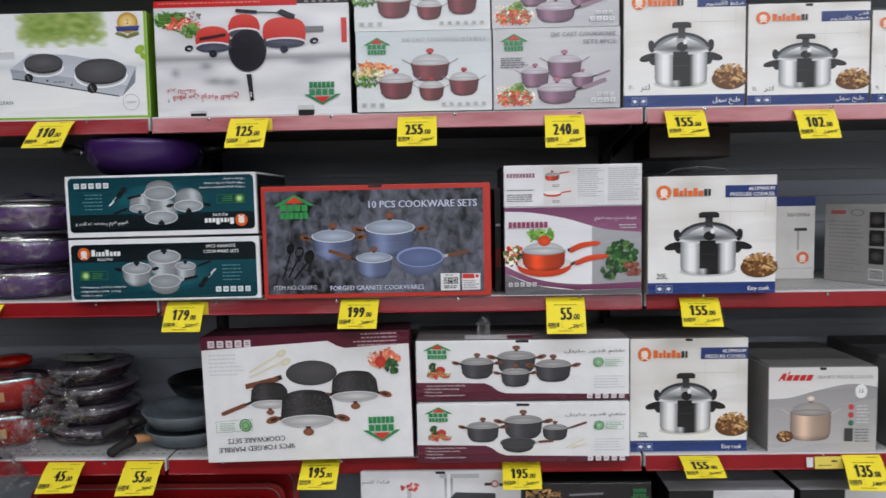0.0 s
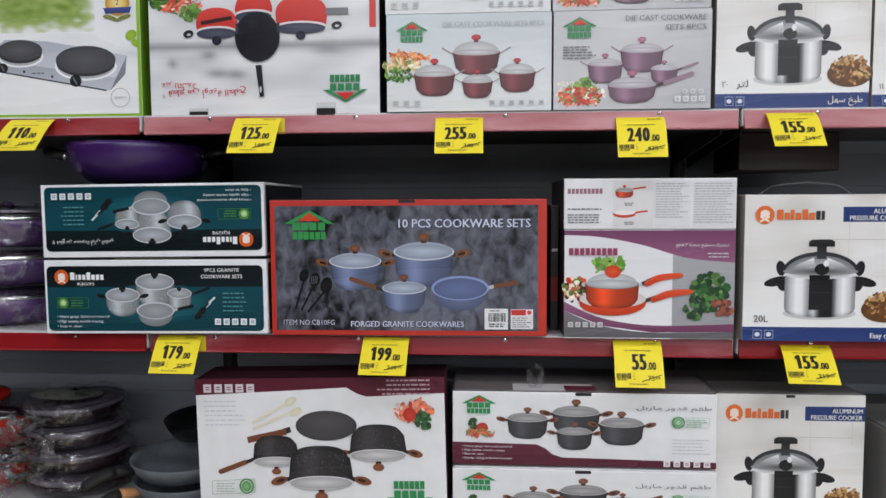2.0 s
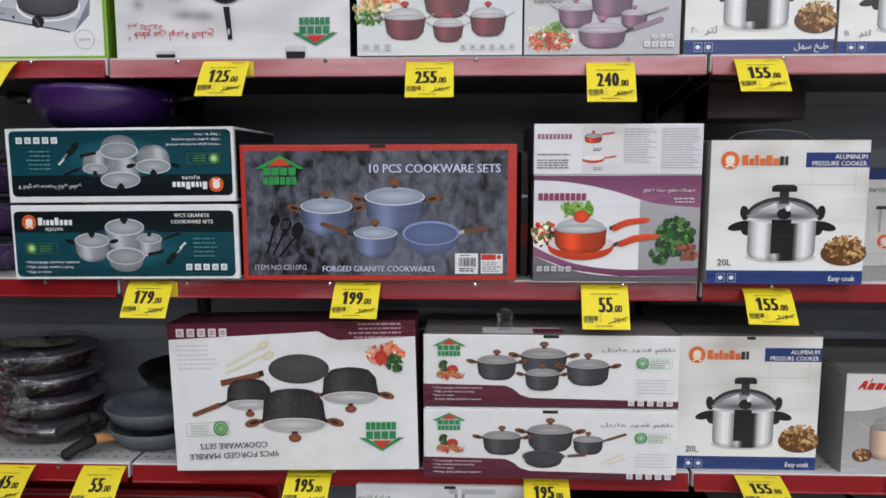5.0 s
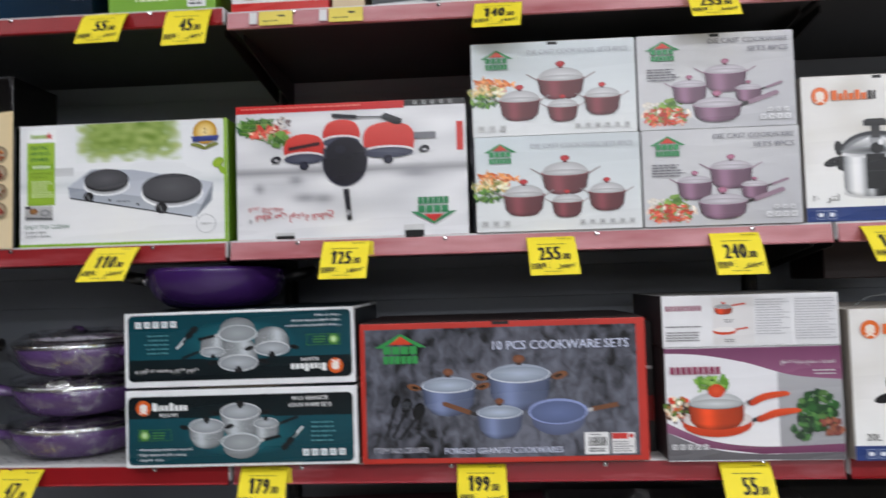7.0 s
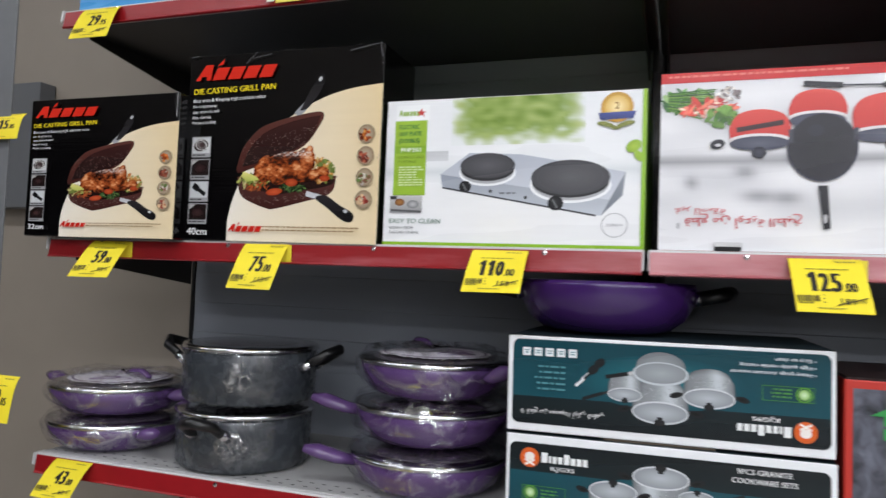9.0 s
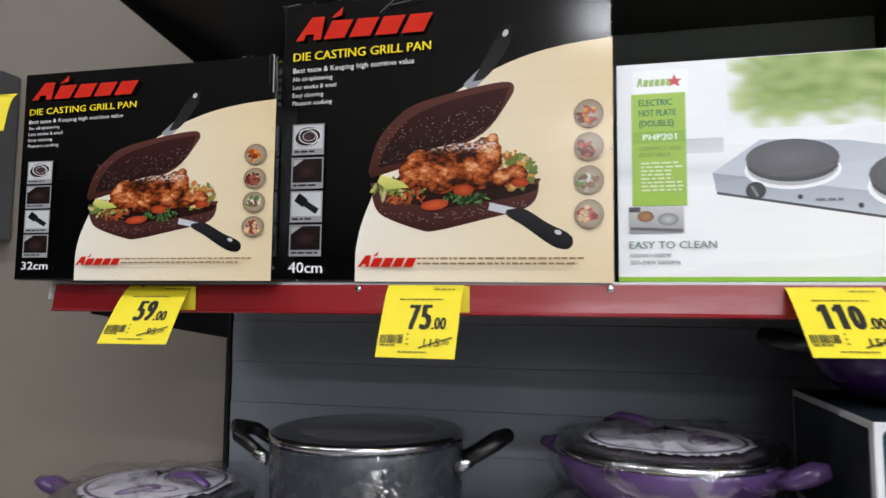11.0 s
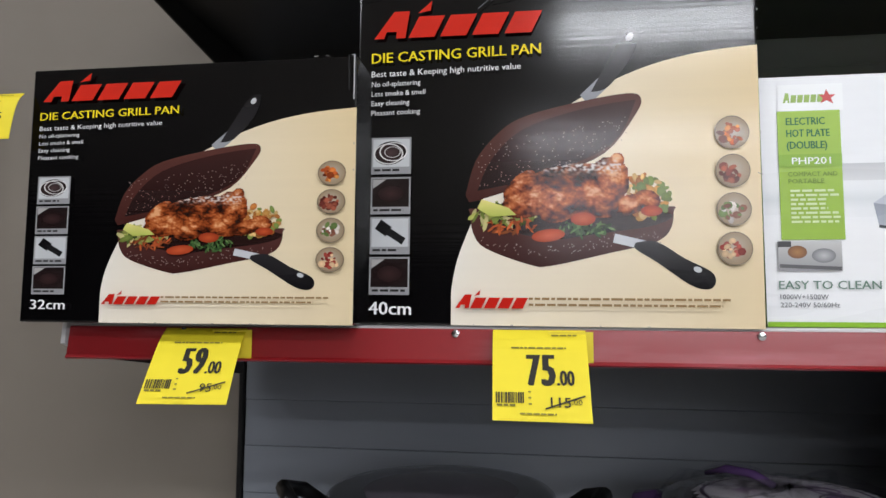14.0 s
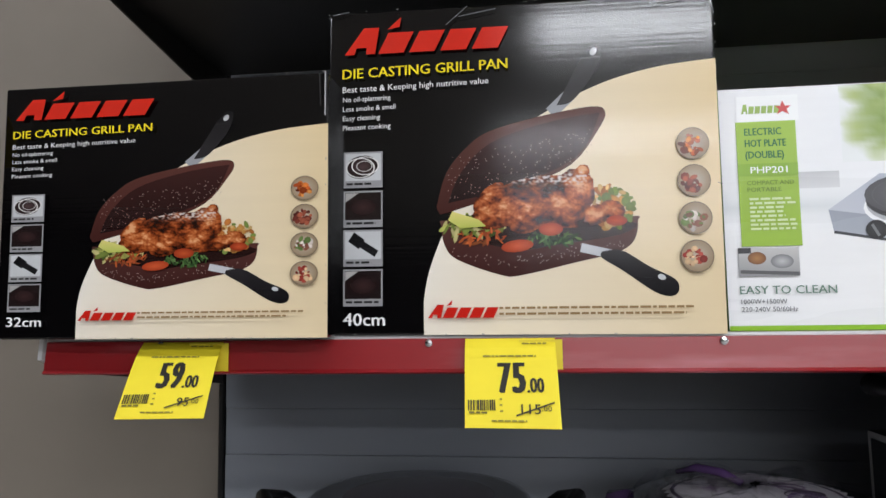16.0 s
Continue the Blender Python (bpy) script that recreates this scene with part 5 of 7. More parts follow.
def print_fesa(ob, w, h):
    a = Art(ob, w, h, (22, 190, 545, 525))
    a.grid(22, 190, 356, 525, 16, 12, lambda u, v: mixc((226, 226, 230), (238, 238, 240), v))
    a.grid(356, 190, 545, 525, 10, 12, lambda u, v: mixc((176, 176, 180), (156, 156, 160), v))
    top = curve([(22, 206), (130, 212), (260, 236), (400, 276), (545, 290)])
    a.poly([(22, 192), (545, 192)] + top[::-1], (116, 62, 96), (150, 96, 128))
    low = curve([(22, 412), (140, 462), (300, 484), (545, 478)])
    a.poly(low + [(545, 502), (300, 506), (140, 486), (22, 440)], (150, 96, 128), (110, 56, 88))
    a.poly(curve([(22, 440), (140, 486), (300, 506), (545, 502)]) + [(545, 523), (22, 523)], (120, 118, 122), (96, 94, 98))
    a.done("printed_background", "white and grey ground with plum bands")
    a.blob(52, 372, 34, 40, [(206, 60, 40), (236, 214, 190), (90, 120, 50), (180, 110, 60), (60, 40, 40)], 70, 41, 0.22)
    a.blob(160, 300, 48, 24, [(90, 140, 50), (60, 110, 40), (130, 170, 80)], 46, 42, 0.3)
    a.blob(470, 380, 56, 56, [(40, 80, 40), (60, 110, 56), (30, 60, 34), (90, 130, 70)], 120, 43, 0.2)
    a.blob(430, 430, 34, 34, [(50, 80, 50), (36, 56, 40), (70, 110, 60)], 50, 44, 0.26)
    a.blob(505, 430, 36, 24, [(130, 70, 60), (104, 50, 50), (150, 90, 70)], 36, 45, 0.26)
    a.done("printed_vegetable_picture", "printed leafy greens and vegetables")
    O = (222, 76, 36)
    a.line(262, 356, 300, 338, 12, (60, 60, 64)), a.poly(curve([(270, 350), (310, 328), (376, 322), (384, 334), (320, 346), (276, 364), (270, 350)], 4), (226, 84, 44), (196, 60, 30))
    a.line(272, 408, 306, 396, 12, (60, 60, 64)), a.poly(curve([(290, 398), (340, 376), (408, 372), (414, 384), (350, 396), (296, 412), (290, 398)], 4), (226, 84, 44), (196, 60, 30))
    a.ell(172, 414, 104, 40, O, (196, 60, 28))
    a.ell(172, 402, 103, 28, (240, 236, 234), (214, 206, 204))
    a.pot(170, 356, 166, 66, O, lid=(206, 210, 212), rim=(120, 120, 122), knob=(214, 66, 36), ears="--", taper=0.92, e=0.2, dome=0.2)
    a.ell(172, 318, 25, 20, (230, 90, 50), (206, 64, 34), n=16)
    a.done("printed_red_saucepan", "printed orange-red saucepan and frying pan")
    for i in range(9):
        a.rect_(36 + i * 17, 246, 49 + i * 17, 268, (150, 66, 96))
    a.done("printed_maker_mark", "plum maker's name as plain blocks")
    a.text(joined("\u062a\u062c\u0647\u064a\u0632\u0627\u062a \u0645\u0637\u0628\u062e \u062d\u0631\u0641\u064a\u0629 \u0663 \u0642\u0637\u0639"), 524, 240, 10, WHITE, 160, "r")
    a.bars(440, 260, 524, 4, 2, 10, (206, 200, 206), 3, True)
    a.icons(34, 474, 16, 23, 5, (206, 206, 208), (110, 108, 112))
    a.done("printed_lettering", "white lettering and small signs")


def print_fesa_top(ob, w, h):
    a = Art(ob, w, h, (28, 28, 548, 188))
    a.rect_(178, 38, 300, 180, (222, 220, 220)), a.rect_(302, 38, 410, 180, (224, 224, 226)), a.rect_(418, 38, 545, 180, (222, 222, 224))
    for i in range(9):
        a.rect_(40 + i * 12, 60, 49 + i * 12, 76, (160, 110, 126))
    a.done("printed_panel", "pale printed panels and a maker's mark as plain blocks")
    O = (206, 70, 40)
    a.line(236, 62, 276, 56, 5, O), a.line(240, 136, 282, 130, 5, O)
    a.pot(211, 66, 54, 20, O, lid=(180, 180, 182), knob=(190, 56, 34), ears="--", taper=0.92, e=0.2)
    a.ell(212, 140, 34, 11, O), a.ell(212, 135, 33, 8, (236, 232, 230))
    a.done("printed_red_saucepan", "small printed red saucepan and pan")
    a.bars(306, 44, 404, 3, 14, 8, (176, 176, 180), 5), a.bars(422, 44, 540, 3, 16, 8, (180, 180, 184), 6)
    a.bars(40, 122, 168, 4, 1, 8, (110, 108, 110), 7), a.bars(40, 140, 168, 4, 4, 8, (130, 128, 130), 8)
    a.bars(212, 104, 244, 3, 2, 6, (130, 128, 130), 9), a.bars(212, 164, 244, 3, 2, 6, (130, 128, 130), 10)
    a.done("printed_text_block", "lines of small grey print")


def print_marble9(ob, w, h):
    a = Art(ob, w, h, (25, 75, 1030, 665))
    a.poly([(25, 75), (1030, 75), (1030, 136), (720, 148), (682, 136), (640, 112), (560, 116), (25, 138)], (84, 26, 44), (92, 30, 48))
    a.icons(60, 96, 32, 44, 5, (214, 206, 210), (130, 90, 104))
    a.done("printed_maroon_band", "maroon printed band")
    a.bars(60, 160, 230, 5, 6, 18, (206, 208, 212), 3)
    a.bars(750, 84, 972, 6, 4, 17, (190, 160, 168), 4, True)
    for i, (y, k) in enumerate(((246, -0.52), (270, -0.42))):
        a.line(255, y, 420, y + 165 * k, 11, (226, 220, 196)), a.ell(414 + i * 20, y + 160 * k, 26, 15, (232, 226, 204), (216, 208, 180), rot=-28, n=14)
    a.done("printed_faint_utensil_set", "faint printed wooden utensils and small print")
    D, WD = (60, 58, 59), (120, 72, 50)
    a.line(410, 272, 380, 280, 22, (44, 42, 42)), a.line(232, 312, 392, 280, 24, WD)
    a.ell(554, 258, 124, 58, (92, 90, 92), (62, 60, 62)), a.ell(554, 246, 112, 44, (84, 82, 84), (70, 68, 70))
    a.done("printed_frying_pan", "printed dark speckled frying pan upside down")
    for cx, y, ww, hh, er in ((760, 372, 232, 106, "ee"), (346, 396, 190, 92, "l-"), (526, 478, 266, 130, "ee")):
        a.pot(cx, y, ww, hh, D, up=-1, lid=(206, 204, 204), rim=(222, 220, 220), knob=(116, 68, 48), ears=er, ear=WD, taper=0.82, e=0.2, dome=0.12, speck=(98, 96, 98))
        a.done("printed_pot", "printed dark marble pot upside down with a wooden knob")
    a.blob(900, 200, 74, 40, [(214, 110, 80), (200, 70, 54), (236, 206, 196), (226, 140, 110)], 70, 51, 0.24)
    a.blob(945, 236, 30, 34, [(50, 90, 50), (70, 120, 64), (36, 66, 40)], 40, 52, 0.3)
    a.ell(890, 216, 26, 26, (206, 70, 50), (180, 50, 40), n=16)
    a.done("printed_vegetable_picture", "printed tomatoes and greens upside down")
    a.mark(790, 470, 974, 586, (206, 60, 44), (46, 140, 80), -1)
    a.done("printed_maker_mark", "red and green maker's mark upside down")
    a.text("9PCS FORGED MARBLE", 456, 580, 24, (60, 60, 64), 370, rot=180, bold=0.015, tilt=-0.04)
    a.text("COOKWARE SETS", 412, 544, 24, (60, 60, 64), 280, rot=180, bold=0.015, tilt=-0.03)
    for p, q in (((80, 470), (256, 462)), ((256, 462), (256, 514)), ((256, 514), (80, 522)), ((80, 522), (80, 470))):
        a.line(*p, *q, 2, (150, 180, 150))
    a.ring(222, 490, 30, 30, 0.2, (70, 140, 70)), a.ell(222, 490, 20, 20, (150, 200, 140), (80, 150, 80), n=16)
    a.bars(98, 478, 178, 4, 4, 10, (170, 190, 170), 6)
    a.done("printed_lettering", "grey lettering upside down and a green seal")


def print_marble8(ob, w, h, second):
    a = Art(ob, w, h, (18, 102, 1092, 430))
    a.poly([(18, 330), (366, 336), (400, 352), (430, 378), (470, 392), (1092, 402), (1092, 430), (18, 430)], (96, 36, 56), (84, 28, 46))
    a.done("printed_maroon_band", "maroon printed band")
    D, WD = (72, 72, 76), (112, 72, 54)
    if second:
        items = ((556, 196, 196, 96, "ee"), (352, 226, 164, 84, "ee"), (716, 238, 128, 66, "-l"))
    else:
        items = ((526, 190, 196, 90, "ee"), (328, 220, 168, 84, "ee"), (710, 236, 182, 88, "ee"), (520, 276, 146, 74, "ee"))
    for cx, y, ww, hh, er in items:
        a.pot(cx, y, ww, hh, D, lid=(170, 168, 168), rim=(190, 188, 188), knob=(108, 70, 54), ears=er, ear=WD, taper=0.82, e=0.2, dome=0.15, speck=(92, 92, 96))
        a.done("printed_pot", "printed dark marble pot with a wooden knob")
    if second:
        a.pan(528, 320, 180, D, (70, 70, 74), WD, 1, 1, 0.34, 0.05)
        a.done("printed_frying_pan", "printed dark marble frying pan")
        for i in range(2):
            a.line(770 + i * 30, 352, 866 + i * 12, 300 + i * 26, 7, (226, 218, 190))
        a.done("printed_faint_utensil_set", "faint printed wooden utensils")
    a.blob(104, 250, 22, 24, [(60, 90, 50), (80, 116, 64), (44, 70, 40)], 34, 61, 0.3)
    a.ell(142, 264, 24, 22, (200, 66, 50), (176, 50, 40), n=16)
    a.blob(138, 288, 62, 16, [(206, 90, 60), (220, 120, 80), (190, 70, 50), (120, 140, 80)], 50, 62, 0.22)
    a.done("printed_vegetable_picture", "printed tomatoes and broccoli")
    a.mark(56, 118, 200, 200, (206, 60, 44), (46, 140, 80))
    a.done("printed_maker_mark", "red and green maker's mark")
    a.text(joined("\u0637\u0642\u0645 \u0642\u062f\u0648\u0631 \u0645\u0627\u0631\u0628\u0644") , 1068, 172, 17, (110, 110, 114), 300, "r")
    for i, s in enumerate(("Heavy gauge aluminum material", "High quality marble coating", "Easy to clean", "Energy saving induction bottom")):
        a.text("\u2022 " + s, 58, 350 + i * 17.5, 9.5, (226, 214, 218), (206, 176, 90, 206)[i], bold=0.015)
    a.icons(880, 396, 26, 40, 5, (226, 220, 222), (150, 120, 130))
    a.ring(936, 226, 26, 26, 0.22, (70, 140, 80)), a.ell(936, 226, 18, 18, (190, 220, 190), (90, 160, 100), n=16)
    a.bars(968, 212, 1052, 4, 4, 10, (150, 190, 160), 5)
    for p, q in (((912, 204), (1058, 204)), ((1058, 204), (1058, 248)), ((1058, 248), (912, 248))):
        a.line(*p, *q, 1.6, (170, 196, 176))
    a.bars(914, 300, 1068, 4, 5, 15, (196, 200, 206), 6)
    a.done("printed_lettering", "white and grey lettering with a green seal")


def print_granite(ob, w, h):
    a = Art(ob, w, h, (1148, 150, 1455, 380))
    a.poly([(1148, 150), (1455, 150)] + curve([(1455, 205), (1380, 196), (1290, 212), (1210, 232), (1148, 236)]), (214, 212, 210), (226, 224, 222))
    a.poly(curve([(1148, 236), (1210, 232), (1290, 212), (1380, 196), (1455, 205)]) + [(1455, 380), (1148, 380)], (150, 148, 148), (186, 184, 184))
    a.done("printed_background", "two-tone grey ground with a curved edge")
    a.pot(1268, 272, 116, 76, (206, 178, 158), lid=(170, 164, 160), rim=(120, 116, 120), knob=(196, 180, 170), ears="ww", ear=(190, 180, 176), taper=0.96, e=0.18, dome=0.24)
    a.done("printed_pressure_cooker", "printed pale pink pressure cooker")
    a.ell(1196, 338, 24, 16, (120, 80, 56), (90, 56, 40)), a.blob(1196, 335, 18, 11, RICE, 26, 71, 0.3)
    a.done("printed_rice_dish", "printed plate of rice")
    a.wordmark(1176, 166, 1270, 186, (196, 40, 36), 5, 0.4, True)
    a.done("printed_maker_mark", "red maker's mark as plain blocks")
    a.text("GRANITE PRESSURE COOKER", 1284, 181, 9, (150, 148, 148), 158)
    a.ell(1409, 216, 17, 19, (236, 236, 236)), a.text("11", 1409, 220, 11, (80, 80, 82), None, "c", bold=0.02)
    for i, y in enumerate((258, 280, 302)):
        a.ell(1382, y, 8, 8, ((196, 70, 60), (190, 60, 60), (60, 110, 80))[i], n=12)
    a.bars(1398, 254, 1436, 3, 6, 9, (206, 206, 206), 4)
    a.rect_(1364, 316, 1388, 352, (60, 60, 62)), a.bars(1394, 318, 1436, 3, 5, 8, (110, 110, 112), 5)
    a.done("printed_lettering", "grey lettering, signs and a roundel")


def print_small_cartons():
    a = Art(cook_back, 0.284, 0.226, (0, 0, 285, 232))
    a.rect_(0, 0, 285, 26, (40, 56, 110)), a.rect_(0, 200, 285, 203, (200, 196, 190))
    a.badge(252, 172, 17, (226, 110, 60), (236, 226, 220))
    a.text("PRESSURE", 268, 46, 10, (90, 88, 90), 60, rot=180), a.rect_(236, 90, 241, 150, (170, 168, 166)), a.rect_(228, 88, 262, 96, (70, 70, 72))
    a.done("printed_design", "blue band and orange badge upside down")
    part("handle_loop", tube([(0.1, 0.08, 0.226), (0.12, 0.08, 0.239), (0.16, 0.08, 0.242), (0.2, 0.08, 0.226)], 0.003, 6), BLACK, cook_back)
    a = Art(side_box, 0.22, 0.205, (0, 0, 220, 205))
    a.wordmark(20, 14, 62, 26, (190, 80, 76), 6, 0.1), a.ring(94, 22, 18, 9, 0.16, (110, 110, 112))
    a.bars(14, 44, 118, 3, 14, 10, (150, 148, 148), 8)
    for i in range(3):
        a.rect_(128, 20 + i * 46, 168, 60 + i * 46, (40, 38, 40)), a.ell(148, 40 + i * 46, 15, 12, (90, 88, 90), (60, 58, 60), n=12)
    a.rect_(128, 164, 168, 194, (226, 226, 226))
    for i in range(9):
        a.rect_(131 + i * 4, 167, 133 + i * 4, 190, (40, 40, 42))
    a.done("printed_design", "small black pictures and lines of print")
    a = Art(dark_gap, 0.018, 0.262, (0, 0, 18, 262))
    a.rect_(2, 150, 16, 200, (120, 26, 24)), a.rect_(3, 90, 15, 96, (200, 200, 200))
    a.done("printed_design", "red and white print")
    # bottom shelf
    a = Art(grinder, 0.401, 0.372, (78, 140, 608, 630))
    a.rect_(340, 150, 470, 164, (190, 192, 194)), a.rect_(356, 164, 384, 250, (150, 152, 154), (206, 208, 210)), a.rect_(364, 150, 376, 250, (236, 236, 238))
    a.rect_(370, 236, 524, 420, (196, 198, 200), (170, 172, 174)), a.poly([(370, 236), (392, 212), (524, 216), (524, 240)], (60, 62, 64))
    a.rect_(380, 238, 436, 420, (34, 34, 36)), a.ell(340, 268, 26, 20, (170, 172, 174), (110, 112, 114)), a.ell(494, 262, 9, 9, (40, 40, 42), n=12), a.ell(512, 256, 8, 8, (40, 40, 42), n=12)
    a.rect_(228, 236, 302, 300, (190, 192, 194)), a.rect_(228, 232, 262, 296, (38, 38, 40)), a.rect_(232, 196, 246, 234, (196, 196, 198))
    a.blob(242, 192, 30, 12, [(190, 50, 50), (206, 90, 80)], 24, 81, 0.3), a.blob(204, 280, 28, 20, [(190, 50, 50), (206, 90, 80)], 30, 82, 0.3)
    a.done("printed_meat_grinder", "printed steel and black meat grinder")
    a.text(joined("\u0641\u0631\u0627\u0645\u0629 \u0627\u0644\u0644\u062d\u0645"), 84, 180, 12, (110, 110, 112), 90)
    a.rect_(488, 180, 510, 190, (60, 60, 62)), a.ring(522, 184, 12, 12, 0.3, (190, 60, 70)), a.rect_(536, 182, 596, 192, (60, 60, 62))
    a.done("printed_lettering", "grey lettering and a maker's mark as plain shapes")
    a = Art(black_low, 0.332, 0.32, (610, 200, 1150, 720), PRINT_GLOSS)
    a.rect_(610, 298, 1150, 306, (220, 220, 220)), a.blob(700, 248, 70, 20, [(150, 110, 60), (110, 80, 44), (190, 150, 90)], 40, 83, 0.22), a.line(810, 252, 950, 246, 8, (130, 130, 134))
    a.mark(1060, 226, 1140, 292, (190, 60, 40), (40, 120, 60), -1)
    a.done("printed_design", "gilt print and a maker's mark")
    for ob, sd in ((mixer_box, 84), (mixer_box2, 85)):
        a = Art(ob, 0.31, 0.31, (0, 0, 310, 310))
        a.rect_(0, 0, 110, 310, (24, 24, 26)), a.ring(210, 60, 34, 9, 0.12, (170, 50, 50)), a.bars(176, 56, 244, 5, 1, 8, (110, 100, 100), sd)
        a.done("printed_design", "black panel and a red oval")
    # top shelf
    a = Art(blue_white, 0.3, 0.25, (0, 0, 300, 250))
    a.rect_(0, 205, 300, 250, (60, 140, 206), (80, 160, 216)), a.ell(150, 205, 38, 40, (226, 150, 60), (206, 120, 40), a0=180, a1=360), a.blob(190, 158, 90, 14, [(90, 104, 70), (60, 76, 50)], 30, 86, 0.26)
    a.poly([(60, 190), (80, 172), (100, 190)], (60, 110, 180)), a.poly([(220, 190), (240, 170), (262, 190)], (60, 110, 180)), a.bars(190, 228, 290, 6, 1, 8, (210, 226, 240), 9)
    a.done("printed_design", "sky blue band, orange disc and print")
    a = Art(dark_blue, 0.588, 0.3, (0, 0, 588, 300), PRINT_GLOSS)
    a.grid(0, 0, 588, 300, 16, 10, lambda u, v: mixc((9, 26, 42), (14, 46, 70), math.exp(-((u - 0.5) / 0.3) ** 2)))
    a.text("220-240V~50-60Hz  2000W", 150, 262, 12, (150, 180, 200), 150), a.rect_(540, 240, 575, 262, (226, 228, 230)), a.bars(544, 246, 572, 4, 2, 8, (90, 90, 92), 10)
    a.ell(440, 180, 40, 50, (24, 26, 30), (14, 16, 20)), a.rect_(330, 170, 400, 205, (120, 130, 140), (60, 70, 80))
    a.done("printed_design", "printed appliance, small lettering and a sticker")
    for ob in (lime, lime_top):
        a = Art(ob, 0.233, 0.083, (0, 0, 233, 83))
        a.wordmark(60, 34, 132, 56, (226, 236, 206), 6, 0.1), a.poly([(136, 40), (146, 32), (152, 44), (146, 54)], (206, 80, 50))
        a.rect_(172, 50, 212, 72, (226, 228, 228)), a.bars(176, 55, 208, 4, 2, 8, (80, 80, 82), 11)
        a.done("printed_design", "white maker's mark as plain blocks and a sticker")
    a = Art(white_red, 0.205, 0.25, (0, 0, 205, 250))
    a.rect_(0, 230, 205, 250, (196, 40, 36)), a.ell(40, 190, 46, 34, (206, 150, 70), (150, 90, 40)), a.blob(40, 188, 36, 24, [(206, 130, 60), (226, 180, 110), (90, 110, 50)], 40, 87, 0.26)
    a.ell(120, 160, 40, 30, (50, 50, 52), (30, 30, 32)), a.poly([(176, 196), (188, 208), (176, 220), (164, 208)], (206, 80, 50))
    a.done("printed_design", "food picture over a red band")
    a = Art(slate_top, 0.51, 0.28, (0, 0, 510, 280))
    a.rect_(20, 250, 70, 262, (150, 154, 156)), a.poly([(10, 276), (100, 272), (120, 277), (200, 270), (300, 268), (320, 274), (500, 271), (500, 274), (320, 277), (10, 279)], (190, 192, 192))
    a.done("printed_design", "scuffed pale edge")


print_grill(grill40, 0.418, 0.362, "40cm", 100)
print_grill(grill32, 0.378, 0.284, "32cm", 200)
print_hotplate(hotplate, 0.447, 0.256)
print_redset(redset, 0.474, 0.276)
print_plum(plum, 0.325, 0.19, 300)
print_plum(plum_top, 0.325, 0.188, 300)
print_mauve(mauve, 0.302, 0.19, 310)
print_mauve(mauve_top, 0.302, 0.188, 310)
print_cooker(cook20, 0.288, 0.285, "\u0662\u0660", True, 5.1)
print_cooker(cook11, 0.285, 0.236, "\u0661\u0661", True, 5.1)
print_cooker(cook9, 0.26, 0.215, "\u0669", True, 5.1)
print_cooker(cook_mid, 0.302, 0.281, "20L", False, 5.1)
print_cooker(cook_low, 0.29, 0.287, "20L", False, 5.1)
print_teal(teal, 0.466, 0.153, False, 1)
print_teal(teal_top, 0.465, 0.15, True, 1)
print_slate(slate_box, 0.555, 0.274)
print_fesa(fesa, 0.327, 0.214)
print_fesa_top(fesa_top, 0.33, 0.0995)
print_marble9(marble9, 0.507, 0.314)
print_marble8(marble8_top, 0.514, 0.148, False)
print_marble8(marble8, 0.515, 0.146, True)
print_granite(granite_cooker, 0.264, 0.213)
print_small_cartons()
part("wire_handle", tube([(0.06, 0.1, 0.281), (0.09, 0.1, 0.3), (0.16, 0.1, 0.307), (0.22, 0.1, 0.3), (0.25, 0.1, 0.281)], 0.0012, 6), GREY_CARD, cook_mid)


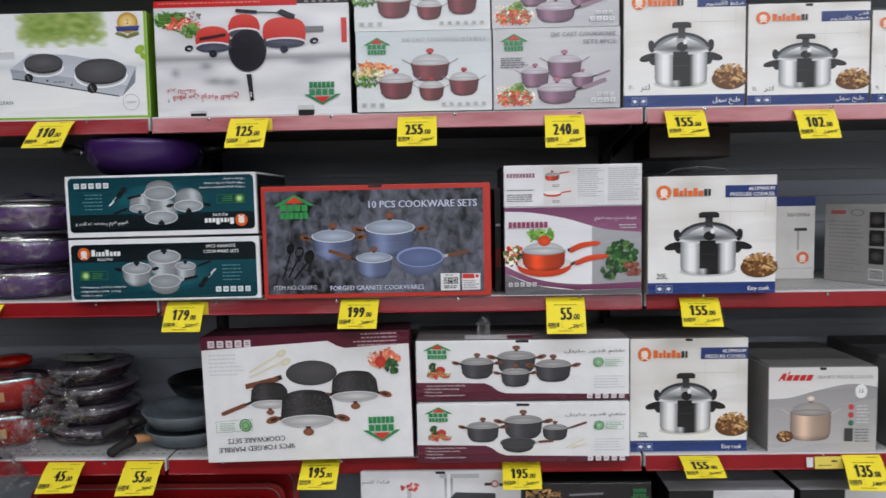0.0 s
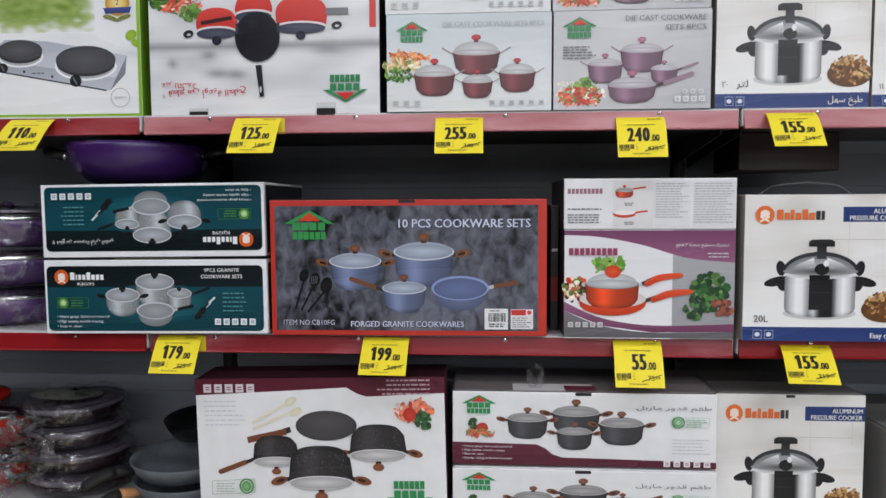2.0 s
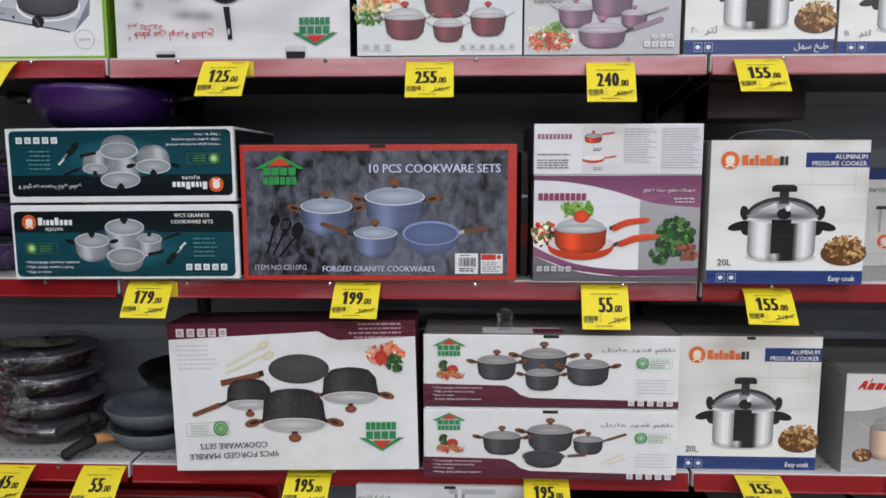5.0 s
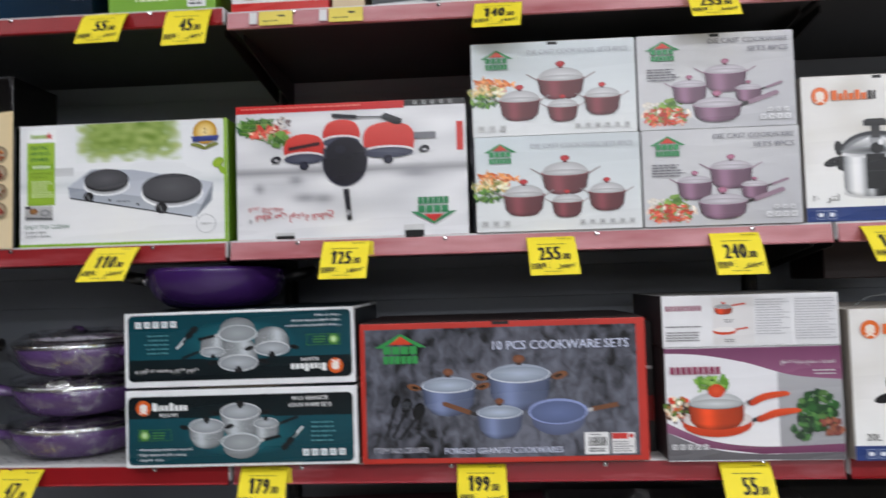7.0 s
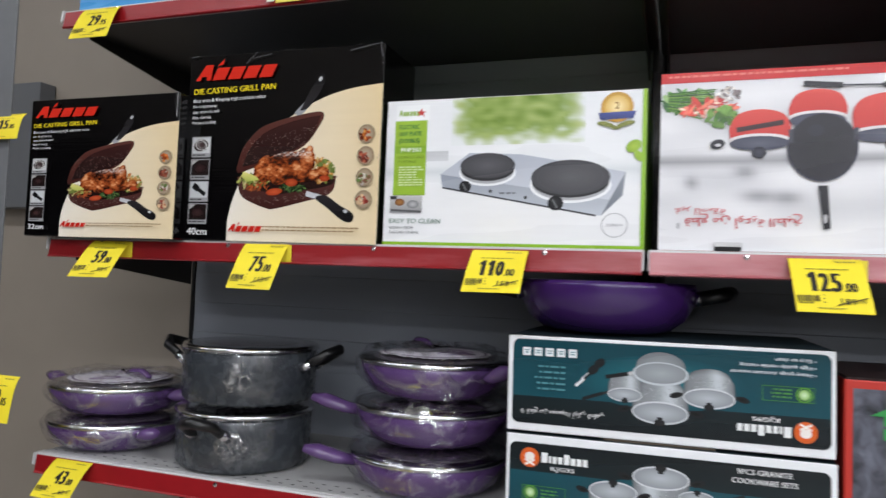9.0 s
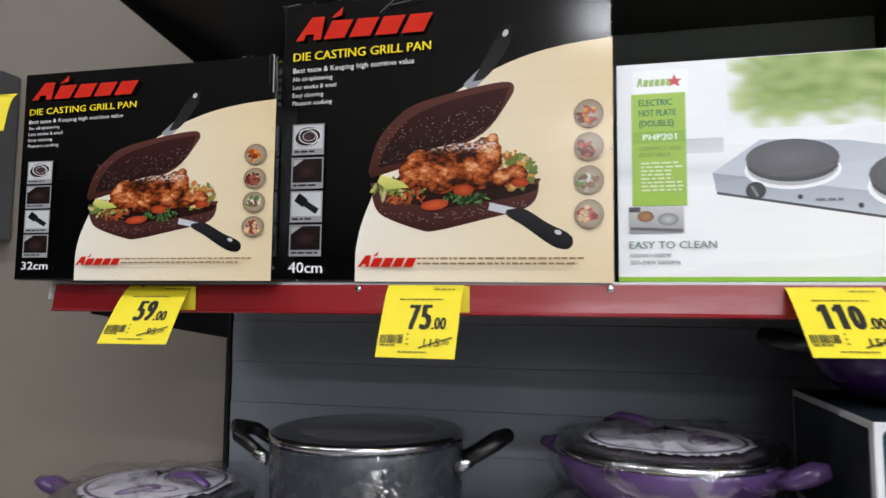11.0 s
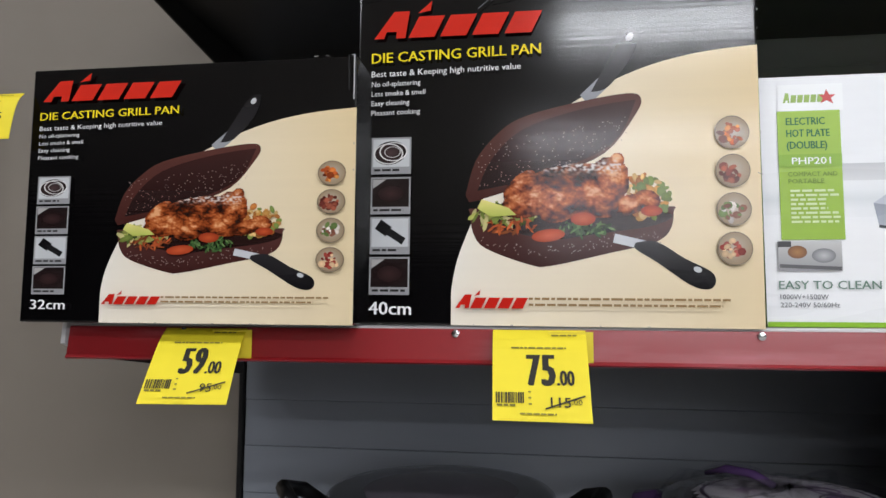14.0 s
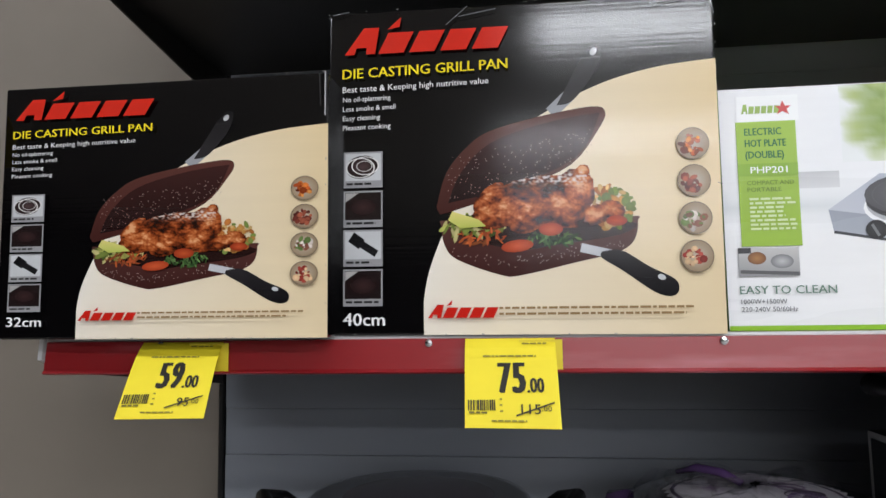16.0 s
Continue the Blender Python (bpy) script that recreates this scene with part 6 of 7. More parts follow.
# ---- price tags ----
def price_tag(x, z, price, old="", foot=(0.0, -0.066, -0.075), w=0.094, behind=False, cents=".00", y=YF - 0.0115, group="price tags"):
    """A yellow paper price tag held in the rail at x, its top edge at z; its lower edge stands off the rail by foot."""
    e = new("price_tag")
    tagged(e, "yellow paper price tag with bold black figures on the rail", "price tag", group)
    e.matrix_basis = pose(x, y, z)
    h = math.hypot(foot[1], foot[2])
    rnd = random.Random(int(x * 1000) + int(z * 100))
    twist = rnd.uniform(-0.003, 0.003)

    def surf(u, v, lift):
        d = 1 - v
        bow = math.sin(math.pi * d)
        return ((u - 0.5) * w * (1 - 0.015 * d) + foot[0] * d ** 1.1, foot[1] * (0.84 * d + 0.16 * d * d) + twist * (u - 0.5) * d * 2 - 0.0015 * bow + 0.006 * (1 - d) ** 8 - lift, foot[2] * d + 0.0025 * bow + 0.3 * twist * (u - 0.5) * d + lift)
    bm = bmesh.new()
    n = 8
    rows = [[bm.verts.new(Vector(surf(i / 4, j / n, 0.0004 if s else -0.0001))) for i in range(5)] for s in (0, 1) for j in range(n + 1)]
    for s in (0, 1):
        for j in range(n):
            for i in range(4):
                q = [rows[s * (n + 1) + j][i], rows[s * (n + 1) + j][i + 1], rows[s * (n + 1) + j + 1][i + 1], rows[s * (n + 1) + j + 1][i]]
                bm.faces.new(q if s else q[::-1])
    p = part("paper", bm, TAG_PAPER, e)
    inked(p, (242, 222, 44), (242, 222, 44), (242, 222, 44))
    a = Art(e, w, h, (0, 0, 178, 150), TAG_PAPER, surf)
    big = price
    for i, ch in enumerate(big):
        xr = 117 - (len(big) - 1 - i) * 27.5
        if ch == "1":
            base = a.layer
            for k in range(6):
                a.layer = base
                a.rect_(xr - 17.5, 44 + 9 * k, xr - 4, 53 + 9 * k, (28, 26, 20))
            a.layer = base
            a.poly([(xr - 17.5, 47), (xr - 17.5, 60), (xr - 24, 62), (xr - 24, 53)], (28, 26, 20))
            continue
        for d in (-3.6, -2.4, -1.2, 0, 1.2, 2.4, 3.6):
            a.text(ch, xr - 13 + d, 98, 54, (28, 26, 20), 19.5, "c")
    for d in (-1.2, 0, 1.2):
        a.text(cents, 120 + d, 98, 25, (28, 26, 20), 30)
    a.done("price_figure")
    a.bars(96, 10, 160, 3, 1, 8, (140, 130, 46), 1, True), a.bars(36, 34, 140, 3, 1, 8, (130, 120, 44), 2)
    r2 = random.Random(5)
    xx = 6
    while xx < 58:
        d = r2.uniform(1, 3.4)
        a.rect_(xx, 110, xx + d, 126, (44, 42, 30))
        xx += d + r2.uniform(1, 2.4)
    a.bars(8, 128, 52, 3, 1, 5, (120, 112, 40), 3), a.bars(66, 108, 74, 2.4, 3, 9, (140, 130, 46), 4), a.bars(50, 140, 124, 2.4, 1, 5, (140, 130, 46), 5)
    a.done("fine_print")
    if old:
        a.text(old, 142, 131, 15, (44, 42, 30), 12 * len(old), "r", bold=0.015)
        a.text(".00", 144, 127, 8, (44, 42, 30), 18)
        a.line(96, 134, 168, 114, 2.4, (40, 38, 28))
        a.done("struck_old_price")
    if behind:
        q = part("older_tag", block(w * 0.1, w * 0.1 + w * 0.48, 0.001, 0.0018, -0.032, -0.001), TAG_PAPER, e, "older yellow tag behind")
        inked(q, (226, 206, 50), (226, 206, 50), (226, 206, 50))
    return e


def rail_label(x, z, w=0.07):
    e = new("rail_label")
    tagged(e, "small pale yellow label slid into the red rail", "label", "rail labels")
    e.matrix_basis = pose(x, YF - 0.0115, z, -5)
    p = part("paper", block(0, w, -0.0006, 0.0004, -0.03, 0, 0.0001), TAG_PAPER, e)
    inked(p, (226, 206, 90), (226, 206, 90), (226, 206, 90))
    q = part("white_sticker", block(-0.02, -0.004, -0.0006, 0.0004, -0.026, -0.002, 0.0001), TAG_PAPER, e)
    inked(q, (216, 214, 214), (216, 214, 214), (216, 214, 214))
    a = Art(e, w, 0.03, (0, 0, 70, 30), TAG_PAPER, lambda u, v, lift: (u * w, -0.0006 - lift, -(1 - v) * 0.03))
    a.bars(8, 20, 40, 2.4, 1, 4, (110, 100, 50), 2), a.bars(40, 9, 60, 4, 1, 5, (60, 56, 36), 3)
    a.done("fine_print")


for x, lv, drop, price, old, foot, behind, cents in (
        (-0.96, "s3", 0.007, "110", "150", (0.004, -0.072, -0.069), False, ".00"), (-0.484, "s3", 0.009, "125", "189", (0.003, -0.065, -0.075), True, ".00"),
        (-0.078, "s3", 0.013, "255", "345", (0.002, -0.066, -0.075), False, ".00"), (0.275, "s3", 0.016, "240", "435", (-0.006, -0.058, -0.081), False, ".00"),
        (0.56, "s3", 0.011, "155", "219", (-0.011, -0.071, -0.069), False, ".00"), (0.867, "s3", 0.015, "102", "139", (-0.015, -0.066, -0.073), False, ".00"),
        (-1.77, "s3", 0.006, "59", "95", (0.012, -0.066, -0.073), True, ".00"), (-1.407, "s3", 0.005, "75", "115", (0.003, -0.056, -0.083), True, ".00"),
        (-1.165, "s2", 0.007, "47", "65", (0.008, -0.07, -0.07), False, ".00"), (-0.659, "s2", 0.006, "179", "225", (0.015, -0.078, -0.06), True, ".00"),
        (-0.227, "s2", 0.006, "199", "249", (0.002, -0.082, -0.057), False, ".00"), (0.275, "s2", 0.008, "55", "75", (-0.006, -0.064, -0.077), False, ".00"),
        (0.599, "s2", 0.014, "155", "219", (-0.017, -0.082, -0.055), False, ".00"), (-1.833, "s2", 0.005, "43", "60", (0.03, -0.081, -0.048), False, ".00"),
        (-0.983, "s1", 0.007, "45", "65", (0.018, -0.089, -0.04), False, ".00"), (-0.783, "s1", 0.006, "55", "75", (0.01, -0.085, -0.05), False, ".00"),
        (-0.334, "s1", 0.004, "195", "245", (0.004, -0.093, -0.037), False, ".00"), (0.164, "s1", 0.014, "195", "245", (-0.005, -0.094, -0.03), False, ".00"),
        (0.602, "s1", 0.005, "155", "219", (-0.013, -0.098, -0.014), False, ".00"), (1.0, "s1", 0.006, "135", "185", (-0.023, -0.081, -0.054), False, ".00"),
        (-1.832, "s4", -0.007, "29", "45", (0.02, -0.05, -0.083), False, ".95"), (-0.98, "s4", -0.007, "55", "75", (0.01, -0.057, -0.082), False, ".00"),
        (-0.802, "s4", -0.006, "45", "60", (0.005, -0.045, -0.089), False, ".00"), (-0.165, "s4", 0.012, "140", "195", (-0.008, -0.066, -0.074), False, ".00"),
        (0.251, "s4", 0.012, "255", "345", (-0.01, -0.066, -0.074), False, ".00")):
    price_tag(x, LEVELS[lv] - drop, price, old, foot, behind=behind, cents=cents)
for x, lv in ((0.886, "s1"), (-1.41, "s4"), (-0.655, "s4"), (-0.51, "s4"), (0.35, "s4")):
    rail_label(x, LEVELS[lv] - 0.007 + (0.012 if lv == "s4" and x < BAYS[1] else 0))
for ob in (teal, teal_top):
    q = part("side_print", block(-0.0012, -0.0004, 0.012, 0.288, 0.012, 0.141), CARTON, ob, "black printed side panel")
    inked(q, (20, 26, 30), (20, 26, 30), (20, 26, 30))
    q = part("side_print", block(0.4662, 0.467, 0.008, 0.288, 0.006, 0.144), CARTON, ob, "black printed side panel")
    inked(q, (20, 26, 30), (20, 26, 30), (20, 26, 30))
q = part("taped_gap", block(0.15, 0.31, 0.004, 0.28, -0.0038, -0.0006), CARTON, teal_top, "brown board between the two cartons")
inked(q, (96, 84, 70), (96, 84, 70), (96, 84, 70))


# ---- pots and pans ----
def paper_disc(e, r, z, seed, base=(226, 222, 228), inks=((120, 80, 150), (70, 60, 76), (160, 130, 170), (226, 222, 226))):
    """A printed paper disc that lies on a lid, a little buckled."""
    def surf(u, v, lift):
        x, y = (u - 0.5) * 2 * r, (v - 0.5) * 2 * r
        return (x, y, z + lift + 0.004 * noise.noise(Vector((x * 14, y * 14, seed))) + 0.004 * (1 - (x * x + y * y) / r / r))
    a = Art(e, 1, 1, (-1, -1, 1, 1), CARTON, surf)
    n = 26
    a.grid(-1, -1, 1, 1, n, n, lambda u, v: base, lambda u, v: (u - 0.5) ** 2 + (v - 0.5) ** 2 < 0.25)
    rnd = random.Random(seed)
    for i in range(7):
        g = rnd.random() * 6.28
        a.ell(0.5 * math.cos(g), 0.5 * math.sin(g), 0.3, 0.16, inks[i % 4], inks[(i + 1) % 4], rot=rnd.uniform(0, 180), n=14)
    a.ring(0, 0, 0.95, 0.95, 0.05, (96, 80, 110))
    return a.done("paper_disc", "printed paper disc on the lid")


def lidded_pan(x, y, z, r, h, yaw, mat, label, seed=0, handle=0.12, paper=True, film=True, lid=True, ear=True, lean=(0, 0), group="wrapped pans", film_mat=None, rim=None):
    """A round pan with a steel rim and a glass lid, a stubby handle and an ear, in clear film."""
    e = new("saucepan")
    tagged(e, label, "pan", group)
    e.matrix_basis = pose(x, y, z, lean[0], lean[1], yaw)
    part("body", lathe([(0, 0), (r * 0.66, 0), (r * 0.76, h * 0.06), (r * 0.88, h * 0.3), (r * 0.965, h * 0.66), (r, h * 0.97), (r * 0.985, h), (r * 0.95, h * 0.97), (r * 0.9, h * 0.6), (0, h * 0.5)], 48), mat, e, smooth=True)
    if lid:
        part("rim", lathe([(r * 0.94, h + 0.0005), (r * 1.012, h + 0.0005), (r * 1.018, h + 0.004), (r * 1.0, h + 0.009), (r * 0.94, h + 0.01)], 48), rim or CHROME, e, "narrow lid rim", True)
        part("lid", lathe([(r * 0.94, h + 0.006), (r * 0.8, h + 0.011), (r * 0.5, h + 0.015), (0, h + 0.017)], 48), GLASS_LID, e, "smoked glass lid", True)
        if paper:
            paper_disc(e, r * 0.74, h + 0.016, seed + 3)
            part("knob", tube([(-r * 0.72, 0.03, h + 0.026), (-r * 0.52, 0.02, h + 0.036), (-r * 0.3, 0.012, h + 0.035), (-r * 0.12, 0.004, h + 0.026)], [0.006, 0.009, 0.009, 0.006], 10, 0.6), mat, e, smooth=True)
    part("handle", tube([(r * 0.93, 0, h * 0.7), (r + handle * 0.3, 0, h * 0.82), (r + handle * 0.7, 0, h * 1.0), (r + handle, 0, h * 1.08)], [0.014, 0.02, 0.022, 0.012], 12, 0.62), mat, e, smooth=True)
    if ear:
        part("ear", tube([(-r * 0.93, 0, h * 0.72), (-r - 0.02, 0, h * 0.8), (-r - 0.045, 0, h * 0.84)], [0.016, 0.024, 0.012], 12, 0.6), mat, e, smooth=True)
    if film:
        f = part("plastic_wrap", lathe([(0, -0.0), (r * 0.74, 0.002), (r * 0.95, h * 0.3), (r * 1.05, h * 0.7), (r * 1.07, h * 1.02), (r * 0.98, h * 1.18 + 0.01), (r * 0.7, h + 0.028), (0, h + 0.03)], 56, 0.11, seed), film_mat or FILM, e, "crumpled clear plastic wrap", True)
    return e


Z2D = LEVELS["s2"] + 0.0005
for i, (dx, dy, yaw) in enumerate(((0.0, 0.0, 205), (0.0, 0.01, 193), (0.005, 0.0, -28))):
    lidded_pan(-1.125 + dx, 1.895 + dy, Z2D + i * 0.0865, 0.148 - 0.006 * (i == 2), 0.06, yaw, PURPLE, ("purple lidded pan in clear film at the foot of a stack", "purple lidded pan in clear film in a stack", "purple lidded pan in clear film with a printed paper disc")[i], i, 0.09 if i < 2 else 0.05, paper=i == 2, group="purple wrapped pans")
for i, yaw in enumerate((-30, 178)):
    lidded_pan(-1.868, 1.895, Z2D + i * 0.076, 0.147, 0.053, yaw, PURPLE, ("purple lidded pan in clear film under another", "purple lidded pan in clear film topped by printed paper")[i], 10 + i, 0.075, paper=i == 1, group="purple wrapped pans")


def stock_pot(x, y, z, r, h, yaw, label, seed):
    """A straight-sided granite pot with a steel rim, a flat lid and two black side handles on steel brackets."""
    e = new("stock_pot")
    tagged(e, label, "pot", "grey stock pots")
    e.matrix_basis = pose(x, y, z, 0, 0, yaw)
    part("body", lathe([(0, 0), (r * 0.88, 0), (r * 0.95, h * 0.03), (r * 0.985, h * 0.1), (r, h * 0.95), (r * 0.98, h), (r * 0.95, h * 0.9), (0, h * 0.86)], 56), GRANITE, e, smooth=True)
    part("rim", lathe([(r * 0.93, h), (r * 1.02, h), (r * 1.025, h + 0.006), (r * 0.99, h + 0.01), (r * 0.93, h + 0.01)], 56), CHROME, e, "polished steel rim", True)
    part("lid", lathe([(r * 0.94, h + 0.008), (r * 0.8, h + 0.0095), (r * 0.4, h + 0.0115), (0, h + 0.012)], 48), GLASS_LID, e, "smoked glass lid", True)
    for s in (-1, 1):
        hd = part("handle", tube([(s * r * 1.02, -0.034, h * 0.72), (s * (r + 0.045), -0.03, h * 0.98), (s * (r + 0.062), 0, h * 1.06), (s * (r + 0.045), 0.03, h * 0.98), (s * r * 1.02, 0.034, h * 0.72)], [0.008, 0.01, 0.011, 0.01, 0.008], 10), BLACK, e, "black handle", True)
        for k in (-1, 1):
            part("bracket", tube([(s * r * 0.97, k * 0.036, h * 0.68), (s * (r + 0.016), k * 0.035, h * 0.8)], 0.0095, 8), CHROME, hd, "steel bracket", True)
    part("plastic_wrap", lathe([(r * 0.9, 0.002), (r * 1.02, h * 0.1), (r * 1.035, h * 0.5), (r * 1.04, h * 0.9), (r * 1.045, h * 1.0)], 44, 0.02, seed), FILM_LIGHT, e, "clear plastic wrap with creases", True)
    # where the wrap is gathered and welded on the side that faces the aisle
    a0 = radians(-66 - yaw)
    bm = bmesh.new()
    n, m = 22, 16
    rows = []
    for j in range(m + 1):
        row = []
        for i in range(n + 1):
            u, v = i / n * 2 - 1, j / m * 2 - 1
            swell = 0.010 * max(0, 1 - u * u - v * v) * (0.6 + noise.noise(Vector((u * 4, v * 4, seed))))
            edge = 1 + 0.3 * noise.noise(Vector((u * 1.5, v * 1.5, seed + 3)))
            rr = r * 1.045 + swell
            t = a0 + 0.2 * u * edge
            row.append(bm.verts.new((rr * math.cos(t), rr * math.sin(t), h * (0.55 + 0.28 * v * edge))))
        rows.append(row)
    for j in range(m):
        for i in range(n):
            u, v = (i + 0.5) / n * 2 - 1, (j + 0.5) / m * 2 - 1
            if u * u + v * v < 1 + 0.35 * noise.noise(Vector((u * 2, v * 2, seed))):
                bm.faces.new((rows[j][i], rows[j][i + 1], rows[j + 1][i + 1], rows[j + 1][i]))
    bmesh.ops.delete(bm, geom=[v for v in bm.verts if not v.link_faces], context="VERTS")
    part("gathered_wrap", bm, FILM_KNOT, e, "gathered knot of clear wrap", True)
    return e


stock_pot(-1.535, 1.89, Z2D, 0.137, 0.1055, 96, "speckled grey stock pot at the bottom of two", 21)
stock_pot(-1.53, 1.893, Z2D + 0.128, 0.137, 0.1055, 4, "speckled grey stock pot with black handles on another", 22)

# wok on the teal cartons
e = new("wok")
tagged(e, "shiny dark purple wok with black handles on the teal cartons", "wok")
e.matrix_basis = pose(-0.8, 1.872, LEVELS["s2"] + 0.3115, 0, 0, 6)
part("body", lathe([(0, 0), (0.085, 0), (0.108, 0.006), (0.132, 0.024), (0.145, 0.05), (0.15, 0.078), (0.148, 0.086), (0.143, 0.08), (0.12, 0.03), (0, 0.02)], 56), PURPLE_DARK, e, smooth=True)
for s in (-1, 1):
    hd = part("handle", tube([(s * 0.15, -0.03, 0.062), (s * 0.19, -0.026, 0.07), (s * 0.205, 0, 0.074), (s * 0.19, 0.026, 0.07), (s * 0.15, 0.03, 0.062)], 0.012, 10), BLACK, e, "black side handle", True)
    for k in (-1, 1):
        part("bracket", tube([(s * 0.143, k * 0.03, 0.06), (s * 0.166, k * 0.029, 0.065)], 0.011, 8), CHROME, hd, "steel bracket", True)

# first shelf: red pots, wrapped plum pans, grey frying pans
Z1D = LEVELS["s1"] + 0.0005
for i in range(2):
    p = lidded_pan(-1.235, 1.93, Z1D + i * 0.098, 0.14, 0.082, 30 + i * 14, RED_ENAMEL, ("red lidded pot under another on the shelf", "red lidded pot in clear film on another")[i], 30 + i, 0.05, paper=False, lid=True, film=i == 1, group="red pots", film_mat=FILM_LIGHT)
    bm = bmesh.new()
    ring = [[bm.verts.new((rr * math.cos(radians(g)), rr * math.sin(radians(g)), zz)) for rr, zz in ((0.1372, 0.034), (0.1404, 0.06))] for g in range(-128 - 30 - i * 14, -58 - 30 - i * 14, 7)]
    for g0, g1 in zip(ring, ring[1:]):
        bm.faces.new((g0[0], g1[0], g1[1], g0[1]))
    part("paper_label", bm, WOOD, p, "pale brown paper label round the front")
    part("lid_knob", lathe([(0.05, 0.105), (0.052, 0.12), (0.04, 0.128), (0, 0.13)], 28), RED_ENAMEL, p, "red lid knob", True)
for i in range(4):
    lidded_pan(-0.995 - 0.004 * i, 1.925, Z1D + i * 0.0545, 0.118 - 0.003 * i, 0.036, (200, 212, 196, 205)[i], PLUM, "dark plum pan in crumpled clear film in a stack", 40 + i, 0.075, paper=False, ear=False, group="plum wrapped pans", film_mat=FILM_HEAVY, lean=(0, -2 + i), rim=GLASS_LID)
paper_disc(e_top := new("lid_label"), 0.075, 0.0, 47, (120, 124, 110), ((70, 76, 70), (40, 40, 44), (150, 150, 140), (90, 96, 86)))
e_top.matrix_basis = pose(-1.01, 1.9, Z1D + 0.2255, -6, 3, 0)
tagged(e_top, "crumpled printed label on the topmost plum pan", "label")


def frying_pan(x, y, z, r, yaw, mat, label, ferrule):
    e = new("frying_pan")
    tagged(e, label, "pan", "frying pans")
    e.matrix_basis = pose(x, y, z, 0, 0, yaw)
    part("body", lathe([(0, 0), (r * 0.74, 0), (r * 0.82, 0.004), (r * 0.95, 0.026), (r, 0.042), (r * 0.98, 0.044), (r * 0.9, 0.028), (r * 0.76, 0.008), (0, 0.007)], 52), mat, e, smooth=True)
    part("ferrule", tube([(r * 0.95, 0, 0.028), (r + 0.02, 0, 0.033), (r + 0.032, 0, 0.034)], [0.014, 0.0155, 0.016], 12, 0.7), ferrule, e, "wooden or steel collar", True)
    part("handle", tube([(r + 0.032, 0, 0.034), (r + 0.046, 0, 0.032), (r + 0.072, 0, 0.024), (r + 0.094, 0, 0.014), (r + 0.1, 0, 0.011)], [0.014, 0.0175, 0.0145, 0.0155, 0.008], 12, 0.8), MATT_BLACK, e, "soft black handle", True)
    return e


frying_pan(-0.722, 1.9, Z1D, 0.122, 226, PAN_GREY, "speckled grey frying pan with a black handle, lowest of two", WOOD)
frying_pan(-0.728, 1.905, Z1D + 0.0445, 0.124, 221, PAN_GREY, "speckled grey frying pan with a black handle on another", MATT_BLACK)
frying_pan(-0.725, 2.05, Z1D + 0.0895, 0.115, 60, BLACK, "black frying pan lying on the grey ones", MATT_BLACK)


def film_heap(x, y, z, rx, ry, rz, seed, label):
    """A loose bunch of crumpled clear film."""
    bm = bmesh.new()
    bmesh.ops.create_icosphere(bm, subdivisions=5, radius=1)
    for v in bm.verts:
        p = v.co.copy()
        k = 1 + 0.45 * noise.noise(p * 2.3 + Vector((seed, 0, 0))) + 0.25 * noise.noise(p * 5.5 + Vector((0, seed, 0))) - 0.3 * abs(noise.noise(p * 9.5 + Vector((seed, seed, 0))))
        v.co = Vector((p.x * rx * k, p.y * ry * k, max(p.z * rz * k, -rz * 0.8)))
    ob = part("plastic_bag", bm, FILM_HEAVY, None)
    ob.matrix_basis = pose(x, y, z)
    return tagged(ob, label, "plastic film")


film_heap(-1.145, 1.775, Z1D + 0.044, 0.075, 0.05, 0.055, 3, "crumpled clear plastic bag lying on the shelf edge")
film_heap(-1.045, 1.79, Z1D + 0.125, 0.066, 0.034, 0.085, 8, "crumpled clear plastic wrap before the plum pans")
film_heap(-1.16, 1.722, Z1D - 0.03, 0.075, 0.012, 0.06, 14, "clear plastic bag hanging over the red rail")
film_heap(0.075, 1.725, LEVELS["s1"] + 0.325, 0.016, 0.012, 0.028, 21, "torn tuft of clear film on the carton")
q = part("torn_flap", block(0.12, 0.28, 0.001, 0.05, 0.149, 0.151, 0.0005), CARTON, marble8_top, "torn pale flap")
inked(q, (150, 146, 146), (220, 218, 218), (196, 194, 194))
q = part("maroon_flap", block(0.222, 0.282, -0.002, 0.03, 0.1512, 0.1535, 0.0005), CARTON, marble8_top, "maroon inner flap")
inked(q, (84, 28, 46), (84, 28, 46), (96, 36, 54))


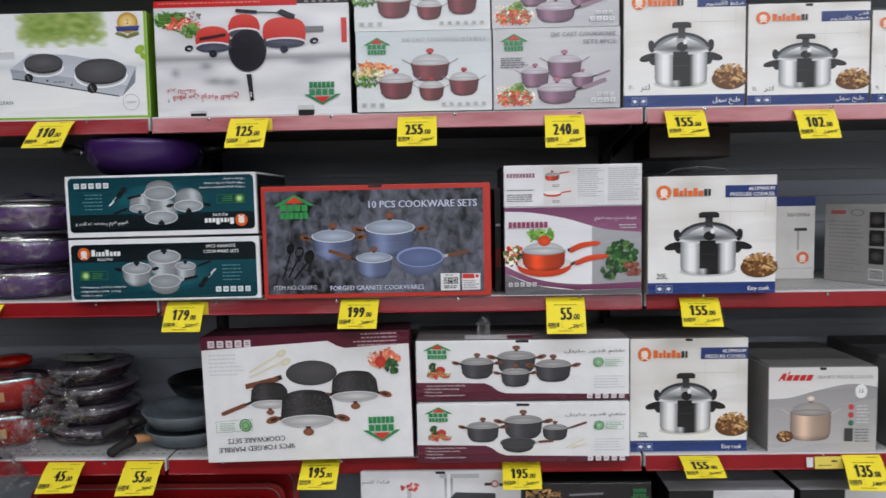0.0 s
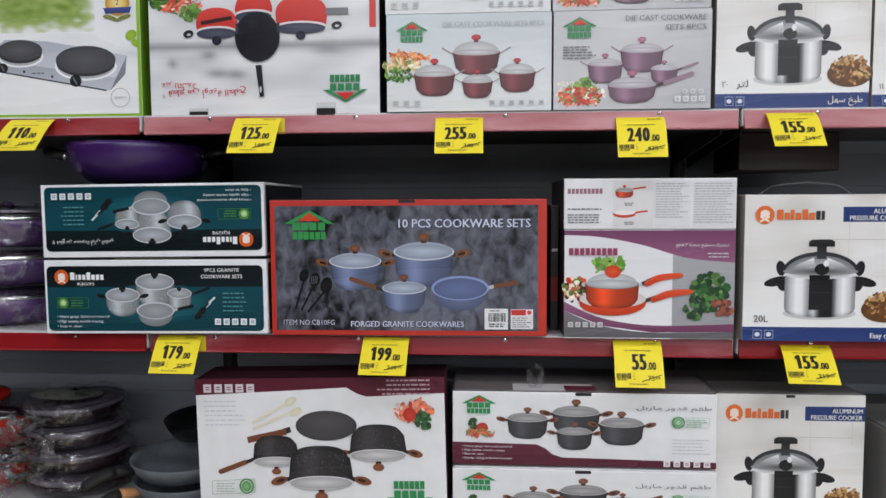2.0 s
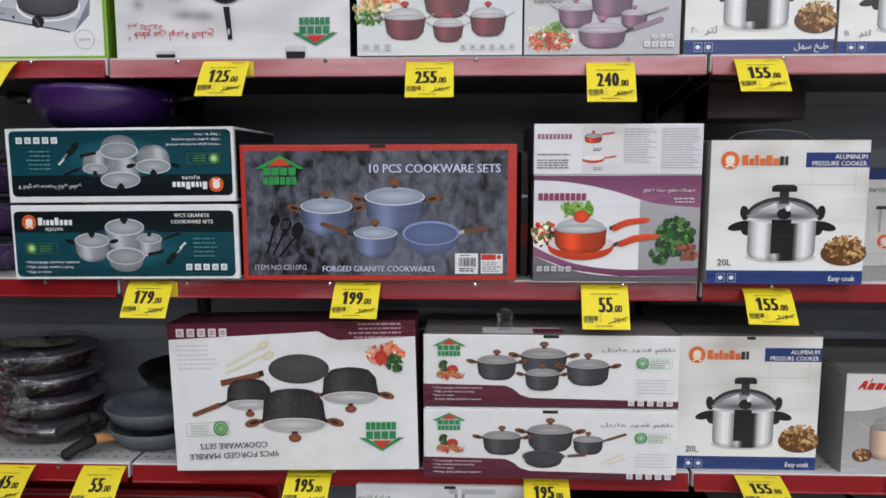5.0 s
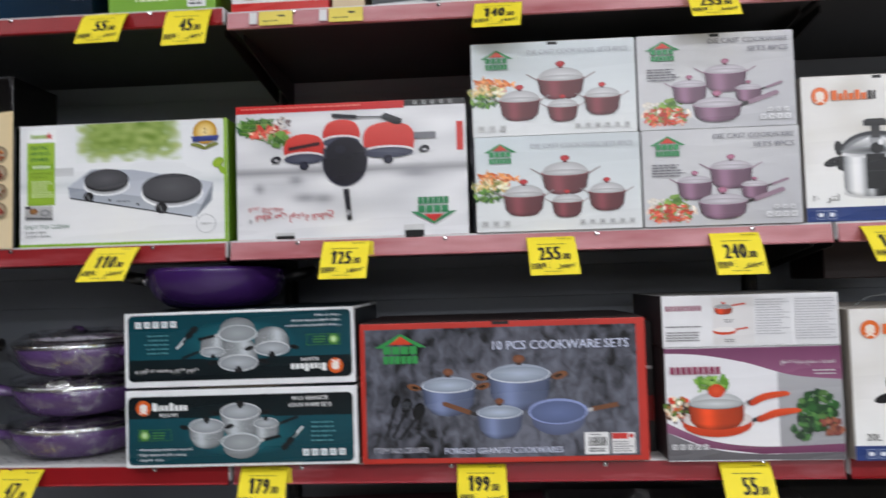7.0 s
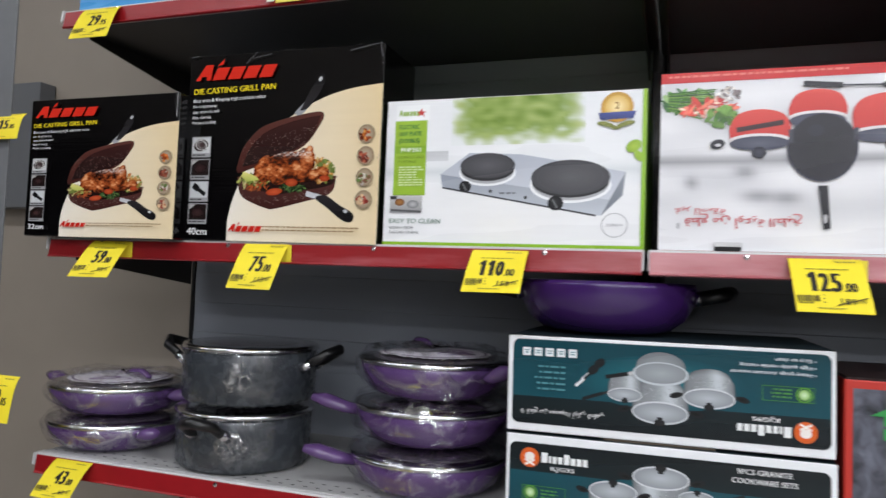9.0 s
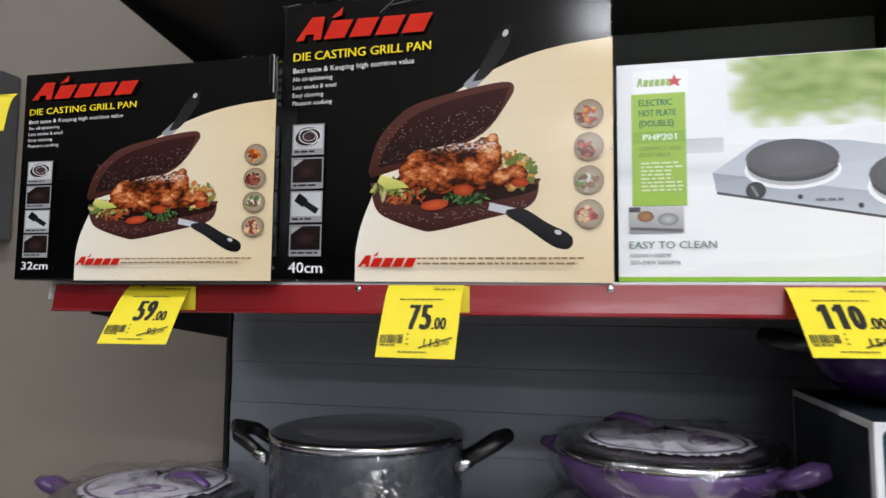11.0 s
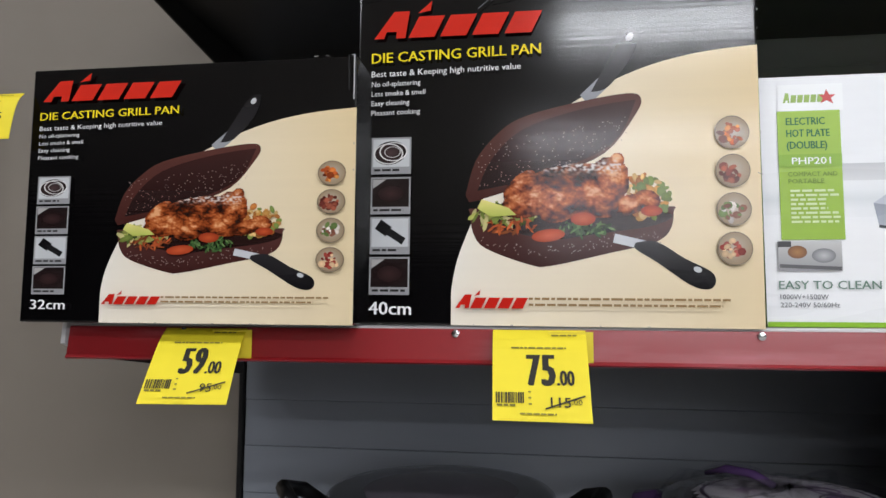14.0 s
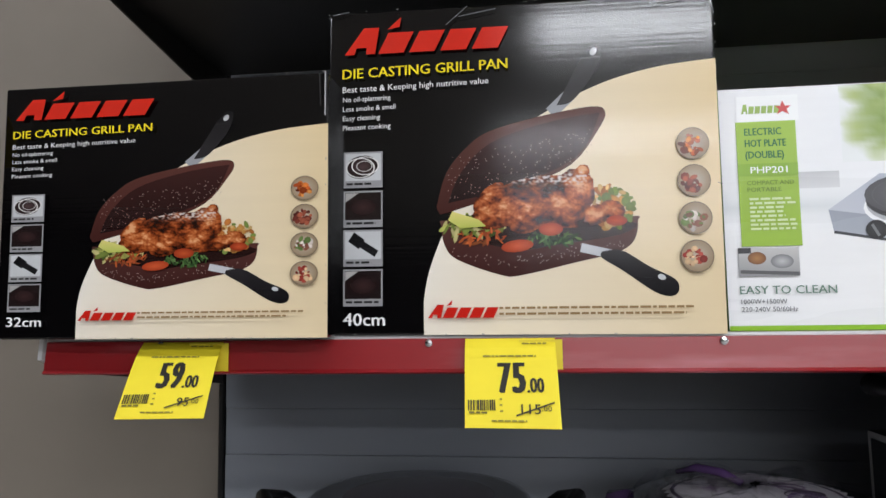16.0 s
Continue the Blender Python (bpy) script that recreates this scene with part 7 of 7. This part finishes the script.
# bottom shelf: red trays standing on edge in clear packs
def red_tray(x0, x1, top, y, lean, label):
    e = new("baking_tray_pack")
    tagged(e, label, "tray", "red tray packs")
    e.matrix_basis = pose(x0, y, LEVELS["s0"] + 0.001, -lean)
    w, h = x1 - x0, top - LEVELS["s0"]

    def outline(m, r):
        return [(cx + r * math.cos(radians(g)), cz + r * math.sin(radians(g))) for cx, cz, g0 in ((w - m - r, h - m - r, 0), (m + r, h - m - r, 90), (m + r, m + r, 180), (w - m - r, m + r, 270)) for g in range(g0, g0 + 91, 15)]
    part("backing_card", prism(outline(0, 0.04), 0, 0.012), RED_TRAY, e)
    a = outline(0.012, 0.034)
    pts = [(x, -0.003, z) for x, z in a] + [(a[0][0], -0.003, a[0][1])]
    part("sealed_edge", tube(pts, 0.0014, 6), GREY_CARD, e, "grey sealed edge")
    art = Art(e, w, h, (0, 0, w * 1000, h * 1000), CARTON)
    art.rect_(w * 480, 60, w * 700, 82, (190, 120, 40)), art.rect_(w * 480, 92, w * 880, 108, (190, 110, 40)), art.rect_(w * 150, 96, w * 380, 130, (206, 200, 196))
    art.done("printed_bar", "orange and white printed bars")
    return e


red_tray(-1.16, -0.475, 0.668, 1.755, 3, "red baking tray in a clear pack leaning back")
red_tray(-1.13, -0.45, 0.69, 1.80, 3, "red baking tray in a clear pack behind another")
red_tray(-1.1, -0.425, 0.712, 1.85, 3, "red baking tray in a clear pack behind two others")

# beside the shelving: a hanging strip with tags, a grey pack on the wall
st = new("display_strip")
tagged(st, "narrow grey display strip standing beside the shelving", "strip")
st.matrix_basis = pose(-2.05, 1.697, 0)
part("strip", block(-0.035, 0.035, -0.002, 0.002, 0.02, 2.15, 0.001), GREY_CARD, st)
part("foot", block(-0.12, 0.05, -0.08, 0.12, 0, 0.02, 0.004), BLACK, st)
price_tag(-2.023, 1.896, "15", "", (0.0, -0.012, -0.056), y=1.6948, cents=".85", group="strip tags")
price_tag(-1.993, 1.352, "9", "", (0.004, -0.02, -0.09), y=1.6948, cents=".85", group="strip tags")
gp = carton("hanging_pack", -2.9, -2.53, 1.755, 2.14, 2.2, 0.055, "dark grey pack hanging on the wall", (96, 98, 100), flap=False)
part("hang_tab", block(0.15, 0.22, 0.02, 0.03, 0.385, 0.42, 0.002), GREY_CARD, gp)

# a dark brown block for the dark shape under the third shelf
fl = part("dark_block", block(0.53, 0.745, 1.93, 2.1, 1.528, 1.6105, 0.002), CARTON)
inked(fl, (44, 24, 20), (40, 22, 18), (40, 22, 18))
tagged(fl, "dark brown block close under the third shelf", "board")
